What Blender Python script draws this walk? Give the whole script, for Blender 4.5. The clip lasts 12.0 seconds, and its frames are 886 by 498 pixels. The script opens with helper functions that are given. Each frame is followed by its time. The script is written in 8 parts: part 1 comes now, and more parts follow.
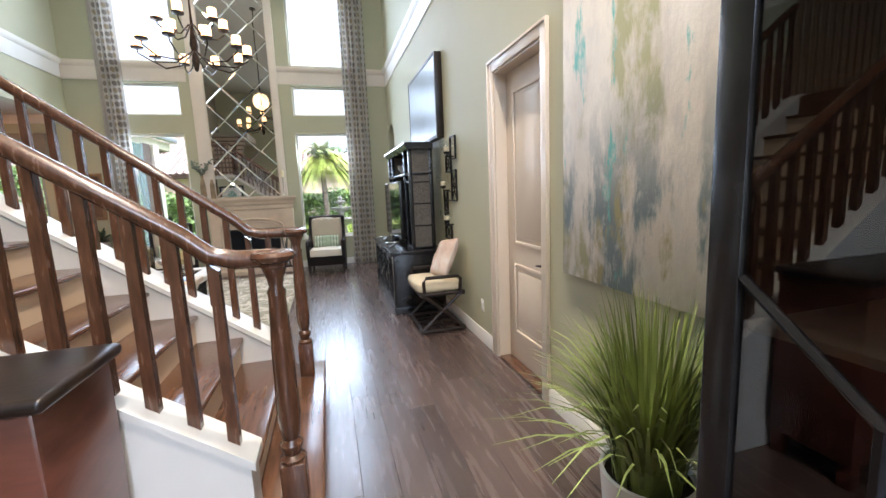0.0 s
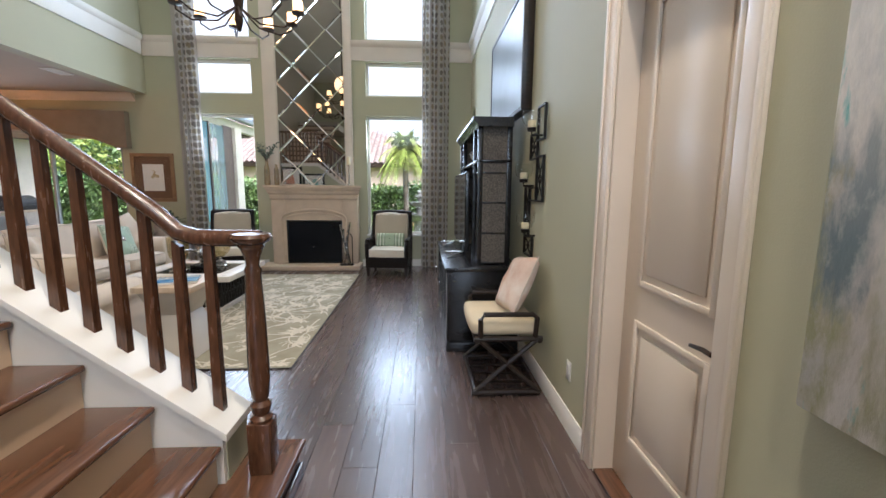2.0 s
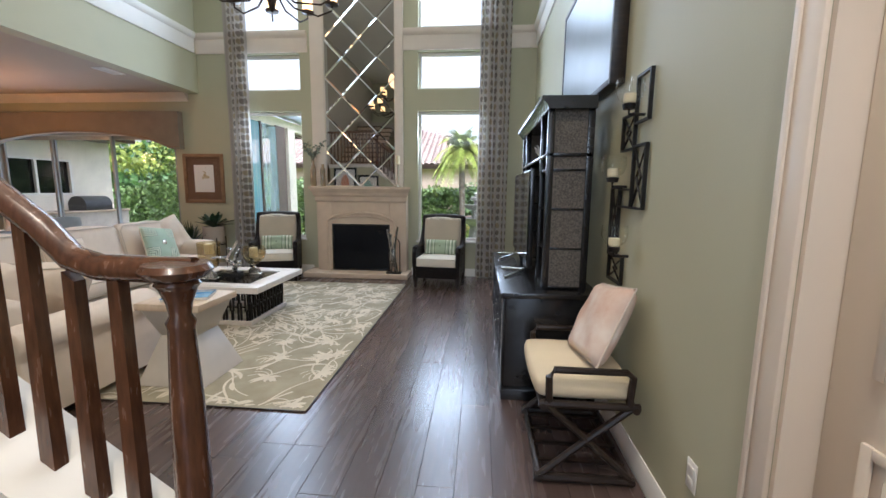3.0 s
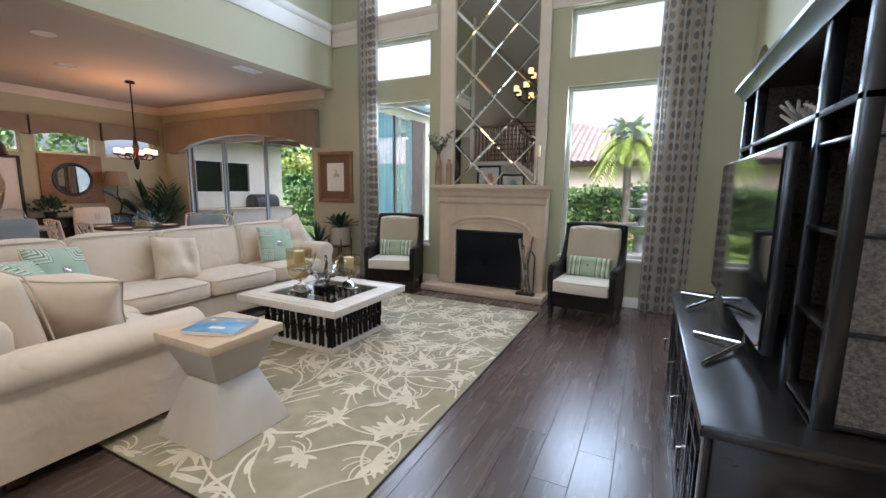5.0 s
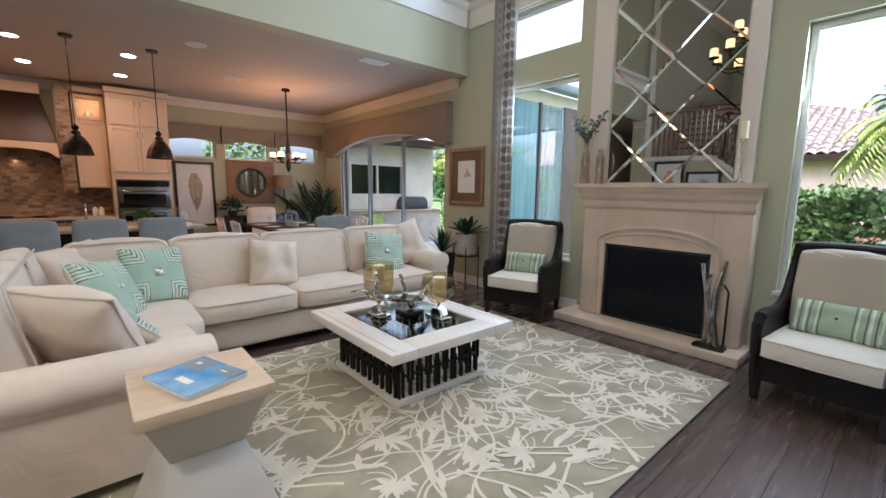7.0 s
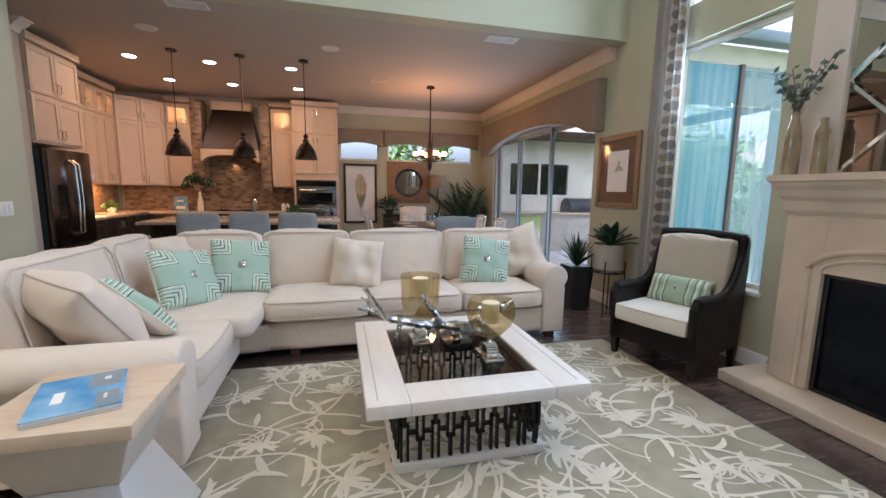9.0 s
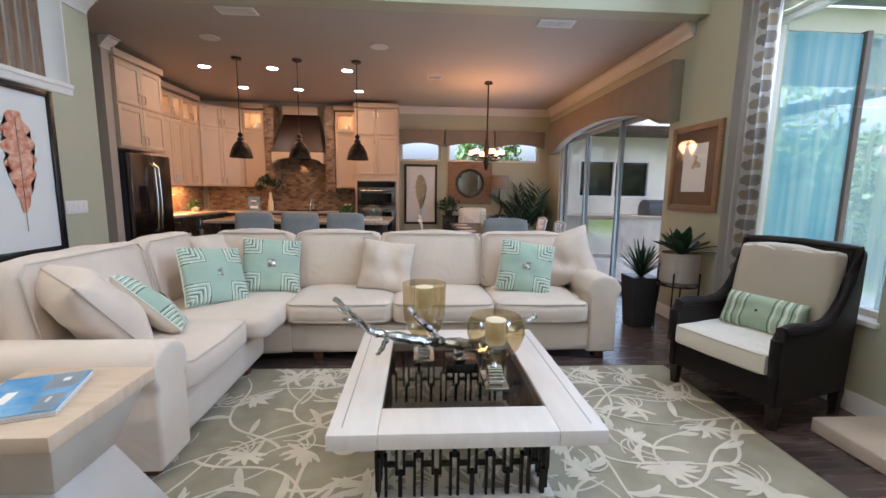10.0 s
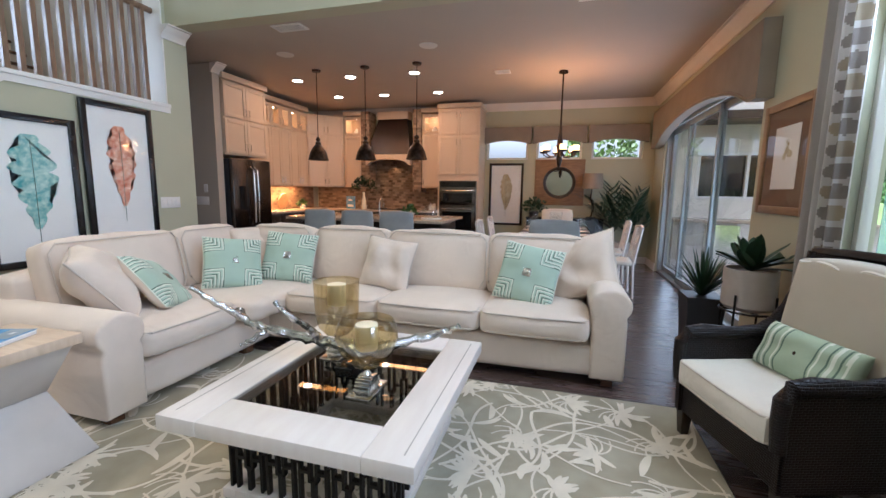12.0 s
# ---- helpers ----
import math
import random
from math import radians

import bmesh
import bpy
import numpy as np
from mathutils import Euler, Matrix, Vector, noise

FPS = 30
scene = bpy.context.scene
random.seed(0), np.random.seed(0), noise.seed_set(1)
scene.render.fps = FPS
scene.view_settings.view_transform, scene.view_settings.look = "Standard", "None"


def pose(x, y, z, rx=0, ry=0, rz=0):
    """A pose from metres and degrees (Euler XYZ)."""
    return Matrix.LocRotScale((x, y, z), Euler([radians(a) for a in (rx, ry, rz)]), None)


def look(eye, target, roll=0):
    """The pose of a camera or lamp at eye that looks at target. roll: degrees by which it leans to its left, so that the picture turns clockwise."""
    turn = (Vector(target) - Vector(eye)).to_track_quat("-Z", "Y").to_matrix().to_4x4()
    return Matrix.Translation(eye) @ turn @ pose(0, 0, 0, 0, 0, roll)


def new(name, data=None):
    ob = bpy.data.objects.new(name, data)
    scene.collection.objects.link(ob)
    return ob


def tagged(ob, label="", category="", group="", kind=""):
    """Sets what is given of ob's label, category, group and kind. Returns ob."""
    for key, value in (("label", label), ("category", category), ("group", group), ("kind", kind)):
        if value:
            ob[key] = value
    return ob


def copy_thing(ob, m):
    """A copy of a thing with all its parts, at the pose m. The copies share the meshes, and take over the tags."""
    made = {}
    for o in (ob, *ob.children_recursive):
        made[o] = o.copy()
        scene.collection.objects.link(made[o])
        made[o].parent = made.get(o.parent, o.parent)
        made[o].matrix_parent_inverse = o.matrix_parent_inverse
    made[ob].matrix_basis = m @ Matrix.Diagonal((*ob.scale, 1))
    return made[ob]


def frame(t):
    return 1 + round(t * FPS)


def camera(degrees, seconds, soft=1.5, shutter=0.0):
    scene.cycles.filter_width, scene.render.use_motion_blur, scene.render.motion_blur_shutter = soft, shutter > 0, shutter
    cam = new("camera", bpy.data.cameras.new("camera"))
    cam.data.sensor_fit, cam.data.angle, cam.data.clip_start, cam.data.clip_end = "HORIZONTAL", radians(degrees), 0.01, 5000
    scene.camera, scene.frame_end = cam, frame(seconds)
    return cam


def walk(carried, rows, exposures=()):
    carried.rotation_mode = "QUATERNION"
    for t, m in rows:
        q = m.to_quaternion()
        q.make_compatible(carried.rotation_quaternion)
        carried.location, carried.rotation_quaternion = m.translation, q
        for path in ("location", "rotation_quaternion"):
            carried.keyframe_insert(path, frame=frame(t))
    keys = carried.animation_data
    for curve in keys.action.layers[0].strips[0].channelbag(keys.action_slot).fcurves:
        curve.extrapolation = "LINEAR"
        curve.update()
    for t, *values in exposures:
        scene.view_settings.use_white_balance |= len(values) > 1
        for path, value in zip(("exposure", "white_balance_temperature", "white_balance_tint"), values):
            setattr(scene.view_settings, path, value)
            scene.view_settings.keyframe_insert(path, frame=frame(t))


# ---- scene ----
cam = camera(94.1, 12.0)
METRES, EYE, TILT, LEAN, TURN = 7.7, 1.49, 0.0, 0.0, -15.3
ROWS = [
    (0.0, 0.0, 0.0, 0.0, -0.34, -8.2, 2.37),
    (0.5, 0.0138, 0.0391, 0.0003, 1.84, -8.29, 0.21),
    (1.0, 0.0171, 0.084, -0.0, 4.74, -8.36, -0.03),
    (1.5, 0.0179, 0.1323, -0.0043, 8.39, -8.27, -0.3),
    (2.0, 0.0151, 0.1812, -0.0053, 12.4, -8.26, -0.41),
    (2.5, 0.004, 0.2312, -0.0066, 16.47, -8.11, -0.53),
    (3.0, -0.0055, 0.2815, -0.0053, 20.44, -8.07, -0.57),
    (5.0, -0.0572, 0.4545, -0.0066, 41.74, -8.26, -0.79),
    (5.5, -0.0764, 0.4871, -0.0086, 47.75, -8.17, -0.74),
    (6.0, -0.0943, 0.5256, -0.009, 53.3, -8.15, -0.66),
    (6.5, -0.1141, 0.5618, -0.01, 58.73, -8.15, -0.63),
    (7.0, -0.1333, 0.5957, -0.0102, 64.62, -8.1, -0.69),
    (9.0, -0.2066, 0.7329, -0.0167, 91.14, -8.03, -0.86),
    (9.5, -0.2288, 0.7586, -0.0179, 96.72, -7.99, -0.86),
    (10.0, -0.2486, 0.7802, -0.0179, 102.04, -8.0, -0.82),
    (10.5, -0.2644, 0.8104, -0.0187, 107.06, -7.97, -0.79),
    (11.0, -0.2786, 0.8439, -0.0194, 111.83, -7.95, -0.75),
    (11.5, -0.2987, 0.8791, -0.0195, 116.56, -7.95, -0.78),
    (12.0, -0.3235, 0.9127, -0.0203, 121.26, -8.05, -0.81),
]
walk(cam, [(t, pose(0, 0, EYE, TILT, LEAN, TURN) @ pose(METRES * x, METRES * y, METRES * z, 90 + pitch, roll, yaw)) for t, x, y, z, yaw, pitch, roll in ROWS], [(0.0, 1.15, 5550.0, 14.0), (2.0, 0.76, 5500.0, 14.0), (5.5, 0.75, 5350.0, 14.0), (9.0, 0.86, 5200.0, 14.0), (12.0, 0.91, 5200.0, 14.0)])

# world and daylight: bright overcast
world = bpy.data.worlds.new("sky")
scene.world = world
world.use_nodes = True
wn = world.node_tree
sky = wn.nodes.new("ShaderNodeTexSky")
sky.sky_type = 'NISHITA'
sky.sun_disc = False
sky.sun_elevation, sky.sun_rotation = radians(55), radians(150)
sky.air_density, sky.dust_density = 1.0, 8.0
cloud = wn.nodes.new("ShaderNodeHueSaturation")
cloud.inputs["Saturation"].default_value, cloud.inputs["Value"].default_value = 0.18, 2.4
wn.links.new(sky.outputs[0], cloud.inputs["Color"])
wn.links.new(cloud.outputs[0], wn.nodes["Background"].inputs[0])
wn.nodes["Background"].inputs[1].default_value = 0.15
sun = new("sun", bpy.data.lights.new("sun", 'SUN'))
sun.data.energy, sun.data.angle, sun.data.color = 1.3, radians(14), (1.0, 0.95, 0.88)
sun.matrix_world = look((0, 0, 30), (-10.5, 18.2, 0))


def area(name, m, w, h, power, color):
    ob = new(name, bpy.data.lights.new(name, 'AREA'))
    ob.data.shape, ob.data.size, ob.data.size_y = 'RECTANGLE', w, h
    ob.data.energy, ob.data.color = power, color
    ob.matrix_world = m
    return ob


DAY = (0.80, 0.92, 1.0)
WARM = (1.0, 0.46, 0.16)
# sky light standing in the window openings
for wx in (-0.03, -2.97):
    area("window_light", look((wx, 9.12, 2.36), (wx, 0, 1.3)), 0.98, 0.66, 18, DAY)
    area("window_light", look((wx, 9.12, 3.36), (wx, 0, 2.0)), 0.9, 0.55, 6, DAY)
    area("window_light", look((wx, 9.12, 4.8), (wx, 0, 2.0)), 0.95, 1.5, 27, DAY)
area("window_light", look((-6.6, 9.14, 1.2), (-6.6, 0, 0.9)), 3.3, 2.3, 18, DAY)
area("window_light", look((0.0, -2.86, 4.2), (-0.5, 9, 1.5)), 1.9, 1.5, 52, DAY)
area("window_light", look((0.0, -2.86, 1.4), (-0.5, 9, 1.2)), 1.6, 2.2, 14, DAY)
# downlights in the high ceiling
CANS = ((0.3, -0.4), (0.4, 1.9), (-1.2, 4.4), (0.3, 5.6), (-3.0, 6.6), (-1.6, 7.6))
for cx, cy in CANS:
    can = area("downlight", look((cx, cy, 6.17), (cx, cy, 0)), 0.16, 0.16, 48 if cy < 3 else 6, (1.0, 0.82, 0.58))
    can.data.spread = radians(115)
# kitchen downlights, cabinet strips, dining chandelier
for cx, cy in ((-6.57, 4.2), (-7.8, 4.2)):
    area("downlight", look((cx, cy, 3.03), (cx, cy, 0)), 0.15, 2.2, 9, WARM)
area("cabinet_strip", look((-7.4, 2.15, 1.37), (-7.4, 2.1, 0)), 1.6, 0.04, 22, (1.0, 0.45, 0.14))
area("cabinet_strip", look((-8.95, 3.9, 1.80), (-9.0, 3.9, 0)), 0.05, 1.0, 0.9, (1.0, 0.55, 0.22))
bulb = new("dining_bulb", bpy.data.lights.new("dining_bulb", 'POINT'))
bulb.data.energy, bulb.data.color, bulb.data.shadow_soft_size = 30, (1.0, 0.42, 0.13), 0.12
bulb.location = (-6.95, 7.37, 2.12)
bulb = new("chandelier_bulb", bpy.data.lights.new("chandelier_bulb", 'POINT'))
bulb.data.energy, bulb.data.color, bulb.data.shadow_soft_size = 5, (1.0, 0.62, 0.32), 0.2
bulb.location = (-1.45, 6.08, 3.95)


# ---- materials ----
def mat(name, color, rough=0.5, metal=0.0, var=0.06, scale=6.0, bump=0.0, bscale=120.0, stretch=(1, 1, 1), color2=None, coat=0.0, sheen=0.0, island=0.0, rvar=0.05, fold=0.0):
    m = bpy.data.materials.new(name)
    m.use_nodes = True
    t = m.node_tree
    p = t.nodes["Principled BSDF"]
    co = t.nodes.new("ShaderNodeTexCoord")
    mp = t.nodes.new("ShaderNodeMapping")
    mp.inputs["Scale"].default_value = stretch
    t.links.new(co.outputs["Object"], mp.inputs[0])
    n1 = t.nodes.new("ShaderNodeTexNoise")
    n1.inputs["Scale"].default_value, n1.inputs["Detail"].default_value = scale, 5
    t.links.new(mp.outputs[0], n1.inputs["Vector"])
    mix = t.nodes.new("ShaderNodeMix")
    mix.data_type = 'RGBA'
    c2 = color2 or tuple(min(1, c * (1 + 2 * var)) for c in color)
    c1 = color if color2 else tuple(c * (1 - 2 * var) for c in color)
    mix.inputs[6].default_value, mix.inputs[7].default_value = (*c1, 1), (*c2, 1)
    ramp = t.nodes.new("ShaderNodeMapRange")
    ramp.inputs[1].default_value, ramp.inputs[2].default_value = 0.3, 0.7
    t.links.new(n1.outputs[0], ramp.inputs[0])
    t.links.new(ramp.outputs[0], mix.inputs[0])
    out = mix.outputs[2]
    if island:
        geo = t.nodes.new("ShaderNodeObjectInfo")
        gi = t.nodes.new("ShaderNodeNewGeometry")
        add = t.nodes.new("ShaderNodeMath")
        add.operation = 'ADD'
        t.links.new(geo.outputs["Random"], add.inputs[0])
        t.links.new(gi.outputs["Random Per Island"], add.inputs[1])
        fr = t.nodes.new("ShaderNodeMath")
        fr.operation = 'FRACT'
        t.links.new(add.outputs[0], fr.inputs[0])
        mr = t.nodes.new("ShaderNodeMapRange")
        mr.inputs[3].default_value, mr.inputs[4].default_value = 1 - island, 1 + island
        t.links.new(fr.outputs[0], mr.inputs[0])
        hs = t.nodes.new("ShaderNodeHueSaturation")
        t.links.new(mr.outputs[0], hs.inputs["Value"])
        t.links.new(out, hs.inputs["Color"])
        out = hs.outputs[0]
    t.links.new(out, p.inputs["Base Color"])
    p.inputs["Metallic"].default_value = metal
    p.inputs["Coat Weight"].default_value = coat
    p.inputs["Coat Roughness"].default_value = 0.15
    p.inputs["Sheen Weight"].default_value = sheen
    rr = t.nodes.new("ShaderNodeMapRange")
    rr.inputs[3].default_value, rr.inputs[4].default_value = max(0.02, rough - rvar), min(1, rough + rvar)
    n2 = t.nodes.new("ShaderNodeTexNoise")
    n2.inputs["Scale"].default_value, n2.inputs["Detail"].default_value = bscale, 3
    t.links.new(mp.outputs[0], n2.inputs["Vector"])
    t.links.new(n1.outputs[0], rr.inputs[0])
    t.links.new(rr.outputs[0], p.inputs["Roughness"])
    if bump:
        b = t.nodes.new("ShaderNodeBump")
        b.inputs["Strength"].default_value, b.inputs["Distance"].default_value = bump, 0.004
        t.links.new(n2.outputs[0], b.inputs["Height"])
        t.links.new(b.outputs[0], p.inputs["Normal"])
        if fold:
            n3, b3 = t.nodes.new("ShaderNodeTexNoise"), t.nodes.new("ShaderNodeBump")
            n3.inputs["Scale"].default_value, n3.inputs["Detail"].default_value, n3.inputs["Distortion"].default_value = 5.5, 2.0, 1.2
            b3.inputs["Strength"].default_value, b3.inputs["Distance"].default_value = fold, 0.03
            t.links.new(co.outputs["Object"], n3.inputs["Vector"])
            t.links.new(n3.outputs[0], b3.inputs["Height"])
            t.links.new(b3.outputs[0], b.inputs["Normal"])
    return m


def glass(name, tint=(1, 1, 1), ior=1.45, rough=0.0):
    """Thin glass: clear straight on, mirroring at grazing angles."""
    m = bpy.data.materials.new(name)
    m.use_nodes = True
    t = m.node_tree
    t.nodes.remove(t.nodes["Principled BSDF"])
    tr, gl, lw, pw, ma, mx = (t.nodes.new(k) for k in ("ShaderNodeBsdfTransparent", "ShaderNodeBsdfGlossy", "ShaderNodeLayerWeight", "ShaderNodeMath", "ShaderNodeMapRange", "ShaderNodeMixShader"))
    tr.inputs[0].default_value = (*tint, 1)
    gl.inputs["Roughness"].default_value = rough
    lw.inputs["Blend"].default_value = 0.5
    pw.operation, pw.inputs[1].default_value = 'POWER', 5.0
    ma.inputs[3].default_value, ma.inputs[4].default_value = 1.6 * ((ior - 1) / (ior + 1)) ** 2, 0.9
    t.links.new(lw.outputs["Facing"], pw.inputs[0])
    t.links.new(pw.outputs[0], ma.inputs[0])
    t.links.new(ma.outputs[0], mx.inputs[0])
    t.links.new(tr.outputs[0], mx.inputs[1])
    t.links.new(gl.outputs[0], mx.inputs[2])
    t.links.new(mx.outputs[0], t.nodes["Material Output"].inputs[0])
    return m


def glow(name, color, strength):
    m = bpy.data.materials.new(name)
    m.use_nodes = True
    p = m.node_tree.nodes["Principled BSDF"]
    p.inputs["Base Color"].default_value = (*color, 1)
    p.inputs["Emission Color"].default_value = (*color, 1)
    p.inputs["Emission Strength"].default_value = strength
    return m


M = {
    "wall": mat("sage_paint", (0.465, 0.452, 0.315), 0.6, var=0.015, scale=1.5, bump=0.12, bscale=180),
    "hall": mat("beige_paint", (0.46, 0.40, 0.32), 0.6, var=0.015, scale=1.5, bump=0.12, bscale=180),
    "ceil": mat("ceiling_paint", (0.70, 0.68, 0.62), 0.8, var=0.01, scale=2, bump=0.15, bscale=90),
    "kceil": mat("tan_ceiling_paint", (0.46, 0.40, 0.335), 0.8, var=0.01, scale=2, bump=0.15, bscale=90),
    "greige": mat("greige_lacquer", (0.56, 0.51, 0.46), 0.45, var=0.03, scale=5, bump=0.05),
    "white": mat("white_trim", (0.78, 0.75, 0.70), 0.35, var=0.01, scale=4, bump=0.03, bscale=60),
    "band": mat("cream_band", (0.74, 0.66, 0.58), 0.45, var=0.015, scale=4, bump=0.03),
    "door": mat("door_paint", (0.72, 0.62, 0.51), 0.32, var=0.01, scale=3, bump=0.03, bscale=50),
    "floor": mat("dark_oak", (0.066, 0.044, 0.038), 0.27, var=0.3, scale=5, bump=0.03, bscale=12, stretch=(4, 0.35, 1), color2=(0.104, 0.070, 0.060), island=0.28, rvar=0.03, coat=0.5),
    "stairwood": mat("stained_oak", (0.075, 0.032, 0.016), 0.25, var=0.3, scale=6, bump=0.06, bscale=30, stretch=(7, 0.7, 7), color2=(0.15, 0.068, 0.034), coat=0.3),
    "railwood": mat("rail_wood", (0.060, 0.024, 0.012), 0.26, var=0.3, scale=9, bump=0.08, bscale=40, stretch=(6, 6, 1), color2=(0.125, 0.052, 0.024), coat=0.35),
    "paleoak": mat("light_oak", (0.15, 0.085, 0.048), 0.35, var=0.3, scale=9, bump=0.08, bscale=40, stretch=(6, 6, 1), color2=(0.24, 0.145, 0.085), coat=0.2),
    "stone": mat("cast_stone", (0.54, 0.43, 0.33), 0.7, var=0.06, scale=3, bump=0.25, bscale=50, color2=(0.68, 0.55, 0.42)),
    "black": mat("black_lacquer", (0.012, 0.011, 0.011), 0.25, var=0.2, scale=8, bump=0.05, bscale=60),
    "iron": mat("black_iron", (0.02, 0.018, 0.016), 0.42, metal=0.6, var=0.2, scale=20, bump=0.2, bscale=80),
    "espresso": mat("espresso_wood", (0.016, 0.009, 0.006), 0.35, var=0.3, scale=10, bump=0.15, bscale=60, stretch=(1, 1, 5)),
    "sofa": mat("cream_linen", (0.69, 0.58, 0.475), 0.9, var=0.03, scale=3, bump=0.35, bscale=420, sheen=0.25, fold=0.28),
    "piping": mat("sofa_piping", (0.58, 0.50, 0.42), 0.9, var=0.03, scale=3, bump=0.3, bscale=400),
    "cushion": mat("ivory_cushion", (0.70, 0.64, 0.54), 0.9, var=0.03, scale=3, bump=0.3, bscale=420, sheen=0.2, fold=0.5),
    "tan": mat("tan_seat", (0.62, 0.52, 0.36), 0.85, var=0.03, scale=4, bump=0.25, bscale=300),
    "mint": mat("mint_fabric", (0.38, 0.49, 0.39), 0.85, var=0.04, scale=4, bump=0.3, bscale=350, sheen=0.2),
    "mintline": mat("pattern_cream", (0.66, 0.69, 0.58), 0.85, var=0.02, scale=4, bump=0.2, bscale=350),
    "mintdark": mat("pattern_dark", (0.10, 0.15, 0.11), 0.85, var=0.05, scale=4),
    "rug": mat("sage_rug", (0.32, 0.28, 0.195), 0.95, var=0.07, scale=5, bump=0.8, bscale=260, color2=(0.43, 0.385, 0.28)),
    "rugline": mat("cream_pile", (0.70, 0.63, 0.51), 0.95, var=0.04, scale=8, bump=0.7, bscale=260),
    "whitewash": mat("whitewashed_wood", (0.70, 0.63, 0.57), 0.42, var=0.05, scale=5, bump=0.10, bscale=50, stretch=(1, 5, 1), color2=(0.75, 0.69, 0.63)),
    "grey": mat("grey_concrete", (0.42, 0.38, 0.33), 0.6, var=0.05, scale=5, bump=0.15, bscale=60),
    "chrome": mat("polished_metal", (0.72, 0.70, 0.66), 0.14, metal=1.0, var=0.05, scale=20),
    "silver": mat("aged_silver", (0.50, 0.48, 0.45), 0.25, metal=1.0, var=0.3, scale=25, bump=0.7, bscale=60),
    "bronze": mat("oil_bronze", (0.05, 0.032, 0.022), 0.38, metal=0.8, var=0.3, scale=20, bump=0.1),
    "steel": mat("black_steel", (0.16, 0.15, 0.145), 0.25, metal=1.0, var=0.06, scale=4, stretch=(30, 30, 1)),
    "cab": mat("cream_cabinet", (0.62, 0.47, 0.33), 0.4, var=0.015, scale=3, bump=0.02),
    "darkcab": mat("dark_cabinet", (0.025, 0.017, 0.013), 0.4, var=0.2, scale=6),
    "granite": mat("granite", (0.34, 0.26, 0.19), 0.2, var=0.3, scale=45, color2=(0.55, 0.45, 0.35)),
    "gold": mat("mercury_gold", (0.72, 0.56, 0.26), 0.18, metal=0.9, var=0.25, scale=18),
    "wax": mat("ivory_wax", (0.80, 0.70, 0.48), 0.5, var=0.03),
    "darkstone": mat("weathered_stone", (0.15, 0.14, 0.125), 0.8, var=0.15, scale=6, bump=0.4, bscale=50),
    "gardenleaf": mat("garden_leaf", (0.075, 0.13, 0.035), 0.5, var=0.3, scale=3, color2=(0.16, 0.23, 0.06), island=0.4),
    "firebox": mat("firebox_glass", (0.005, 0.006, 0.009), 0.22, var=0.1, scale=3),
    "slider": mat("grey_aluminium", (0.30, 0.32, 0.32), 0.35, metal=0.3, var=0.04, scale=6),
    # bronze patio frame, paled because outdoor haze is mixed into the brown
    "postbrown": mat("hazed_brown_aluminium", (0.17, 0.13, 0.115), 0.45, var=0.06, scale=5),
    "hoodmetal": mat("dark_copper", (0.022, 0.010, 0.006), 0.36, metal=0.3, var=0.12, scale=3),
    "leaf": mat("leaf_green", (0.035, 0.085, 0.022), 0.45, var=0.3, scale=3, color2=(0.07, 0.14, 0.035), island=0.35),
    "darkleaf": mat("dark_leaf", (0.018, 0.045, 0.022), 0.4, var=0.3, scale=3, color2=(0.03, 0.07, 0.03), island=0.35),
    "grassblade": mat("grass_blade", (0.15, 0.20, 0.04), 0.45, var=0.3, scale=3, color2=(0.30, 0.35, 0.11), island=0.45),
    "palmleaf": mat("palm_leaf", (0.21, 0.28, 0.04), 0.5, var=0.3, scale=2, color2=(0.36, 0.40, 0.09), island=0.35),
    "lawn": mat("lawn", (0.10, 0.16, 0.035), 0.9, var=0.2, scale=2, bump=0.8, bscale=60, color2=(0.18, 0.24, 0.06)),
    "bark": mat("bark", (0.12, 0.09, 0.065), 0.9, var=0.3, scale=8, bump=0.9, bscale=20),
    "stucco": mat("tan_stucco", (0.42, 0.315, 0.25), 0.9, var=0.04, scale=3, bump=0.4, bscale=60),
    "stuccolt": mat("light_stucco", (0.78, 0.72, 0.62), 0.9, var=0.04, scale=3, bump=0.4, bscale=60),
    "roof": mat("clay_tile", (0.23, 0.16, 0.13), 0.8, var=0.2, scale=4, color2=(0.31, 0.235, 0.20), island=0.25, bump=0.3, bscale=30),
    "paver": mat("grey_paver", (0.50, 0.48, 0.45), 0.8, var=0.08, scale=3, bump=0.3, bscale=40),
    "pot": mat("grey_pot", (0.42, 0.36, 0.30), 0.6, var=0.05, scale=5, bump=0.1),
    "blackpot": mat("black_pot", (0.03, 0.03, 0.032), 0.4, var=0.1, scale=5),
    "walnut": mat("walnut_frame", (0.20, 0.11, 0.055), 0.4, var=0.2, scale=8, stretch=(1, 1, 5), color2=(0.30, 0.18, 0.09)),
    "paper": mat("picture_paper", (0.80, 0.79, 0.75), 0.6, var=0.01),
    "matboard": mat("brown_mat", (0.17, 0.095, 0.055), 0.8, var=0.03),
    "shade": mat("linen_valance", (0.27, 0.215, 0.16), 0.9, var=0.04, scale=5, bump=0.3, bscale=300),
    "stoolgrey": mat("grey_upholstery", (0.30, 0.32, 0.32), 0.85, var=0.04, scale=6, bump=0.25, bscale=300),
    "soil": mat("soil", (0.03, 0.022, 0.016), 0.95, var=0.3, scale=20, bump=0.8, bscale=40),
    "mirror": mat("mirror_silver", (0.44, 0.40, 0.35), 0.015, metal=1.0, var=0.01, rvar=0.0),
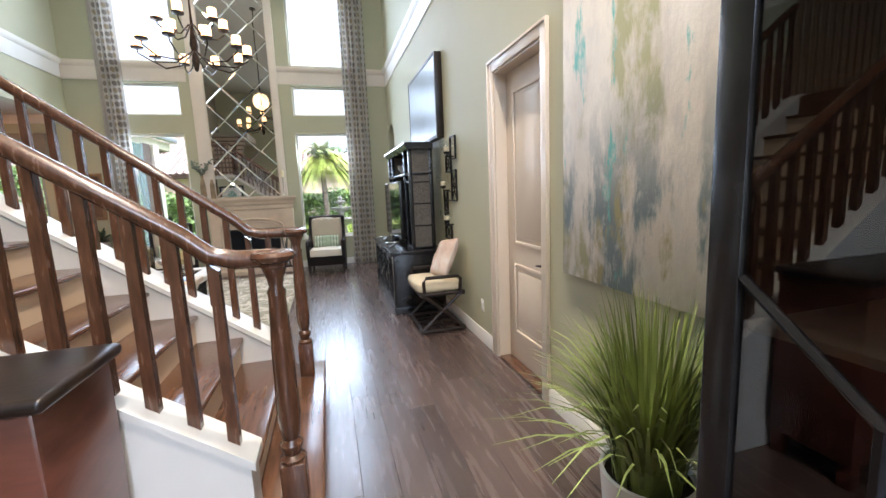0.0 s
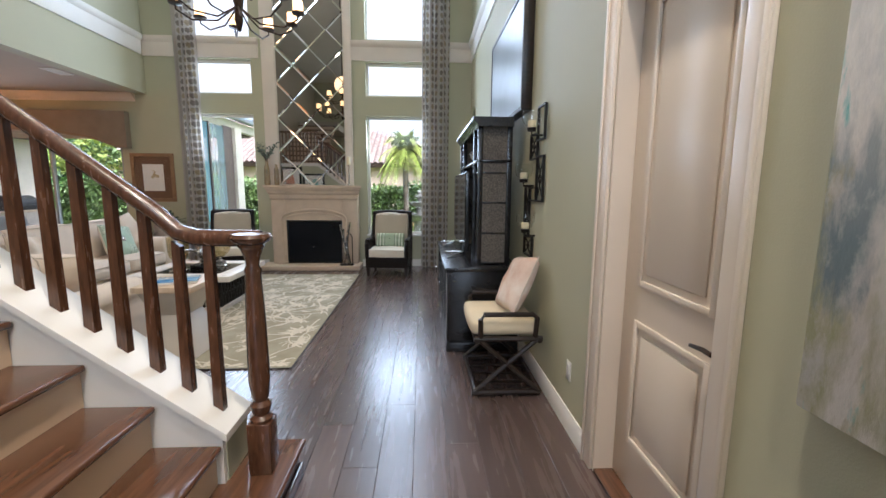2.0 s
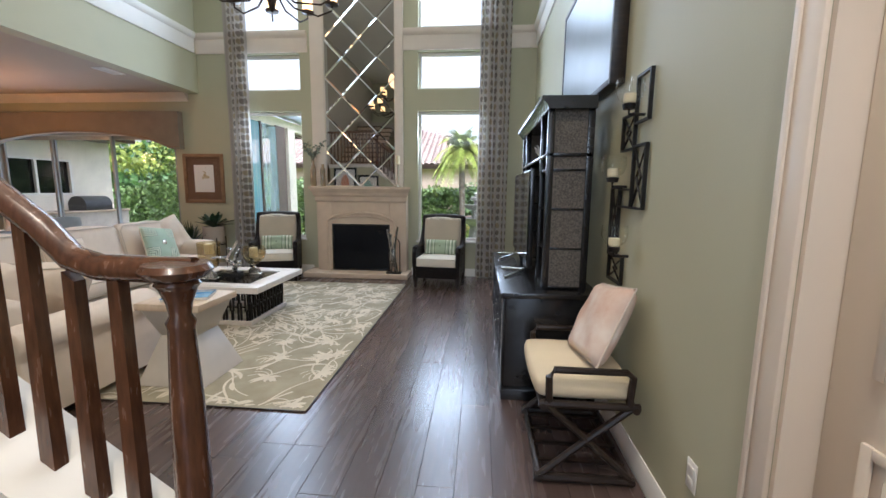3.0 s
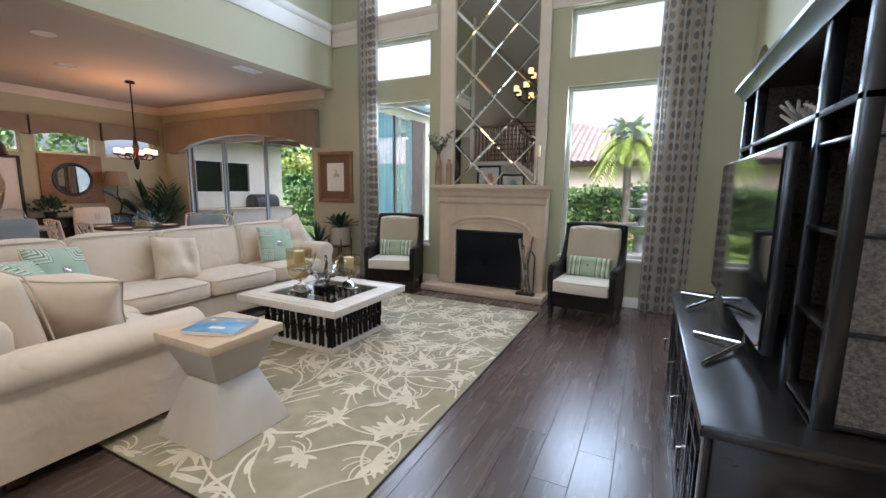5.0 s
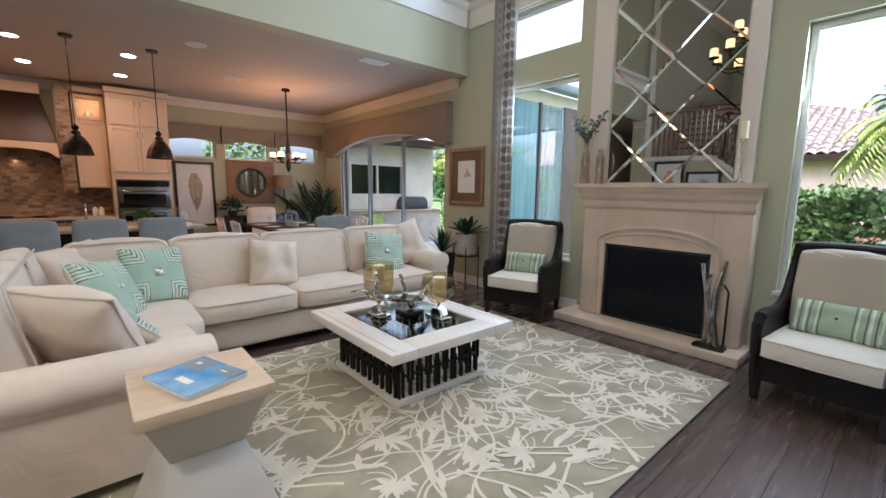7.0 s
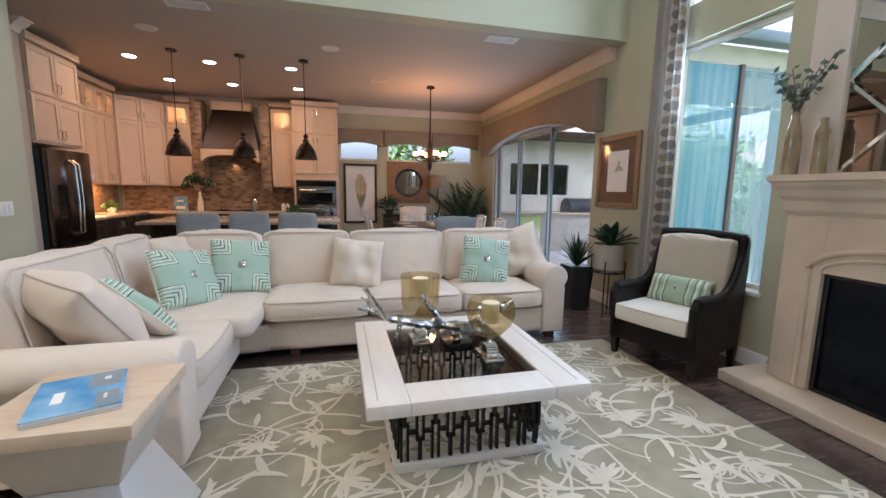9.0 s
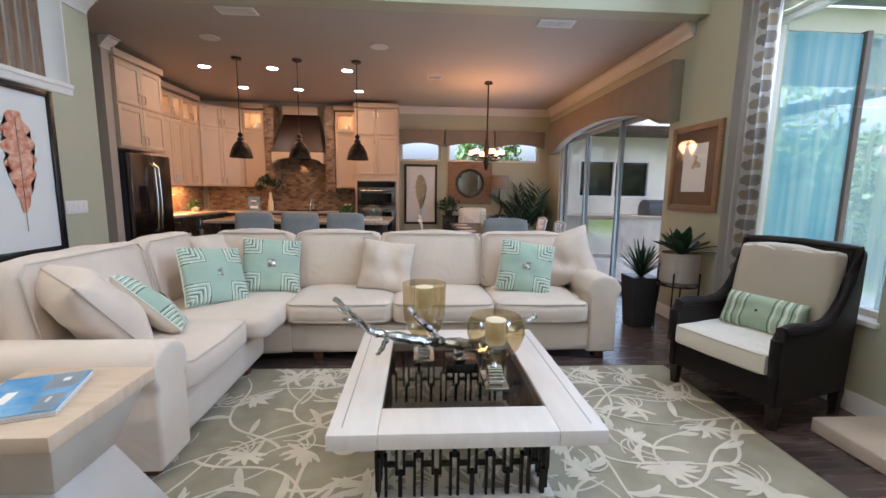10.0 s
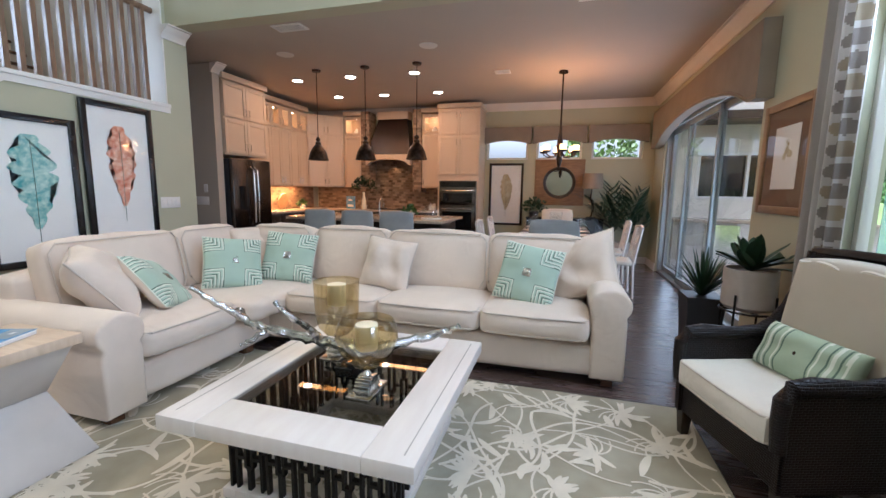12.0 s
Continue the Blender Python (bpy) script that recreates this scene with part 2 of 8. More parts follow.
    "bevel": mat("mirror_bevel", (0.85, 0.85, 0.83), 0.03, metal=1.0, var=0.01, rvar=0.0),
    "pane": glass("window_glass", ior=1.16),
    "smoke": glass("smoked_glass", (0.58, 0.58, 0.56), 1.36),
    "clear": glass("clear_glass", (0.96, 0.97, 0.96), 1.5),
    "screen": mat("dark_screen", (0.006, 0.007, 0.008), 0.08, var=0.05),
    "flame": glow("lit_candle_glass", (1.0, 0.66, 0.28), 12.0),
    "can": glow("can_light", (1.0, 0.86, 0.66), 30.0),
    "undercab": glow("cabinet_light", (1.0, 0.62, 0.28), 30.0),
    "blond": mat("blond_wood", (0.56, 0.42, 0.29), 0.45, var=0.08, scale=7, stretch=(6, 1, 1), color2=(0.66, 0.52, 0.38), bump=0.05),
    "bluecover": mat("blue_cover", (0.03, 0.22, 0.52), 0.25, var=0.3, scale=9, color2=(0.30, 0.50, 0.68)),
    "cane": mat("grey_cane", (0.10, 0.085, 0.07), 0.6, var=0.3, scale=90, bump=0.9, bscale=160),
    "tvglass": mat("tv_glass", (0.01, 0.011, 0.012), 0.05, var=0.05, rvar=0.0),
    "bluegrey": mat("blue_grey_panel", (0.24, 0.29, 0.33), 0.32, var=0.1, scale=1.5, rvar=0.03),
    "shellprint": mat("shell_print", (0.70, 0.62, 0.55), 0.85, var=0.1, scale=6, color2=(0.55, 0.36, 0.27)),
    "cherry": mat("cherry_wood", (0.10, 0.030, 0.018), 0.3, var=0.3, scale=6, stretch=(1, 1, 5), color2=(0.15, 0.05, 0.03), coat=0.3),
    "cabglass": glass("cabinet_glass", (0.55, 0.55, 0.54), 1.6),
    "teal": mat("ink_teal", (0.08, 0.34, 0.34), 0.7, var=0.4, scale=24, color2=(0.55, 0.70, 0.60)),
    "coral": mat("ink_coral", (0.55, 0.12, 0.05), 0.7, var=0.4, scale=24, color2=(0.82, 0.56, 0.40)),
    "sand": mat("ink_sand", (0.45, 0.36, 0.20), 0.7, var=0.4, scale=14, color2=(0.60, 0.56, 0.40)),
}

M["floor"].node_tree.nodes["Principled BSDF"].inputs["Coat Roughness"].default_value = 0.27
M["tvglass"].node_tree.nodes["Principled BSDF"].inputs["IOR"].default_value = 1.45
# see-through vinyl: teal sheen and haze are put into colour and alpha
def veil(name, color, color2, alpha):
    m = mat(name, color, 0.8, var=0.1, scale=3, stretch=(1, 4, 0.15), color2=color2)
    m.node_tree.nodes["Principled BSDF"].inputs["Alpha"].default_value = alpha
    return m
M["tealpane"] = veil("teal_sheen_vinyl", (0.20, 0.56, 0.76), (0.60, 0.83, 0.93), 0.42)
M["paleveil"] = veil("pale_sheen_vinyl", (0.50, 0.74, 0.82), (0.80, 0.88, 0.92), 0.30)


def woven(name, color):
    """Basket weave: rows of thin rounded strands, shifted row by row."""
    m = mat(name, color, 0.40, var=0.25, scale=30)
    t = m.node_tree
    co = t.nodes.new("ShaderNodeTexCoord")
    sp, ad, cb, br, bp = (t.nodes.new(k) for k in ("ShaderNodeSeparateXYZ", "ShaderNodeMath", "ShaderNodeCombineXYZ", "ShaderNodeTexBrick", "ShaderNodeBump"))
    t.links.new(co.outputs["Object"], sp.inputs[0])
    t.links.new(sp.outputs[0], ad.inputs[0])
    t.links.new(sp.outputs[1], ad.inputs[1])
    t.links.new(ad.outputs[0], cb.inputs[0])
    t.links.new(sp.outputs[2], cb.inputs[1])
    t.links.new(cb.outputs[0], br.inputs["Vector"])
    br.inputs["Scale"].default_value, br.inputs["Brick Width"].default_value, br.inputs["Row Height"].default_value = 1.0, 0.026, 0.011
    br.inputs["Mortar Size"].default_value, br.inputs["Mortar Smooth"].default_value = 0.003, 1.0
    bp.invert = True
    bp.inputs["Strength"].default_value, bp.inputs["Distance"].default_value = 0.9, 0.003
    t.links.new(br.outputs["Fac"], bp.inputs["Height"])
    t.links.new(bp.outputs[0], t.nodes["Principled BSDF"].inputs["Normal"])
    return m
M["wicker"] = woven("espresso_wicker", (0.010, 0.006, 0.005))
M["firebox"].node_tree.nodes["Principled BSDF"].inputs["Specular IOR Level"].default_value = 0.2
M["wicker"].node_tree.nodes["Principled BSDF"].inputs["Specular IOR Level"].default_value = 0.25


# ---- mesh helpers ----
def bm_box(bm, x0, x1, y0, y1, z0, z1, bevel=0.0, seg=2):
    vs = [bm.verts.new(p) for p in ((x0, y0, z0), (x1, y0, z0), (x1, y1, z0), (x0, y1, z0), (x0, y0, z1), (x1, y0, z1), (x1, y1, z1), (x0, y1, z1))]
    fs = [bm.faces.new([vs[i] for i in f]) for f in ((3, 2, 1, 0), (4, 5, 6, 7), (0, 1, 5, 4), (1, 2, 6, 5), (2, 3, 7, 6), (3, 0, 4, 7))]
    if bevel:
        es = list({e for f in fs for e in f.edges})
        bmesh.ops.bevel(bm, geom=es, offset=bevel, segments=seg, affect='EDGES', profile=0.5)
    return bm


def box(x0, x1, y0, y1, z0, z1, bevel=0.0, seg=2):
    return bm_box(bmesh.new(), x0, x1, y0, y1, z0, z1, bevel, seg)


def boxes(rows, bevel=0.0):
    bm = bmesh.new()
    for r in rows:
        b2 = box(*r, bevel=bevel)
        merge(bm, b2)
    return bm


def merge(bm, b2, m=None):
    me = bpy.data.meshes.new("tmp")
    b2.to_mesh(me)
    b2.free()
    if m is not None:
        me.transform(m)
    bm.from_mesh(me)
    bpy.data.meshes.remove(me)
    return bm


def lathe(profile, n=24, cx=0, cy=0, base=None):
    """A turned shape from (radius, z). The bottom is closed where the profile is that of a vessel or a solid."""
    bm = bmesh.new()
    rings = [[bm.verts.new((cx + r * math.cos(2 * math.pi * i / n), cy + r * math.sin(2 * math.pi * i / n), z)) for i in range(n)] for r, z in profile]
    for a, b in zip(rings, rings[1:]):
        for i in range(n):
            bm.faces.new((a[i], a[(i + 1) % n], b[(i + 1) % n], b[i]))
    if base is None:
        base = profile[0][0] > 1e-4 and abs(profile[0][0] - profile[-1][0]) > 0.025
    if base:
        bm.faces.new(rings[0][::-1])
    bmesh.ops.remove_doubles(bm, verts=bm.verts, dist=1e-5)
    return bm


def tube(points, radius, n=8, closed=False):
    """A round bar along points; radius may be one number or one for each point."""
    bm = bmesh.new()
    pts = [Vector(p) for p in points]
    rad = [float(r) for r in radius] if isinstance(radius, (list, tuple)) else [radius] * len(pts)
    rings = []
    up = Vector((0, 0, 1))
    for i, p in enumerate(pts):
        a, b = (pts[i - 1], pts[(i + 1) % len(pts)]) if closed else (pts[max(0, i - 1)], pts[min(len(pts) - 1, i + 1)])
        d = (b - a).normalized()
        s = d.cross(up if abs(d.z) < 0.95 else Vector((1, 0, 0))).normalized()
        u = s.cross(d)
        rings.append([bm.verts.new(p + rad[i] * (math.cos(2 * math.pi * k / n) * s + math.sin(2 * math.pi * k / n) * u)) for k in range(n)])
    pairs = list(zip(rings, rings[1:])) + ([(rings[-1], rings[0])] if closed else [])
    for a, b in pairs:
        for k in range(n):
            bm.faces.new((a[k], b[k], b[(k + 1) % n], a[(k + 1) % n]))
    if not closed:
        bm.faces.new(rings[0])
        bm.faces.new(rings[-1][::-1])
    bmesh.ops.recalc_face_normals(bm, faces=bm.faces)
    return bm


def prism(outline, axis, a, b):
    """An outline of (u, v) drawn out along an axis from a to b: x -> (y, z), y -> (x, z), z -> (x, y)."""
    bm = bmesh.new()
    put = {"x": lambda u, v, w: (w, u, v), "y": lambda u, v, w: (u, w, v), "z": lambda u, v, w: (u, v, w)}[axis]
    ra, rb = [bm.verts.new(put(u, v, a)) for u, v in outline], [bm.verts.new(put(u, v, b)) for u, v in outline]
    n = len(outline)
    for i in range(n):
        bm.faces.new((ra[i], ra[(i + 1) % n], rb[(i + 1) % n], rb[i]))
    bm.faces.new(ra[::-1])
    bm.faces.new(rb)
    bmesh.ops.recalc_face_normals(bm, faces=bm.faces)
    return bm


def pillow(w, d, h, crown=0.35, n=14, seed=0, wrinkle=0.0, pinch=0.0):
    """A stuffed cushion centred on the origin: width x, depth y, thickness z."""
    bm = bmesh.new()
    tops, bots = {}, {}
    for i in range(n + 1):
        for j in range(n + 1):
            u, v = 2 * i / n - 1, 2 * j / n - 1
            e = (1 - abs(u) ** 4) * (1 - abs(v) ** 4)
            t = (1 - crown) * min(1, 6 * e) ** 0.5 + crown * e
            k = 1 - pinch * (1 - abs(u * v)) * (u * u + v * v) * 0.5
            nz = wrinkle * noise.noise((u * 1.7 + seed, v * 1.7, seed * 2.1))
            x, y = u * w / 2 * k, v * d / 2 * k
            edge = i in (0, n) or j in (0, n)
            tops[i, j] = bm.verts.new((x, y, 0 if edge else h / 2 * t + nz * t))
            bots[i, j] = tops[i, j] if edge else bm.verts.new((x, y, -h / 2 * t + nz * t * 0.5))
    for i in range(n):
        for j in range(n):
            bm.faces.new((tops[i, j], tops[i + 1, j], tops[i + 1, j + 1], tops[i, j + 1]))
            q = (bots[i, j], bots[i, j + 1], bots[i + 1, j + 1], bots[i + 1, j])
            if len(set(q)) > 2:
                bm.faces.new(q)
    return bm


def rim(w, d, r=0.006, pinch=0.0, n=14):
    """The corded edge of a pillow."""
    pts = []
    def at(u, v):
        k = 1 - pinch * (1 - abs(u * v)) * (u * u + v * v) * 0.5
        return (u * w / 2 * k, v * d / 2 * k, 0)
    for i in range(n):
        pts.append(at(2 * i / n - 1, -1))
    for i in range(n):
        pts.append(at(1, 2 * i / n - 1))
    for i in range(n):
        pts.append(at(1 - 2 * i / n, 1))
    for i in range(n):
        pts.append(at(-1, 1 - 2 * i / n))
    return tube(pts, r, 6, closed=True)


def soft_box(x0, x1, y0, y1, z0, z1, r=0.05, puff=0.02, cuts=8, seed=0, wrinkle=0.006):
    """A padded block: rounded edges and slightly swollen faces."""
    bm = bmesh.new()
    cx, cy, cz = (x0 + x1) / 2, (y0 + y1) / 2, (z0 + z1) / 2
    hx, hy, hz = (x1 - x0) / 2, (y1 - y0) / 2, (z1 - z0) / 2
    bmesh.ops.create_cube(bm, size=2)
    bmesh.ops.subdivide_edges(bm, edges=bm.edges[:], cuts=cuts, use_grid_fill=True)
    for v in bm.verts:
        q = []
        for c, h in zip(v.co, (hx, hy, hz)):
            k = math.copysign(abs(c) ** 0.8, c)
            q.append(k * h)
        p = Vector(q)
        inner = Vector([max(-(h - r), min(h - r, c)) for c, h in zip(p, (hx, hy, hz))])
        dlt = p - inner
        if dlt.length > 1e-6:
            p = inner + dlt * min(1, r / max(dlt.length, 1e-6))
        u = Vector((p.x / hx, p.y / hy, p.z / hz))
        k = [(1 - u.y ** 2) * (1 - u.z ** 2), (1 - u.x ** 2) * (1 - u.z ** 2), (1 - u.x ** 2) * (1 - u.y ** 2)]
        p += Vector([puff * max(0, k[i]) * u[i] for i in range(3)])
        p += Vector((0, 0, wrinkle * noise.noise((p.x * 5 + seed, p.y * 5, p.z * 5))))
        v.co = p + Vector((cx, cy, cz))
    return bm


def mesh_of(name, bm, material, smooth=None):
    me = bpy.data.meshes.new(name)
    bm.normal_update()
    bm.to_mesh(me)
    bm.free()
    me.materials.append(material)
    if smooth is None:
        smooth = 40
    if smooth:
        for p in me.polygons:
            p.use_smooth = True
        me.set_sharp_from_angle(angle=radians(smooth))
    return me


def part(name, bm, material, parent=None, label="", smooth=None):
    ob = new(name, mesh_of(name, bm, material, smooth))
    if parent is not None:
        ob.parent = parent
    if label:
        ob["label"] = label
    return ob


def thing(name, label, category, group="", m=None):
    ob = new(name)
    ob.empty_display_size = 0.1
    if m is not None:
        ob.matrix_basis = m
    return tagged(ob, label, category, group)


def solid(name, bm, material, label, category, group="", kind="", m=None, smooth=None):
    ob = part(name, bm, material, smooth=smooth)
    if m is not None:
        ob.matrix_basis = m
    return tagged(ob, label, category, group, kind)


def structure(name, bm, material, label, category="", smooth=None):
    return solid(name, bm, material, label, category or name.split("_")[0], kind="structure", smooth=smooth)


def slab(axis, a, b, u0, u1, z0, z1, holes=()):
    """A wall with openings (u0, u1, z0, z1): axis is the wall's normal, a to b its thickness."""
    us = sorted({u0, u1, *[h[0] for h in holes], *[h[1] for h in holes]})
    zs = sorted({z0, z1, *[h[2] for h in holes], *[h[3] for h in holes]})
    bm = bmesh.new()
    put = (lambda w, u, z: (w, u, z)) if axis == "x" else (lambda w, u, z: (u, w, z))
    solidc = {}
    for i in range(len(us) - 1):
        for j in range(len(zs) - 1):
            uc, zc = (us[i] + us[i + 1]) / 2, (zs[j] + zs[j + 1]) / 2
            solidc[i, j] = not any(h[0] < uc < h[1] and h[2] < zc < h[3] for h in holes)
    def quad(*ps):
        bm.faces.new([bm.verts.new(put(*p)) for p in ps])
    for (i, j), s in solidc.items():
        if not s:
            continue
        ua, ub, za, zb = us[i], us[i + 1], zs[j], zs[j + 1]
        for w in (a, b):
            quad((w, ua, za), (w, ub, za), (w, ub, zb), (w, ua, zb))
        for di, dj, ps in ((-1, 0, ((a, ua, za), (b, ua, za), (b, ua, zb), (a, ua, zb))), (1, 0, ((a, ub, za), (b, ub, za), (b, ub, zb), (a, ub, zb))),
                           (0, -1, ((a, ua, za), (b, ua, za), (b, ub, za), (a, ub, za))), (0, 1, ((a, ua, zb), (b, ua, zb), (b, ub, zb), (a, ub, zb)))):
            if not solidc.get((i + di, j + dj), False):
                quad(*ps)
    bmesh.ops.remove_doubles(bm, verts=bm.verts, dist=1e-5)
    bmesh.ops.recalc_face_normals(bm, faces=bm.faces)
    return bm


# ---- structure ----
EX, NY, WX, SY, HI, LO, BX = 1.37, 9.05, -9.1, -3.0, 6.2, 3.05, -4.3
COLS = ((-3.62, -2.50), (-0.52, 0.62))
north_holes = [(a, b, z0, z1) for a, b in COLS for z0, z1 in ((0.60, 2.74), (3.08, 3.66), (4.03, 5.6))]
north_holes.append((-8.35, -4.80, 0.0, 2.42))
structure("wall_north", slab("y", NY, NY + 0.2, WX - 0.2, EX + 0.2, 0, HI + 0.1, north_holes), M["wall"], "sage green painted wall with tall windows and sliding doors")
DOOR = (2.46, 3.25, 2.41)
NICHE = (8.30, 8.98, 2.50)
east = slab("x", EX, EX + 0.2, SY - 0.2, NY, 0, HI + 0.1, [(DOOR[0], DOOR[1], 0, DOOR[2]), (NICHE[0], NICHE[1], 0, NICHE[2] + 0.35)])
mid = (NICHE[0] + NICHE[1]) / 2
half = (NICHE[1] - NICHE[0]) / 2
for s in (-1, 1):
    arc = [(mid + s * half * math.cos(radians(a)), NICHE[2] + 0.35 * math.sin(radians(a))) for a in range(0, 91, 10)]
    merge(east, prism([(mid + s * half, NICHE[2] + 0.35), *arc[::-1]], "x", EX, EX + 0.2))
structure("wall_east", east, M["wall"], "sage green painted wall with a panelled door")
structure("wall_passage", boxes([(EX + 0.2, EX + 0.5, 8.2, 9.05, 0, 3.0), (EX + 0.2, EX + 0.4, 2.3, 3.4, 0, 2.6)]), M["hall"], "plain painted wall behind the openings")
structure("wall_bulkhead", box(BX - 0.2, BX, 3.2, NY, LO, HI), M["wall"], "sage green bulkhead above the open kitchen")
structure("ceiling_great_room", box(BX - 0.2, EX + 0.2, SY - 0.2, NY + 0.2, HI, HI + 0.2), M["ceil"], "high plain white ceiling", "ceiling")
structure("ceiling_kitchen", boxes([(WX - 0.2, BX - 0.2, 1.7, NY + 0.2, LO, LO + 0.2), (-5.6, -4.6, -0.2, 1.7, LO, LO + 0.2)]), M["kceil"], "flat painted kitchen ceiling", "ceiling")
west_holes = [(5.90, 6.74, 1.97, 2.40), (6.90, 7.77, 1.97, 2.40), (7.94, 8.84, 1.97, 2.40)]
structure("wall_west", slab("x", WX - 0.2, WX, 1.7, NY, 0, LO, west_holes), M["wall"], "sage green wall with three high windows")
structure("wall_kitchen_south", box(WX, -5.57, 1.75, 1.95, 0, LO), M["wall"], "painted wall behind the kitchen cabinets")
structure("wall_hall", box(-5.57, -5.45, 0, 2.66, 0, LO), M["hall"], "beige hallway wall with light switches")
structure("wall_hall_end", box(-5.57, -4.42, -0.2, 0, 0, LO), M["hall"], "beige wall closing the hallway")
structure("wall_stair_west", box(-4.55, -4.40, SY, 3.0, 0, HI), M["hall"], "beige stairwell wall")
south = slab("y", SY - 0.2, SY, -4.55, EX, 0, HI, [(-0.85, 0.85, 0.0, 2.45), (-1.0, 1.0, 3.4, 5.0)])
for s in (-1, 1):
    arc = [(s * 1.0 * math.cos(radians(a)), 4.0 + 1.0 * math.sin(radians(a))) for a in range(0, 91, 10)]
    merge(south, prism([(s * 1.0, 5.0), *arc[::-1]], "y", SY - 0.2, SY))
structure("wall_south", south, M["wall"], "sage green entrance wall with an arched window")
# knee walls beside the stair: sloped, then level along the landing
RUN, RISE, X1, NEARUP = 0.255, 0.185, -0.14, 0.07
def cap_z(x):
    return 0.14 - 0.725 * x
LEDGE = 2.20
LX = -(LEDGE - 0.14) / 0.725
outer = [(-0.36, 0), (-0.36, cap_z(-0.36)), (LX, LEDGE), (-4.25, LEDGE), (-4.25, HI), (-4.55, HI), (-4.55, 0)]
structure("wall_stair_north", prism(outer, "y", 3.0, 3.2), M["wall"], "sage green stair wall with a sloping top")
inner_face = [(-0.365, 0), (-0.365, cap_z(-0.36) - 0.01), (LX, LEDGE - 0.01), (-4.24, LEDGE - 0.01), (-4.24, 0)]
structure("trim_stringer_far", prism(inner_face, "y", 2.975, 3.0), M["white"], "white painted stair stringer", "trim")
structure("wall_stair_south", prism([(-0.36, 0), (-0.36, cap_z(-0.36) + NEARUP), (LX, LEDGE + NEARUP), (LX, 0)], "y", 1.60, 1.74), M["white"], "white painted knee wall beside the stair")
def cap_strip(y0, y1, end, up=0.0):
    top = [(-0.34, cap_z(-0.34)), (LX + 0.01, LEDGE), (end, LEDGE), (end, LEDGE + 0.035), (LX, LEDGE + 0.035), (-0.34, cap_z(-0.34) + 0.035)]
    return prism([(u, v + up) for u, v in top], "y", y0, y1)
structure("trim_ledge_far", cap_strip(2.96, 3.225, -4.28), M["white"], "white ledge capping the stair wall", "trim")
structure("trim_ledge_far_moulding", prism([(-0.36, cap_z(-0.36) - 0.06), (LX, LEDGE - 0.06), (-4.28, LEDGE - 0.06), (-4.28, LEDGE), (LX, LEDGE), (-0.36, cap_z(-0.36))], "y", 3.2, 3.212), M["white"], "white moulding under the stair ledge", "trim")
structure("trim_jamb", boxes([(-4.25, -4.235, 2.98, 3.215, LEDGE + 0.036, HI - 0.01)]), M["white"], "white jamb beside the stair opening", "trim")
structure("trim_ledge_near", cap_strip(1.585, 1.755, LX - 0.001, NEARUP), M["white"], "white cap on the near knee wall", "trim")
structure("floor_landing", box(-4.40, LX, 1.6, 2.975, 1.95, 12 * RISE), M["stairwood"], "stained oak stair landing")

# crown mouldings and bands
def crown(axis, side, at, u0, u1, z, size=0.11):
    """A cornice with a cove profile under z; side is the way that it faces."""
    s = size
    prof = [(0, 0), (0, -s), (0.15 * s, -s), (0.2 * s, -0.8 * s), (0.45 * s, -0.5 * s), (0.75 * s, -0.25 * s), (0.8 * s, -0.12 * s), (s, -0.1 * s), (s, 0)]
    return prism([(at + side * p, z + q) for p, q in prof], "x" if axis == "y" else "y", u0, u1)
structure("trim_crown_west", crown("x", 1, WX, 1.95, NY, LO, 0.13), M["band"], "cream crown moulding", "trim")
structure("trim_crown_north", crown("y", -1, NY, WX, BX - 0.2, LO, 0.13), M["band"], "cream crown moulding", "trim")
structure("trim_crown_hall", crown("y", 1, 2.66, -5.60, -5.42, LO, 0.13), M["band"], "cream crown moulding return", "trim")
structure("trim_crown_post", crown("y", 1, 3.2, -4.52, -4.22, LO, 0.13), M["white"], "white crown moulding return", "trim")
def band(axis, side, at, u0, u1):
    prof = [(0, 3.68), (0.02, 3.68), (0.03, 3.72), (0.03, 3.90), (0.06, 3.93), (0.07, 3.97), (0.07, 4.0), (0, 4.0)]
    return prism([(at + side * p, z) for p, z in prof], "x" if axis == "y" else "y", u0, u1)
structure("trim_band_north_west", band("y", -1, NY, BX, -2.36), M["band"], "cream moulded band", "trim")
structure("trim_band_north_east", band("y", -1, NY, -0.76, EX), M["band"], "cream moulded band", "trim")
structure("trim_band_east", band("x", -1, EX, SY, NY - 0.08), M["white"], "white moulded band", "trim")
structure("trim_band_bulkhead", band("x", 1, BX, 3.2, NY - 0.08), M["white"], "white moulded band", "trim")
def skirting(axis, side, at, u0, u1, h=0.13):
    prof = [(0, 0), (0.016, 0), (0.016, h - 0.03), (0.011, h - 0.015), (0.007, h), (0, h)]
    return prism([(at + side * p, z) for p, z in prof], "x" if axis == "y" else "y", u0, u1)
for i, (y0, y1) in enumerate(((SY, 2.37), (3.34, 8.3))):
    structure("baseboard_east", skirting("x", -1, EX, y0, y1), M["white"], "white baseboard", "baseboard")
for x0, x1 in ((-4.79, -2.36), (-0.63, EX), (WX, -8.36)):
    structure("baseboard_north", skirting("y", -1, NY, x0, x1), M["white"], "white baseboard", "baseboard")
structure("baseboard_west", skirting("x", 1, WX, 5.9, NY), M["white"], "white baseboard", "baseboard")
structure("baseboard_stair", skirting("y", 1, 3.2, -4.55, -0.36), M["white"], "white baseboard", "baseboard")
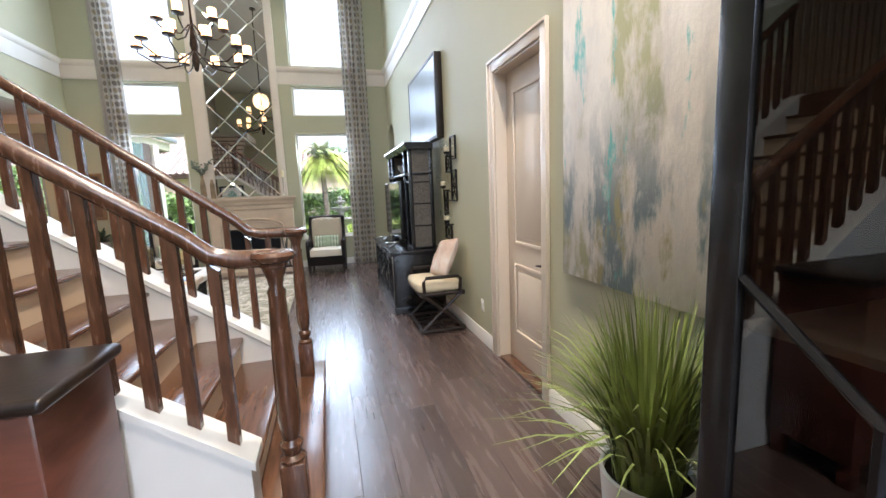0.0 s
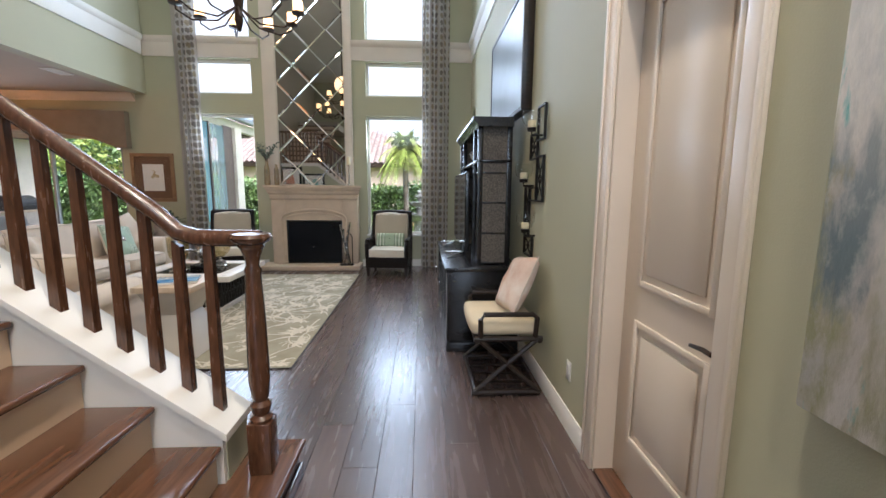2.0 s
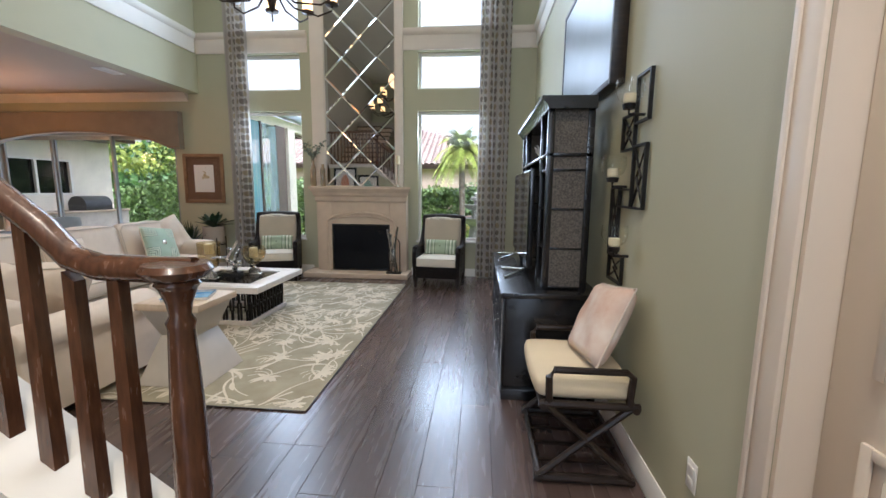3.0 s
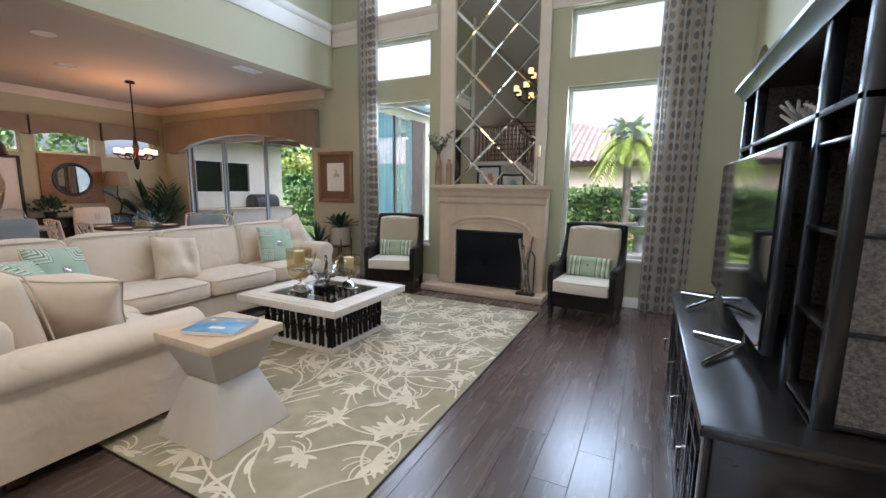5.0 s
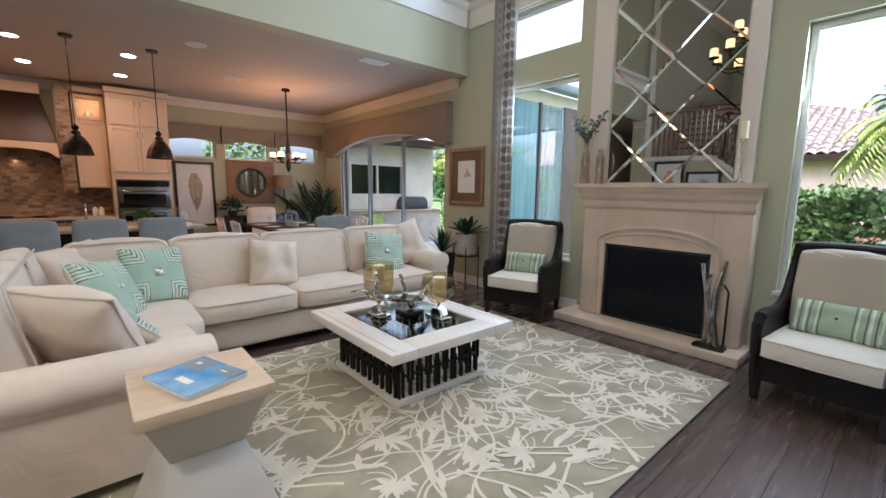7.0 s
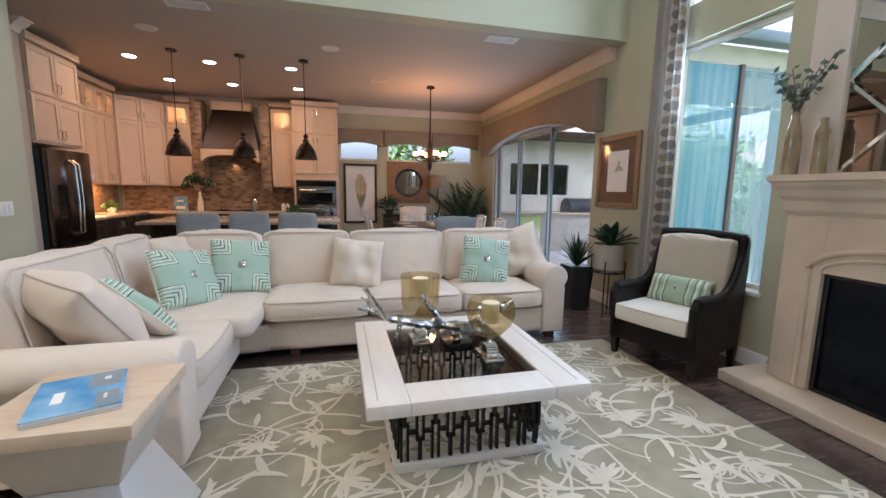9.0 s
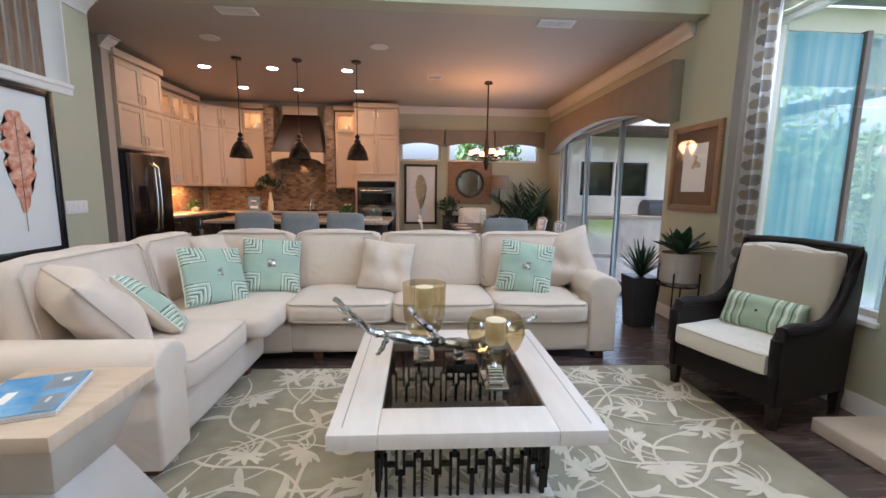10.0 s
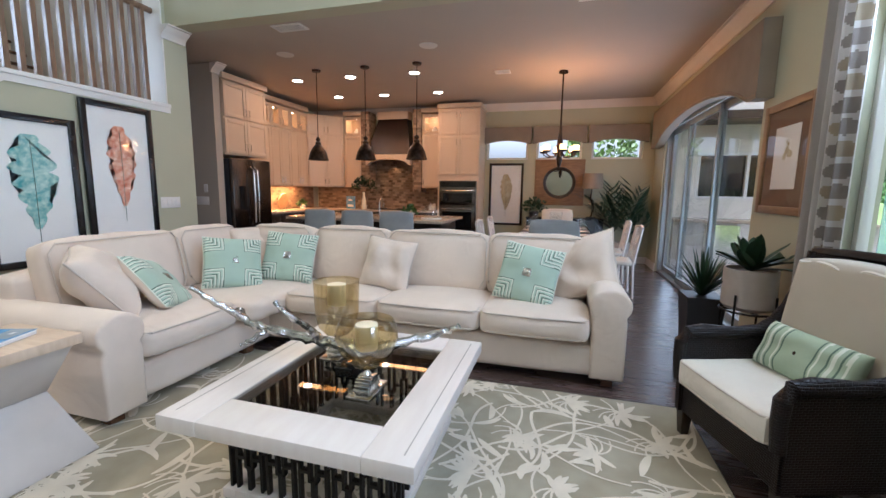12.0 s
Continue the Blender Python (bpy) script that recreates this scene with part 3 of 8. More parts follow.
structure("baseboard_stair_near", skirting("y", -1, 1.6, LX, -0.36), M["white"], "white baseboard", "baseboard")

# panelled door and its casing
def casing_bar(u0, u1, z0, z1):
    return [(EX - 0.018, EX, u0, u1, z0, z1)]
cs = boxes(casing_bar(2.37, 2.46, 0, 2.50) + casing_bar(3.25, 3.34, 0, 2.50) + casing_bar(2.46, 3.25, 2.41, 2.50), 0.004)
merge(cs, boxes([(EX - 0.028, EX - 0.018, 2.37, 2.39, 0, 2.50), (EX - 0.028, EX - 0.018, 3.32, 3.34, 0, 2.50), (EX - 0.028, EX - 0.018, 2.39, 3.32, 2.48, 2.50)], 0.003))
structure("trim_door_casing", cs, M["door"], "white moulded door casing", "trim")
structure("trim_door_jamb", boxes([(EX, EX + 0.14, 2.46, 2.475, 0, 2.41), (EX, EX + 0.14, 3.235, 3.25, 0, 2.41), (EX, EX + 0.14, 2.475, 3.235, 2.395, 2.41)]), M["door"], "white door jamb", "trim")
structure("trim_threshold", box(EX + 0.0, EX + 0.15, 2.475, 3.235, 0.004, 0.016, 0.004), M["stairwood"], "wooden door threshold", "trim")
door = tagged(thing("door_1", "cream painted two-panel interior door, closed", "door"), kind="structure")
DX = EX + 0.10
part("door_leaf", box(DX, DX + 0.04, 2.478, 3.232, 0.018, 2.39, 0.003), M["door"], door)
for z0, z1 in ((0.26, 0.86), (1.02, 2.24)):
    ring = boxes([(DX - 0.012, DX, 2.60, 2.63, z0, z1), (DX - 0.012, DX, 3.08, 3.11, z0, z1), (DX - 0.012, DX, 2.63, 3.08, z0, z0 + 0.03), (DX - 0.012, DX, 2.63, 3.08, z1 - 0.03, z1)], 0.004)
    part("panel_moulding", ring, M["door"], door)
    part("raised_panel", box(DX - 0.008, DX, 2.66, 3.05, z0 + 0.06, z1 - 0.06, 0.006), M["door"], door)
hd = part("door_handle", lathe([(0.0, -0.012), (0.026, -0.012), (0.026, 0.0), (0.012, 0.004), (0.010, 0.04), (0.0, 0.042)], 20), M["bronze"], door, "bronze lever handle")
hd.matrix_basis = pose(DX - 0.004, 2.545, 0.92, 0, -90, 0)
part("door_lever", tube([(DX - 0.05, 2.545, 0.92), (DX - 0.055, 2.58, 0.925), (DX - 0.052, 2.65, 0.915)], [0.009, 0.009, 0.007]), M["bronze"], door)

# windows
def window(name, axis, at, out, u0, u1, z0, z1, label, sill=True, bars=0):
    """A fixed window: frame in the opening, pane, inner sill. at: the inner wall face, out: +1 when outside is towards +."""
    w = tagged(thing(name, label, "window"), kind="structure")
    def bx(ua, ub, da, db, za, zb, bev=0.004):
        a, b = sorted((at + out * da, at + out * db))
        return box(ua, ub, a, b, za, zb, bev) if axis == "y" else box(a, b, ua, ub, za, zb, bev)
    fr = bmesh.new()
    f = 0.045
    for q in ((u0, u0 + f, z0, z1), (u1 - f, u1, z0, z1), (u0 + f, u1 - f, z0, z0 + f), (u0 + f, u1 - f, z1 - f, z1)):
        merge(fr, bx(q[0], q[1], 0.09, 0.15, q[2], q[3]))
    part("window_frame", fr, M["white"], w, "white window frame")
    p = part("pane", bx(u0 + f - 0.005, u1 - f + 0.005, 0.115, 0.121, z0 + f - 0.005, z1 - f + 0.005, 0), M["pane"], w)
    p.visible_shadow = False
    if sill:
        part("window_sill", bx(u0 - 0.02, u1 + 0.02, -0.03, 0.09, z0 - 0.03, z0 + 0.004), M["white"], w)
    return w
k = 1
for a, b in COLS:
    for z0, z1, lab in ((0.60, 2.74, "tall white-framed fixed window over the garden"), (3.08, 3.66, "white-framed transom window"), (4.03, 5.6, "tall upper white-framed window")):
        window(f"window_{k}", "y", NY, 1, a, b, z0, z1, lab, sill=z0 < 1)
        k += 1
for a, b, z0, z1 in west_holes:
    window(f"window_{k}", "x", WX, -1, a, b, z0, z1, "small high white-framed window", sill=False)
    k += 1
ent = tagged(thing("window_10", "arched white-framed window above the entrance", "window"), kind="structure")
part("window_frame", boxes([(-0.02, 0.02, SY - 0.14, SY - 0.09, 3.4, 5.0), (-1.0, 1.0, SY - 0.14, SY - 0.09, 3.98, 4.02), (-1.0, 1.0, SY - 0.14, SY - 0.09, 3.4, 3.44)]), M["white"], ent)
fd = tagged(thing("door_2", "dark double entrance door with glass lights", "door"), kind="structure")
for s in (-1, 1):
    a, b = sorted((s * 0.01, s * 0.85))
    part("leaf_frame", boxes([(a, a + 0.14, SY - 0.13, SY - 0.08, 0.01, 2.44), (b - 0.14, b, SY - 0.13, SY - 0.08, 0.01, 2.44), (a + 0.14, b - 0.14, SY - 0.13, SY - 0.08, 0.01, 0.5), (a + 0.14, b - 0.14, SY - 0.13, SY - 0.08, 2.25, 2.44)]), M["espresso"], fd)
    gp = part("pane", box(a + 0.13, b - 0.13, SY - 0.11, SY - 0.10, 0.49, 2.26), M["pane"], fd)
    gp.visible_shadow = False

# sliding glass doors
sd = tagged(thing("door_3", "grey aluminium sliding glass doors to the patio, closed", "sliding door"), kind="structure")
part("outer_frame", boxes([(-8.35, -8.30, NY + 0.03, NY + 0.17, 0, 2.42), (-4.85, -4.80, NY + 0.03, NY + 0.17, 0, 2.42), (-8.30, -4.85, NY + 0.03, NY + 0.17, 2.36, 2.42), (-8.30, -4.85, NY + 0.03, NY + 0.17, 0.003, 0.035)], 0.003), M["slider"], sd)
for i, (x0, x1) in enumerate(((-8.30, -7.22), (-7.28, -6.05), (-6.11, -4.85))):
    yy = NY + (0.06 if i % 2 else 0.105)
    leaf = part("sliding_panel", boxes([(x0, x0 + 0.045, yy, yy + 0.035, 0.04, 2.36), (x1 - 0.045, x1, yy, yy + 0.035, 0.04, 2.36), (x0 + 0.045, x1 - 0.045, yy, yy + 0.035, 0.04, 0.12), (x0 + 0.045, x1 - 0.045, yy, yy + 0.035, 2.29, 2.36)], 0.003), M["slider"], sd)
    g = part("pane", box(x0 + 0.055, x1 - 0.055, yy + 0.014, yy + 0.02, 0.115, 2.295), M["pane"], leaf)
    g.visible_shadow = False

# chimney panel, mirror and mantel
structure("trim_chimney_panel", boxes([(-2.30, -2.075, NY - 0.06, NY, 1.5, HI), (-0.89, -0.76, NY - 0.06, NY, 1.5, HI), (-2.075, -0.89, NY - 0.03, NY, 1.5, HI)], 0.004), M["band"], "cream moulded panel round the mirror", "trim")
# ---- floor sheet under the boards, ground outside ----
structure("floor_base", boxes([(WX - 0.2, EX + 0.6, SY - 0.2, NY + 0.18, -0.15, -0.004)]), M["soil"], "subfloor under the boards", "floor")
# ---- staircase ----
stair = tagged(thing("staircase", "oak staircase with dark treads and cream risers", "staircase"), kind="structure")
for i in range(1, 12):
    x = X1 - RUN * (i - 1)
    z = RISE * i
    if i == 1:
        tr = box(x - RUN - 0.03, x + 0.03, 1.50, 3.30, z - 0.035, z, 0.014, 3)
        ri = box(x - RUN, x, 1.53, 3.27, 0.001, z - 0.036, 0.004)
        part("tread", tr, M["stairwood"], stair)
        part("riser", ri, M["stairwood"], stair)
        part("starter_moulding", box(x, x + 0.018, 1.52, 3.28, 0.002, 0.07, 0.008), M["stairwood"], stair)
        continue
    part("tread", box(x - RUN - 0.02, x + 0.03, 1.745, 2.97, z - 0.03, z, 0.012, 3), M["stairwood"], stair)
    part("riser", box(x - 0.018, x, 1.745, 2.97, z - RISE, z - 0.031), M["cab"], stair)
part("riser", box(X1 - RUN * 11 - 0.018, X1 - RUN * 11, 1.745, 2.97, RISE * 11, RISE * 12 - 0.031), M["cab"], stair)
fl2 = tagged(thing("staircase_upper", "upper stair flight with dark treads and cream risers", "staircase"), kind="structure")
for i in range(1, 10):
    y, z = 1.60 - RUN * (i - 1), 12 * RISE + RISE * i
    part("tread", box(-4.38, -3.0, y - RUN - 0.02, y + 0.03, z - 0.035, z, 0.01), M["stairwood"], fl2)
    part("riser", box(-4.38, -3.0, y - 0.018, y, z - RISE, z - 0.036), M["cab"], fl2)
structure("floor_loft", box(-4.40, -2.9, SY, 1.60 - RUN * 9, 12 * RISE + RISE * 10 - 0.25, 12 * RISE + RISE * 10), M["hall"], "loft floor at the top of the stair")


def newel(name, x, y, z0, top, label):
    nw = thing(name, label, "newel post", "newel posts of the stair")
    part("base_block", box(x - 0.05, x + 0.05, y - 0.05, y + 0.05, z0 + 0.001, z0 + 0.24, 0.006), M["railwood"], nw)
    h0, h1 = z0 + 0.24, top - 0.07
    L = h1 - h0
    prof = [(0.047, h0), (0.05, h0 + 0.015), (0.032, h0 + 0.03), (0.042, h0 + 0.05), (0.045, h0 + 0.075), (0.03, h0 + 0.095), (0.037, h0 + 0.115), (0.046, h0 + 0.25 * L), (0.041, h0 + 0.6 * L), (0.032, h0 + 0.86 * L), (0.036, h0 + 0.885 * L), (0.026, h0 + 0.91 * L), (0.031, h0 + 0.95 * L), (0.045, h1)]
    part("turned_shaft", lathe(prof, 20, x, y), M["railwood"], nw)
    part("cap", lathe([(0.045, h1), (0.055, h1 + 0.012), (0.05, h1 + 0.02), (0.078, h1 + 0.035), (0.086, h1 + 0.05), (0.076, h1 + 0.065), (0.03, h1 + 0.07), (0.0, h1 + 0.07)], 24, x, y), M["railwood"], nw)
    return nw


newel("newel_post", -0.235, 3.07, RISE, 1.265, "turned stained oak newel post on the starting step")
newel("newel_post", -0.215, 1.67, RISE, 1.29, "turned stained oak newel post on the starting step")


def railing(y, b, slope, end_x, top, foot, label):
    r = thing("stair_railing", label, "railing", "stair railings")
    line = lambda x: b - slope * x
    xe = (b - top) / slope
    pts = [(-0.2, y, top - 0.03), (-0.30, y, top - 0.03), (xe + 0.02, y, top - 0.028), (xe - 0.06, y, top - 0.005), (xe - 0.14, y, line(xe - 0.14) - 0.03)]
    pts += [(x, y, line(x) - 0.03) for x in np.linspace(xe - 0.25, end_x, 6)]
    rail = tube(pts, 0.034, 12)
    for v in rail.verts:
        v.co.y = y + (v.co.y - y) * 1.1
    merge(rail, tube([(p[0], p[1], p[2] + 0.012) for p in pts], 0.026, 10))
    part("handrail", rail, M["railwood"], r)
    x = -0.42
    sx = 0.021
    while x > end_x:
        zt = (line(x) if x < xe - 0.1 else top + 0.005) - 0.055
        zb = foot(x)
        bm = bmesh.new()
        lo = [bm.verts.new((x + dx * sx, y + dy * sx, zb - 0.012 - dx * sx * 0.7)) for dx, dy in ((-1, -1), (1, -1), (1, 1), (-1, 1))]
        hi = [bm.verts.new((x + dx * 0.017, y + dy * 0.017, zt - dx * 0.017 * slope)) for dx, dy in ((-1, -1), (1, -1), (1, 1), (-1, 1))]
        for i in range(4):
            bm.faces.new((lo[i], lo[(i + 1) % 4], hi[(i + 1) % 4], hi[i]))
        bm.faces.new(lo[::-1])
        bm.faces.new(hi)
        part("baluster", bm, M["railwood"], r, smooth=0)
        x -= 0.127
    return r


railing(3.09, 0.90, 0.76, LX - 0.02, 1.265, lambda x: cap_z(x) + 0.035, "stained oak handrail with square balusters on the stair wall")
railing(1.67, 1.03, 0.70, LX - 0.02, 1.29, lambda x: cap_z(x) + 0.035 + NEARUP, "stained oak handrail with square balusters beside the steps")
lr = thing("landing_railing", "light oak guard rail with square balusters on the landing ledge", "railing")
part("handrail", tube([(LX, 3.09, LEDGE + 1.0), (-4.23, 3.09, LEDGE + 1.0)], 0.032, 12), M["paleoak"], lr)
x = LX - 0.09
while x > -4.22:
    part("baluster", box(x - 0.02, x + 0.02, 3.07, 3.11, LEDGE + 0.034, LEDGE + 0.98), M["paleoak"], lr, smooth=0)
    x -= 0.108
newel("newel_post", -3.02, 1.72, 12 * RISE - 0.001, 3.3, "turned stained oak newel post on the landing")

# ---- fireplace ----
fp = thing("fireplace", "cream cast stone fireplace with an arched surround and dark firebox", "fireplace")
FX0, FX1, FY = -2.20, -0.68, 8.83
for xa, xb in ((FX0, -1.95), (-0.96, FX1)):
    part("pilaster", box(xa, xb, FY, NY - 0.001, 0.09, 1.24, 0.008), M["stone"], fp)
part("frieze", box(-1.95, -0.96, FY, NY - 0.001, 0.88, 1.24), M["stone"], fp)
def arch_pts(w, spring, rise, n=18):
    return [(-1.455 + w * math.sin(radians(a)), spring + rise * math.cos(radians(a))) for a in np.linspace(-90, 90, n)]
am = tube([(x, FY - 0.004, z) for x, z in arch_pts(0.565, 0.90, 0.17)], 0.02, 8)
merge(am, tube([(-2.02, FY - 0.004, 0.10), (-2.02, FY - 0.004, 0.90)], 0.02, 8))
merge(am, tube([(-0.89, FY - 0.004, 0.10), (-0.89, FY - 0.004, 0.90)], 0.02, 8))
part("arch_moulding", am, M["stone"], fp)
part("arch_moulding", tube([(x, FY - 0.003, z) for x, z in arch_pts(0.50, 0.89, 0.12)], 0.012, 8), M["stone"], fp)
mant = [(NY - 0.02, 1.24), (FY, 1.24), (FY - 0.02, 1.27), (FY - 0.02, 1.33), (FY - 0.05, 1.36), (FY - 0.06, 1.40), (FY - 0.085, 1.43), (FY - 0.09, 1.45), (FY - 0.11, 1.46), (FY - 0.11, 1.50), (NY - 0.02, 1.50)]
shelf = bmesh.new()
ends = []
for y, z in mant:
    out = max(0, FY - y)
    ends.append(([shelf.verts.new((FX0 - out * 0.8, y, z))], [shelf.verts.new((FX1 + out * 0.8, y, z))]))
L = [e[0][0] for e in ends]
R = [e[1][0] for e in ends]
for i in range(len(L)):
    j = (i + 1) % len(L)
    shelf.faces.new((L[i], R[i], R[j], L[j]))
shelf.faces.new(L[::-1])
shelf.faces.new(R)
bmesh.ops.recalc_face_normals(shelf, faces=shelf.faces)
part("mantel_shelf", shelf, M["stone"], fp, smooth=25)
part("firebox", boxes([(-1.95, -0.96, FY + 0.05, FY + 0.06, 0.09, 0.88)]), M["firebox"], fp, "dark glass firebox front")
part("firebox_frame", boxes([(-1.95, -1.92, FY + 0.03, FY + 0.05, 0.09, 0.88), (-0.99, -0.96, FY + 0.03, FY + 0.05, 0.09, 0.88), (-1.92, -0.99, FY + 0.03, FY + 0.05, 0.85, 0.88), (-1.92, -0.99, FY + 0.03, FY + 0.05, 0.09, 0.12)], 0.003), M["black"], fp)
part("hearth", box(-2.37, -0.62, 8.58, NY - 0.02, 0.001, 0.088, 0.012, 3), M["stone"], fp, "stone hearth slab")
ts = thing("fireplace_tool_stand", "antler-like carved fireplace tool stand on the hearth", "fire tools")
part("stand_base", box(-0.98, -0.74, 8.62, 8.74, 0.089, 0.115, 0.006), M["iron"], ts)
part("stand_rod", tube([(-0.76, 8.68, 0.115), (-0.76, 8.68, 0.60), (-0.80, 8.68, 0.66)], 0.009, 8), M["iron"], ts)
for k, (dx, ph, h) in enumerate(((-0.93, 0.4, 0.70), (-0.87, 1.7, 0.62), (-0.81, 3.0, 0.74))):
    pts = [(dx + 0.045 * math.sin(ph + 3.6 * s), 8.68 + 0.025 * math.cos(ph + 4 * s), 0.116 + h * s) for s in np.linspace(0, 1, 14)]
    part("tool", tube(pts, [0.014 + 0.016 * math.sin(math.pi * min(1, 0.1 + s)) + 0.006 * math.sin(7 * s + k) for s in np.linspace(0, 1, 14)], 8), M["silver"], ts, "carved silvery antler-shaped tool")

# mirror of bevelled diamonds
mir = thing("diamond_mirror", "tall smoky wall mirror divided into diamonds over the mantel", "mirror")
MX0, MX1, MZ0, MZ1, MY = -2.07, -0.895, 1.505, 5.75, NY - 0.032
DWd, DH = 0.5875, 0.59
def clip_poly(poly, x0, x1, z0, z1):
    for ax, lim, keep in ((0, x0, 1), (0, x1, -1), (1, z0, 1), (1, z1, -1)):
        out = []
        for i, p in enumerate(poly):
            q = poly[(i + 1) % len(poly)]
            a, b = keep * (p[ax] - lim), keep * (q[ax] - lim)
            if a >= 0:
                out.append(p)
            if (a > 0 > b) or (a < 0 < b):
                t = a / (a - b)
                out.append((p[0] + t * (q[0] - p[0]), p[1] + t * (q[1] - p[1])))
        poly = out
        if len(poly) < 3:
            return []
    return poly
random.seed(5)
for j in range(0, 17):
    for i in range(-1, 4):
        cx = MX0 + DWd * (i + 0.5 + 0.5 * (j % 2))
        cz = MZ0 + DH / 2 * j
        dia = [(cx - DWd / 2, cz), (cx, cz - DH / 2), (cx + DWd / 2, cz), (cx, cz + DH / 2)]
        poly = clip_poly(dia, MX0, MX1, MZ0, MZ1)
        ins = clip_poly([(cx + (x - cx) * 0.91, cz + (z - cz) * 0.91) for x, z in dia], MX0 + 0.012, MX1 - 0.012, MZ0 + 0.012, MZ1 - 0.012)
        if len(poly) < 3:
            continue
        if len(ins) >= 3:
            tilt = (random.uniform(-0.002, 0.002), random.uniform(-0.002, 0.002))
            bm = bmesh.new()
            bm.faces.new([bm.verts.new((x, MY - 0.006 + tilt[0] * (x - cx) + tilt[1] * (z - cz), z)) for x, z in ins])
            part("mirror_tile", bm, M["mirror"], mir, smooth=0)
        if len(ins) == len(poly):
            bv = bmesh.new()
            vo = [bv.verts.new((x, MY, z)) for x, z in poly]
            vi = [bv.verts.new((x, MY - 0.0055, z)) for x, z in ins]
            for a in range(len(poly)):
                b = (a + 1) % len(poly)
                bv.faces.new((vo[a], vo[b], vi[b], vi[a]))
            part("bevelled_edge", bv, M["bevel"], mir, smooth=0)
part("mirror_back", box(MX0, MX1, MY + 0.0005, MY + 0.0015, MZ0, MZ1), M["mirror"], mir)

# ---- sofa ----
sofa = thing("sectional_sofa", "cream linen L-shaped sectional sofa with rolled arms", "sofa")
def upholstered(name, *a, **k):
    return part(name, soft_box(*a, **k), M["sofa"], sofa, smooth=80)
S0, S1 = 0.07, 0.31
upholstered("base", -4.22, -3.42, 5.30, 7.72, S0, S1, r=0.03, puff=0.004, cuts=6)
upholstered("base", -4.22, -2.26, 4.22, 5.10, S0, S1, r=0.03, puff=0.004, cuts=6)
upholstered("base", -4.22, -3.40, 4.24, 5.32, S0, S1 - 0.002, r=0.03, puff=0.004, cuts=4)
upholstered("back_frame", -4.34, -4.08, 4.10, 7.80, S0, 0.80, r=0.08, puff=0.004, cuts=8)
upholstered("back_frame", -4.30, -2.16, 4.06, 4.30, S0, 0.80, r=0.08, puff=0.004, cuts=8)
for i, (y0, y1) in enumerate(((5.28, 6.09), (6.10, 6.90), (6.91, 7.66))):
    upholstered("seat_cushion", -4.10, -3.36, y0, y1, 0.315, 0.50, r=0.055, puff=0.025, seed=i)
upholstered("seat_cushion", -4.10, -3.02, 4.28, 5.27, 0.315, 0.495, r=0.06, puff=0.025, seed=7)
upholstered("seat_cushion", -3.01, -2.28, 4.28, 5.16, 0.315, 0.50, r=0.055, puff=0.025, seed=8)
def back_cushion(x, y, w, rz, tilt=12, seed=0, h=0.50):
    c = part("back_cushion", soft_box(-w / 2, w / 2, -0.10, 0.10, 0, h, r=0.05, puff=0.03, seed=seed, wrinkle=0.014), M["sofa"], sofa, smooth=80)
    c.matrix_basis = pose(x, y, 0.475, 0, 0, rz) @ pose(0, 0, 0, tilt, 0, 0)
    p = part("piping", tube([(-w / 2 + 0.05, 0.112, 0.03), (-w / 2 + 0.01, 0.112, 0.1), (-w / 2 + 0.01, 0.112, h - 0.08), (-w / 2 + 0.06, 0.112, h - 0.02), (w / 2 - 0.06, 0.112, h - 0.02), (w / 2 - 0.01, 0.112, h - 0.08), (w / 2 - 0.01, 0.112, 0.1), (w / 2 - 0.05, 0.112, 0.03)], 0.006, 6), M["piping"], c)
for i, (y0, y1) in enumerate(((5.20, 5.95), (5.96, 6.86), (6.87, 7.66))):
    back_cushion(-3.98, (y0 + y1) / 2, y1 - y0, -90, seed=i)
back_cushion(-3.93, 4.86, 0.66, -90, seed=4)
back_cushion(-3.55, 4.38, 0.64, 0, seed=5)
back_cushion(-2.75, 4.38, 0.92, 0, seed=6)
def roll_arm(axis, a, b, u0, u1, top):
    c = (u0 + u1) / 2
    r = 0.115
    out = [(u0 + 0.02, S0), (u0 + 0.02, top - 2 * r)]
    out += [(c - r * math.cos(radians(t)) * 1.18, top - r + r * math.sin(radians(t))) for t in range(-40, 221, 20)]
    out += [(u1 - 0.02, top - 2 * r), (u1 - 0.02, S0)]
    bm = prism(out, axis, a, b)
    es = [e for e in bm.edges if abs(e.verts[0].co[0 if axis == "x" else 1] - e.verts[1].co[0 if axis == "x" else 1]) < 1e-6]
    bmesh.ops.bevel(bm, geom=es, offset=0.02, segments=3, affect='EDGES', profile=0.5)
    arm = part("rolled_arm", bm, M["sofa"], sofa, smooth=60)
    return arm
roll_arm("x", -4.28, -3.40, 7.66, 7.92, 0.70)
roll_arm("y", 4.10, 5.15, -2.30, -2.03, 0.645)
def loop_pipe(pts):
    part("piping", tube(pts, 0.0065, 6, closed=True), M["piping"], sofa)
for y0, y1 in ((5.28, 6.09), (6.10, 6.90), (6.91, 7.66)):
    for z in (0.345, 0.478):
        loop_pipe([(-4.05, y0 + 0.02, z), (-3.40, y0 + 0.012, z), (-3.362, y0 + 0.05, z), (-3.345, (y0 + y1) / 2, z), (-3.362, y1 - 0.05, z), (-3.40, y1 - 0.012, z), (-4.05, y1 - 0.02, z)])
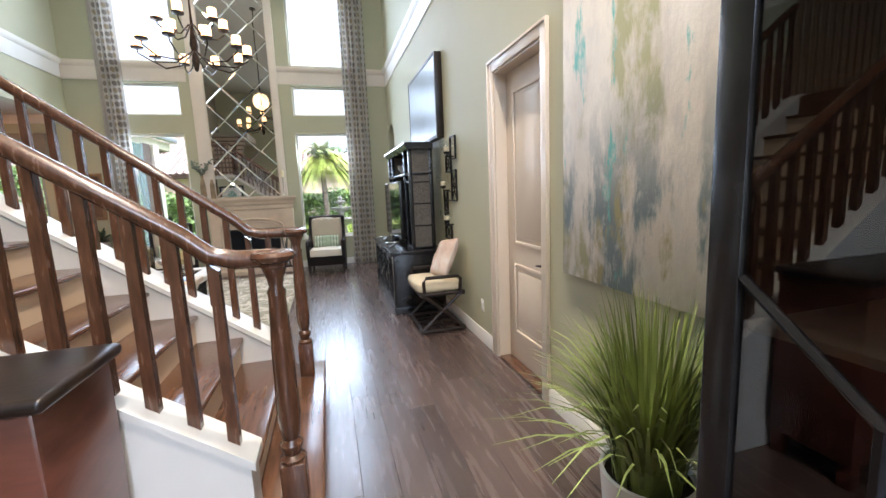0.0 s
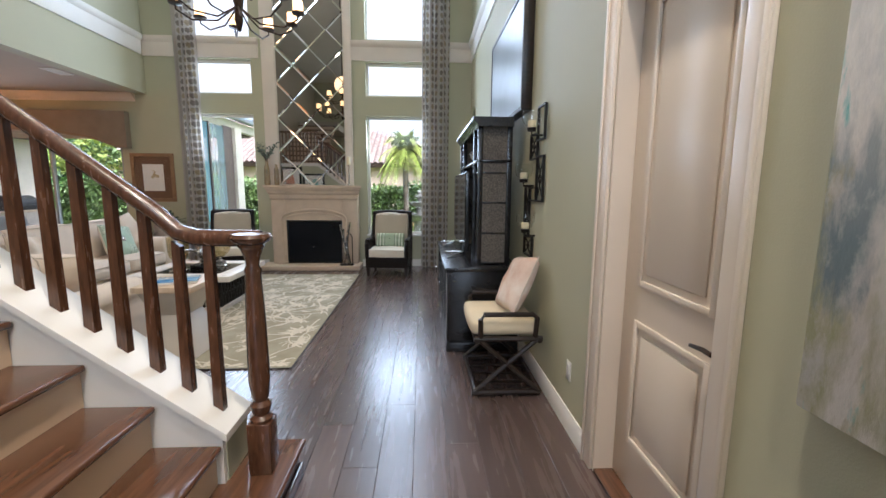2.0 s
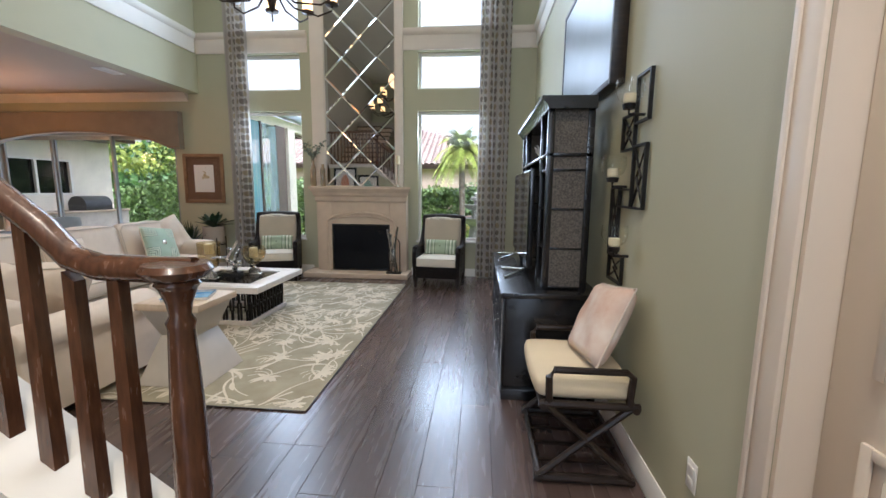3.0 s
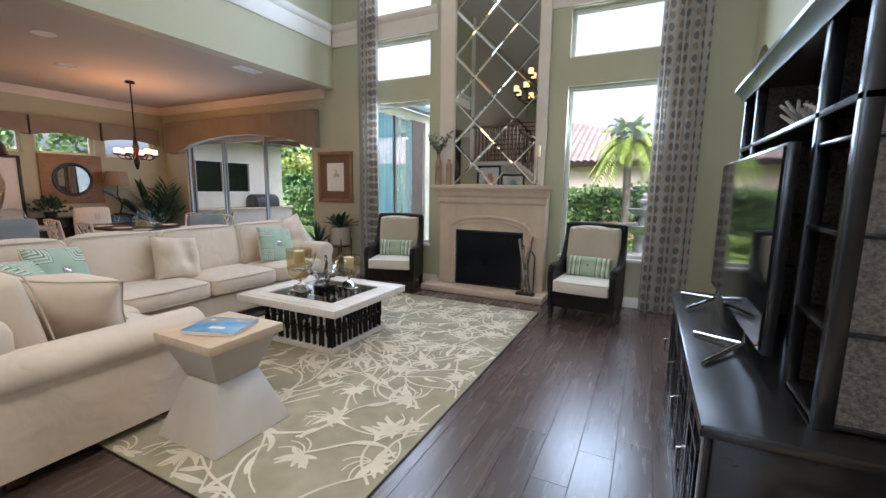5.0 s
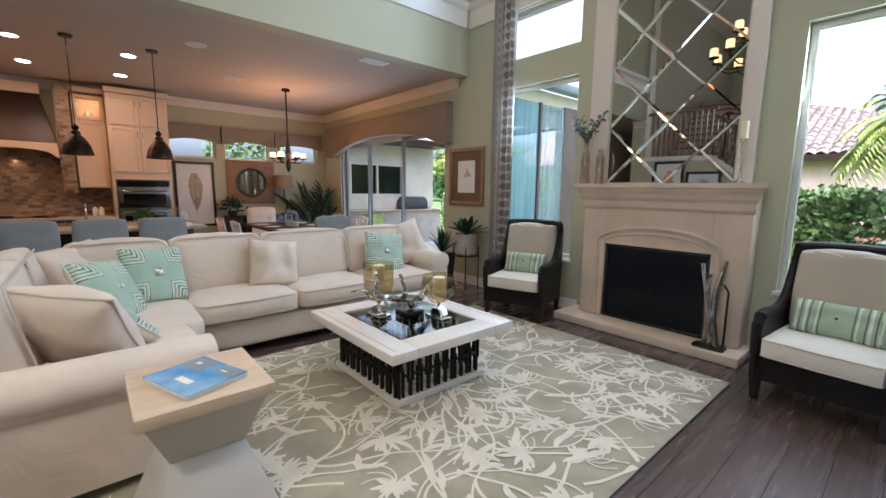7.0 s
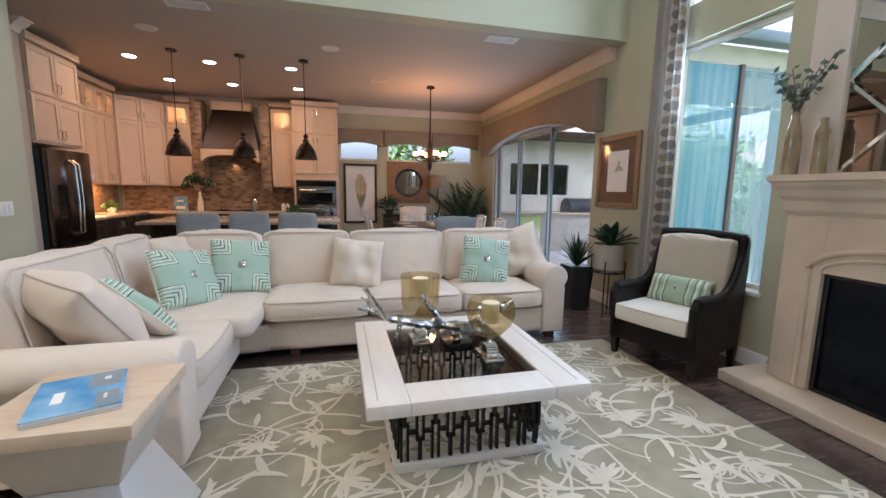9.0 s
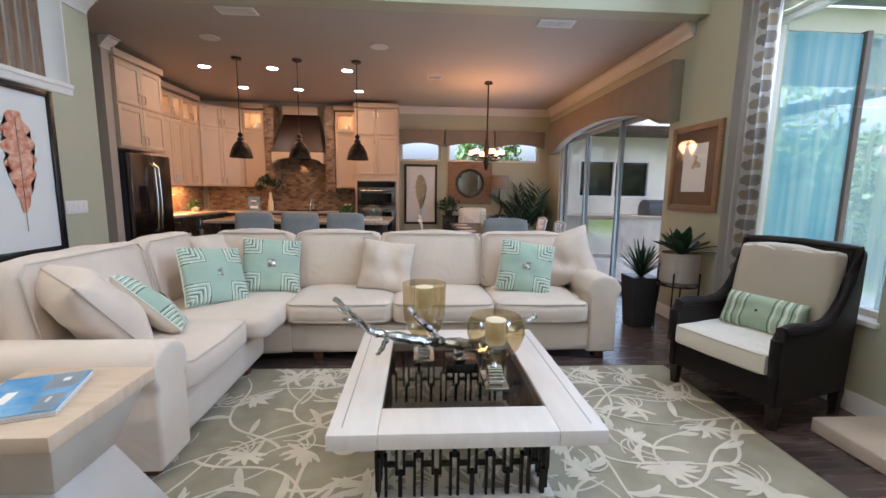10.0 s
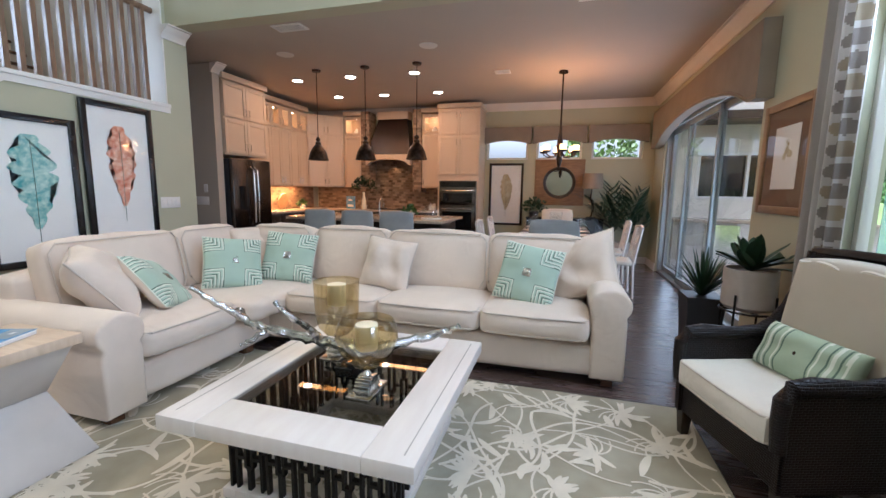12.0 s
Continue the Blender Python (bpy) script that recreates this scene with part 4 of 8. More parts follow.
for z in (0.345, 0.478):
    loop_pipe([(-2.99, 4.32, z), (-2.995, 5.11, z), (-2.96, 5.155, z), (-2.65, 5.172, z), (-2.33, 5.155, z), (-2.29, 5.11, z), (-2.30, 4.32, z)])
for x, y in ((-3.50, 7.80), (-4.25, 7.80), (-3.50, 5.5), (-2.14, 5.05), (-2.14, 4.2), (-4.25, 4.2), (-3.2, 5.03), (-3.5, 6.5)):
    part("foot", box(x - 0.04, x + 0.04, y - 0.04, y + 0.04, 0.001, 0.075, 0.006), M["stairwood"], sofa, "wooden block foot")

def plain_pillow(m, w, h, seed, label, material="sofa", th=0.19):
    p = thing("throw_pillow", label, "pillow", "pillows on the sofa", m)
    part("cover", pillow(w, h, th, seed=seed, wrinkle=0.05, pinch=0.16, crown=0.75, n=22), M[material], p, smooth=80)
    part("cord", rim(w, h, 0.006, 0.16), M["piping"], p)
    return p
plain_pillow(pose(-3.80, 6.02, 0.70, 70, 0, 90) @ pose(0, 0, 0, 0, 0, -7), 0.46, 0.46, 3, "plain cream linen throw pillow with corded edge")
plain_pillow(pose(-3.93, 7.62, 0.76, 66, 0, 62) @ pose(0, 0, 0, 0, 0, 20), 0.54, 0.52, 9, "plain cream linen throw pillow leaning on the arm")
plain_pillow(pose(-2.46, 4.60, 0.715, 54, 0, 230) @ pose(0, 0, 0, 0, 0, 8), 0.54, 0.52, 12, "large cream linen throw pillow leaning on the arm", th=0.27)
plain_pillow(pose(-3.92, 4.60, 0.74, 70, 0, 135) @ pose(0, 0, 0, 0, 0, 6), 0.50, 0.48, 15, "plain cream linen throw pillow in the sofa corner")
def mint_pillow(m, seed, label):
    p = thing("patterned_pillow", label, "pillow", "mint pillows on the sofa", m)
    w, h, th, n = 0.46, 0.46, 0.16, 100
    bm = pillow(w, h, th, seed=seed, wrinkle=0.02, pinch=0.10, crown=0.6, n=n)
    me = mesh_of("cover", bm, M["mint"], 80)
    me.materials.append(M["mintline"])
    me.materials.append(M["mintdark"])
    me.materials.append(M["sofa"])
    for f in me.polygons:
        if f.center.z < -0.002:
            f.material_index = 3
            continue
        u, v = f.center.x / (w / 2), f.center.y / (h / 2)
        a, b = abs(u), abs(v)
        d = a + b
        if min(a, b) > 0.30:
            s = (min(a, b) * 9.0) % 1.0
            f.material_index = 2 if s < 0.24 else 1 if s < 0.60 else 0
    c = new("cover", me)
    c.parent = p
    part("cord", rim(w, h, 0.005, 0.10), M["mintline"], p)
    btn = part("button", lathe([(0.044, 0.0), (0.046, 0.008), (0.036, 0.014), (0.030, 0.011), (0.016, 0.016), (0.0, 0.018)], 4), M["silver"], p, "square jewelled button")
    btn.matrix_basis = pose(0, 0, 0.075, 0, 0, 45)
    return p
mint_pillow(pose(-3.73, 7.22, 0.705, 66, 0, 84) @ pose(0, 0, 0, 0, 0, -9), 21, "mint pillow with cream corner chevrons and a jewelled button")
mint_pillow(pose(-3.76, 5.06, 0.71, 66, 0, 112) @ pose(0, 0, 0, 0, 0, -6), 23, "mint pillow with cream corner chevrons and a jewelled button")
mint_pillow(pose(-3.40, 4.76, 0.695, 60, 0, 145) @ pose(0, 0, 0, 0, 0, -8), 25, "mint pillow with cream corner chevrons and a jewelled button")
mint_pillow(pose(-2.76, 4.70, 0.645, 50, 0, 222) @ pose(0, 0, 0, 0, 0, -22), 27, "mint pillow with cream corner chevrons slumped on the seat")

# ---- coffee table ----
ct = thing("coffee_table", "whitewashed square coffee table with smoked glass and fretwork base", "coffee table")
CX0, CX1, CY0, CY1 = -2.84, -1.68, 5.96, 7.03
bd = 0.19
tz0, tz1 = 0.395, 0.46
part("tabletop_frame", boxes([(CX0, CX1, CY0, CY0 + bd, tz0, tz1), (CX0, CX1, CY1 - bd, CY1, tz0, tz1), (CX0, CX0 + bd, CY0 + bd, CY1 - bd, tz0, tz1), (CX1 - bd, CX1, CY0 + bd, CY1 - bd, tz0, tz1)], 0.006), M["whitewash"], ct)
for iy in (CY0 + 0.05, CY1 - 0.055):
    part("inlay", box(CX0 + 0.05, CX1 - 0.05, iy, iy + 0.005, tz1 - 0.001, tz1 + 0.0012), M["grey"], ct)
part("glass_top", box(CX0 + bd - 0.012, CX1 - bd + 0.012, CY0 + bd - 0.012, CY1 - bd + 0.012, 0.44, 0.452), M["smoke"], ct, "smoked glass inset")
part("plinth", boxes([(-2.70, -1.84, 6.10, 6.16, 0.014, 0.06), (-2.70, -1.84, 6.83, 6.89, 0.014, 0.06), (-2.70, -2.64, 6.16, 6.83, 0.014, 0.06), (-1.90, -1.84, 6.16, 6.83, 0.014, 0.06)], 0.004), M["whitewash"], ct)
def fret(u0, u1, put):
    n = 9
    step = (u1 - u0) / n
    rows = []
    for i in range(n + 1):
        u = u0 + i * step
        wide = i % 2 == 0
        for d in (-0.016, 0.016):
            rows.append((u + d - 0.006, u + d + 0.006, 0.06 if wide else 0.16, 0.25 if wide else 0.395))
        rows.append((u - 0.022, u + 0.022, 0.238 if wide else 0.16, 0.25 if wide else 0.172))
        rows.append((u - 0.009, u + 0.009, 0.25 if wide else 0.06, 0.395 if wide else 0.16))
    for i in range(n):
        rows.append((u0 + i * step + 0.016, u0 + (i + 1) * step - 0.016, 0.198, 0.212))
    return [box(*put(a, b), z0, z1) for a, b, z0, z1 in rows]
for x in (-2.67, -1.87):
    for bar in fret(6.15, 6.84, lambda a, b: (x - 0.012, x + 0.012, a, b)):
        part("fret_bar", bar, M["iron"], ct, smooth=0)
for y in (6.13, 6.86):
    for bar in fret(-2.64, -1.90, lambda a, b: (a, b, y - 0.012, y + 0.012)):
        part("fret_bar", bar, M["iron"], ct, smooth=0)

def goblet(x, y, z, prof, label):
    g = thing("hurricane_goblet", label, "candle holder", "", pose(x, y, z))
    base = prism([(-0.07 + 0.0, 0.02), *[(0.06 * math.cos(radians(a)), 0.022 + 0.055 * math.sin(radians(a))) for a in range(180, -1, -20)]], "y", -0.03, 0.03)
    part("stone_slab", box(-0.095, 0.095, -0.055, 0.055, 0.001, 0.02, 0.004), M["chrome"], g)
    part("ribbed_foot", base, M["silver"], g)
    for a in range(15, 180, 15):
        ca, sa = math.cos(radians(a)), math.sin(radians(a))
        part("rib", tube([(0.062 * ca, -0.034, 0.022 + 0.056 * sa), (0.064 * ca, 0.0, 0.022 + 0.058 * sa), (0.062 * ca, 0.034, 0.022 + 0.056 * sa)], 0.005, 6), M["chrome"], g)
    part("stem", lathe([(0.012, 0.075), (0.018, 0.085), (0.010, 0.10), (0.02, 0.112)], 16), M["chrome"], g)
    part("glass_bowl", lathe(prof, 32), M["mercury"], g, "amber mercury glass bowl")
    zt = prof[-1][1]
    part("candle", lathe([(0.046, zt - 0.13), (0.048, zt - 0.125), (0.048, zt - 0.02), (0.036, zt - 0.015), (0.0, zt - 0.018)], 20), M["wax"], g, "ivory pillar candle")
    return g
M["mercury"] = glass("mercury_glass", (0.80, 0.71, 0.50), 1.85, 0.04)
goblet(-2.42, 6.33, 0.453, [(0.02, 0.11), (0.065, 0.13), (0.098, 0.17), (0.112, 0.24), (0.116, 0.36), (0.118, 0.41)], "tall amber glass goblet candle holder on a ribbed silver foot")
goblet(-2.10, 6.66, 0.453, [(0.015, 0.11), (0.06, 0.13), (0.115, 0.19), (0.135, 0.25), (0.130, 0.30), (0.115, 0.33)], "round amber glass goblet candle holder on a ribbed silver foot")
br = thing("branch_sculpture", "silvered driftwood branch sculpture on a black block", "sculpture")
part("block", box(-2.36, -2.20, 6.44, 6.60, 0.4535, 0.50, 0.004), M["black"], br)
random.seed(3)
def limb(pts, r0, r1):
    P = []
    for k, (a, b) in enumerate(zip(pts, pts[1:])):
        for s in np.linspace(0, 1, 6, endpoint=k == len(pts) - 2):
            P.append([a[i] + (b[i] - a[i]) * s + random.uniform(-0.006, 0.006) for i in range(3)])
    return tube(P, [(r0 + (r1 - r0) * i / (len(P) - 1)) * random.uniform(0.8, 1.25) for i in range(len(P))], 8)
bb = limb([(-2.26, 6.52, 0.49), (-2.22, 6.48, 0.60), (-2.16, 6.33, 0.64), (-2.09, 6.16, 0.69), (-2.05, 6.07, 0.74), (-1.95, 6.02, 0.84), (-1.87, 5.97, 0.92)], 0.030, 0.010)
merge(bb, limb([(-2.22, 6.48, 0.60), (-2.26, 6.62, 0.585), (-2.38, 6.76, 0.60), (-2.48, 6.91, 0.635), (-2.50, 6.97, 0.66)], 0.030, 0.014))
merge(bb, limb([(-2.16, 6.40, 0.63), (-2.12, 6.36, 0.71), (-2.05, 6.29, 0.79), (-2.03, 6.26, 0.84)], 0.020, 0.010))
merge(bb, limb([(-2.05, 6.07, 0.74), (-2.12, 6.00, 0.76), (-2.14, 5.95, 0.75)], 0.013, 0.007))
merge(bb, limb([(-2.09, 6.16, 0.69), (-2.00, 6.14, 0.66), (-1.96, 6.12, 0.65)], 0.012, 0.007))
merge(bb, limb([(-1.95, 6.02, 0.84), (-1.97, 5.96, 0.86)], 0.010, 0.006))
part("branch", bb, M["silver"], br)

# ---- end table ----
et = thing("end_table", "hourglass grey pedestal end table with a blond wood top", "side table", "", pose(-1.68, 4.99, 0))
part("tabletop", box(-0.245, 0.245, -0.235, 0.235, 0.575, 0.625, 0.003), M["blond"], et)
def frustum(a, b, z0, z1):
    bm = bmesh.new()
    lo = [bm.verts.new((sx * a, sy * a, z0)) for sx, sy in ((-1, -1), (1, -1), (1, 1), (-1, 1))]
    hi = [bm.verts.new((sx * b, sy * b, z1)) for sx, sy in ((-1, -1), (1, -1), (1, 1), (-1, 1))]
    for i in range(4):
        bm.faces.new((lo[i], lo[(i + 1) % 4], hi[(i + 1) % 4], hi[i]))
    bm.faces.new(lo[::-1])
    bm.faces.new(hi)
    bmesh.ops.bevel(bm, geom=bm.edges[:], offset=0.003, segments=1, affect='EDGES')
    return bm
part("upper_body", frustum(0.135, 0.215, 0.36, 0.574), M["greige"], et)
part("lower_body", frustum(0.255, 0.135, 0.015, 0.359), M["greige"], et)
bk = thing("magazine", "glossy blue seaside magazine lying on the end table", "book", "", pose(-1.66, 4.98, 0.626, 0, 0, 20))
part("paper_block", box(-0.155, 0.155, -0.123, 0.123, 0.001, 0.02), M["paper"], bk)
part("cover", box(-0.158, 0.158, -0.125, 0.125, 0.0205, 0.0225), M["bluecover"], bk, "blue cover with a beach photograph")
part("title_bar", boxes([(-0.03, 0.06, -0.07, -0.04, 0.0226, 0.0231)]), M["paper"], bk)
for x0, x1, y0, y1, z, m in ((-0.15, -0.02, 0.02, 0.115, 0.0226, "bluegrey"), (0.03, 0.15, 0.05, 0.115, 0.0226, "bluegrey"), (-0.11, -0.08, 0.06, 0.08, 0.0231, "paper"), (0.05, 0.09, 0.07, 0.08, 0.0231, "paper")):
    part("photograph", box(x0, x1, y0, y1, z, z + 0.0004), M[m], bk, "pale cover photograph" if m == "paper" else "grey-blue cover photograph")
part("pages", boxes([(-0.156, 0.156, -0.124, 0.124, 0.008, 0.009)]), M["grey"], bk)
# ---- rug with raised cream vines and blossoms ----
rug = thing("area_rug", "sage wool area rug with raised cream vines and blossoms", "rug")
RX0, RX1, RY0, RY1 = -3.27, -0.58, 4.54, 8.24
part("ground_weave", box(RX0, RX1, RY0, RY1, 0.001, 0.012, 0.003), M["rug"], rug)
random.seed(11)
class Ribbons:
    def __init__(self):
        self.v, self.f = [], []
    def strip(self, pts, w0, w1, z):
        pts = [Vector((p[0], p[1])) for p in pts]
        base = None
        n = len(pts)
        for i, p in enumerate(pts):
            inside = RX0 + 0.015 < p.x < RX1 - 0.015 and RY0 + 0.015 < p.y < RY1 - 0.015
            if not inside:
                base = None
                continue
            d = (pts[min(n - 1, i + 1)] - pts[max(0, i - 1)]).normalized()
            s = Vector((-d.y, d.x)) * (w0 + (w1 - w0) * i / (n - 1)) / 2
            k = len(self.v)
            self.v += [(p.x - s.x, p.y - s.y, z), (p.x + s.x, p.y + s.y, z)]
            if base is not None:
                self.f.append((base, k, k + 1, base + 1))
            base = k
    def leaf(self, p, ang, length, width, z, bend=0.0):
        pts = []
        for s in np.linspace(0, 1, 8):
            a = ang + bend * s
            pts.append((p[0] + length * s * math.cos(a), p[1] + length * s * math.sin(a)))
        self.taper(pts, width, z)
    def taper(self, pts, width, z):
        pts = [Vector(p) for p in pts]
        base = None
        n = len(pts)
        for i, p in enumerate(pts):
            if not (RX0 + 0.015 < p.x < RX1 - 0.015 and RY0 + 0.015 < p.y < RY1 - 0.015):
                base = None
                continue
            d = (pts[min(n - 1, i + 1)] - pts[max(0, i - 1)]).normalized()
            w = width * (math.sin(math.pi * (0.06 + 0.9 * i / (n - 1))) ** 0.7)
            s = Vector((-d.y, d.x)) * w / 2
            k = len(self.v)
            self.v += [(p.x - s.x, p.y - s.y, z), (p.x + s.x, p.y + s.y, z)]
            if base is not None:
                self.f.append((base, k, k + 1, base + 1))
            base = k
rb = Ribbons()
zz = 0.0150
for k in range(150):
    x, y = random.uniform(RX0 - 0.1, RX1 + 0.1), random.uniform(RY0 - 0.1, RY1 + 0.1)
    ang, curl = random.uniform(0, 6.28), random.uniform(-2.6, 2.6)
    pts = []
    for i in range(26):
        pts.append((x, y))
        a = ang + curl * (i / 25) + 0.5 * math.sin(i * 0.3)
        x += 0.042 * math.cos(a)
        y += 0.042 * math.sin(a)
    zz += 0.00001
    rb.strip(pts, 0.019, 0.010, zz)
    for i in (6, 12, 18):
        if random.random() < 0.7:
            rb.leaf(pts[i], ang + curl * i / 25 + random.choice((-1, 1)) * random.uniform(0.5, 0.9), random.uniform(0.12, 0.22), random.uniform(0.03, 0.045), zz + 0.000004, random.uniform(-0.8, 0.8))
cells = [(cx, cy) for cx in np.arange(RX0 + 0.15, RX1, 0.39) for cy in np.arange(RY0 + 0.12, RY1, 0.36)]
for cx, cy in cells:
    cx, cy = cx + random.uniform(-0.13, 0.13), cy + random.uniform(-0.13, 0.13)
    a0 = random.uniform(0, 6.28)
    r = random.uniform(0.11, 0.16)
    zz += 0.00001
    for i in range(9):
        a = a0 + (i - 4) * 0.40
        rb.leaf((cx, cy), a, r * random.uniform(0.75, 1.1), 0.030, zz + i * 1e-6, random.uniform(-0.5, 0.5))
    for i in range(3):
        rb.strip([(cx - s * 0.16 * math.cos(a0 + (i - 1) * 0.5 + s), cy - s * 0.16 * math.sin(a0 + (i - 1) * 0.5 + s)) for s in np.linspace(0, 1, 6)], 0.012, 0.008, zz + 2e-5)
me = bpy.data.meshes.new("raised_pattern")
me.from_pydata(rb.v, [], rb.f)
me.materials.append(M["rugline"])
pat = new("raised_pattern", me)
pat.parent = rug
tagged(pat, "raised cream vine and blossom pattern", kind="stuff")
part("binding", boxes([(RX0 - 0.006, RX0, RY0, RY1, 0.001, 0.011), (RX1, RX1 + 0.006, RY0, RY1, 0.001, 0.011), (RX0, RX1, RY0 - 0.006, RY0, 0.001, 0.011), (RX0, RX1, RY1, RY1 + 0.006, 0.001, 0.011)]), M["espresso"], rug, "dark bound edge")

# ---- armchairs ----
def armchair(m, label):
    """Faces -y; the front edge lies at y = 0."""
    c = thing("armchair", label, "armchair", "armchairs by the fireplace", m)
    W, D = 0.35, 0.72
    part("seat_frame", box(-W + 0.045, W - 0.045, 0.012, D - 0.06, 0.15, 0.325, 0.010), M["wicker"], c)
    for s in (-1, 1):
        for y in (0.045, D - 0.06):
            part("leg", frustum(0.020, 0.031, 0.001, 0.155), M["espresso"], c).matrix_basis = pose(s * (W - 0.033), y, 0)
        side = [(0.0, 0.15), (-0.005, 0.40), (-0.015, 0.50), (0.01, 0.565), (0.07, 0.585), (0.30, 0.57), (0.44, 0.595), (0.54, 0.70), (0.615, 0.86), (0.66, 1.03), (0.71, 1.03), (0.715, 0.80), (0.68, 0.15)]
        a, b = sorted((s * (W - 0.05), s * W))
        bm = prism(side, "x", a, b)
        bmesh.ops.bevel(bm, geom=[e for e in bm.edges if abs(e.verts[0].co.x - e.verts[1].co.x) < 1e-6], offset=0.010, segments=2, affect='EDGES')
        part("side_panel", bm, M["wicker"], c)
        xs = s * (W - 0.025)
        cap = [(xs, 0.0, 0.33), (xs, -0.012, 0.45), (xs, -0.008, 0.545), (xs, 0.03, 0.592), (xs, 0.10, 0.602), (xs, 0.28, 0.588), (xs, 0.42, 0.605), (xs, 0.50, 0.66), (xs, 0.56, 0.74), (xs, 0.62, 0.89), (xs, 0.665, 1.04)]
        part("armrest", tube(cap, [0.030, 0.031, 0.034, 0.037, 0.038, 0.036, 0.034, 0.031, 0.029, 0.026, 0.024], 10), M["wicker"], c)
    part("back_panel", prism([(0.60, 0.32), (0.655, 1.03), (0.70, 1.03), (0.66, 0.32)], "x", -W + 0.05, W - 0.05), M["wicker"], c)
    part("top_rail", tube([(-W + 0.02, 0.682, 1.038), (-W * 0.5, 0.688, 1.05), (0, 0.69, 1.053), (W * 0.5, 0.688, 1.05), (W - 0.02, 0.682, 1.038)], 0.024, 10), M["espresso"], c)
    w = W - 0.058
    part("seat_cushion", soft_box(-w, w, -0.035, 0.58, 0.327, 0.462, r=0.022, puff=0.014, seed=2), M["cushion"], c, smooth=60)
    for z in (0.340, 0.449):
        part("piping", tube([(-w + 0.004, 0.10, z), (-w + 0.004, -0.015, z), (-w + 0.03, -0.036, z), (0, -0.044, z), (w - 0.03, -0.036, z), (w - 0.004, -0.015, z), (w - 0.004, 0.10, z)], 0.0055, 6), M["piping"], c)
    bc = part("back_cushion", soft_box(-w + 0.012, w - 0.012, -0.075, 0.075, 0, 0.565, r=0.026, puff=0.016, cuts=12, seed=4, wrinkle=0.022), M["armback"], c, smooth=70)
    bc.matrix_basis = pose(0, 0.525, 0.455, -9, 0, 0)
    top = [(x, -0.062 - 0.010 * abs(math.sin(x * 17)), 0.545 - 0.028 * math.exp(-(x / 0.05) ** 2) + 0.006 * math.sin(x * 31)) for x in np.linspace(-w + 0.03, w - 0.03, 22)]
    part("gathered_welt", tube(top, 0.008, 6), M["cushion"], bc, "gathered ivory welt along the top")
    lw, lh = 0.49, 0.24
    me = mesh_of("lumbar_pillow", pillow(lw, lh, 0.13, seed=6, wrinkle=0.012, pinch=0.08, crown=0.6, n=60), M["mintfield"], 80)
    for k in ("mintdark", "mintline"):
        me.materials.append(M[k])
    for f in me.polygons:
        u = abs(f.center.x) / (lw / 2)
        f.material_index = 1 if 0.34 < u < 0.37 or 0.55 < u < 0.58 or 0.76 < u < 0.79 else 2 if 0.40 < u < 0.44 or 0.62 < u < 0.70 or 0.83 < u < 0.87 else 0
    lp = new("lumbar_pillow", me)
    lp.parent = c
    tagged(lp, "striped mint lumbar pillow with a button")
    lp.matrix_basis = pose(0, 0.385, 0.575, 66, 0, 0)
    part("button", lathe([(0.017, 0.0), (0.017, 0.006), (0.0, 0.009)], 12), M["bronze"], lp).matrix_basis = pose(0, 0, 0.060)
    return c
M["mintfield"] = mat("soft_mint_fabric", (0.36, 0.44, 0.31), 0.85, var=0.05, scale=4, bump=0.3, bscale=300)
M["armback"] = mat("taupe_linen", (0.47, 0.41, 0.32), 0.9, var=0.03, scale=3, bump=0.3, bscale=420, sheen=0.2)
armchair(pose(-0.10, 8.05, 0, 0, 0, -5), "dark woven armchair with ivory seat beside the hearth")
armchair(pose(-2.67, 8.21, 0, 0, 0, 18), "dark woven armchair with ivory seat turned towards the coffee table")

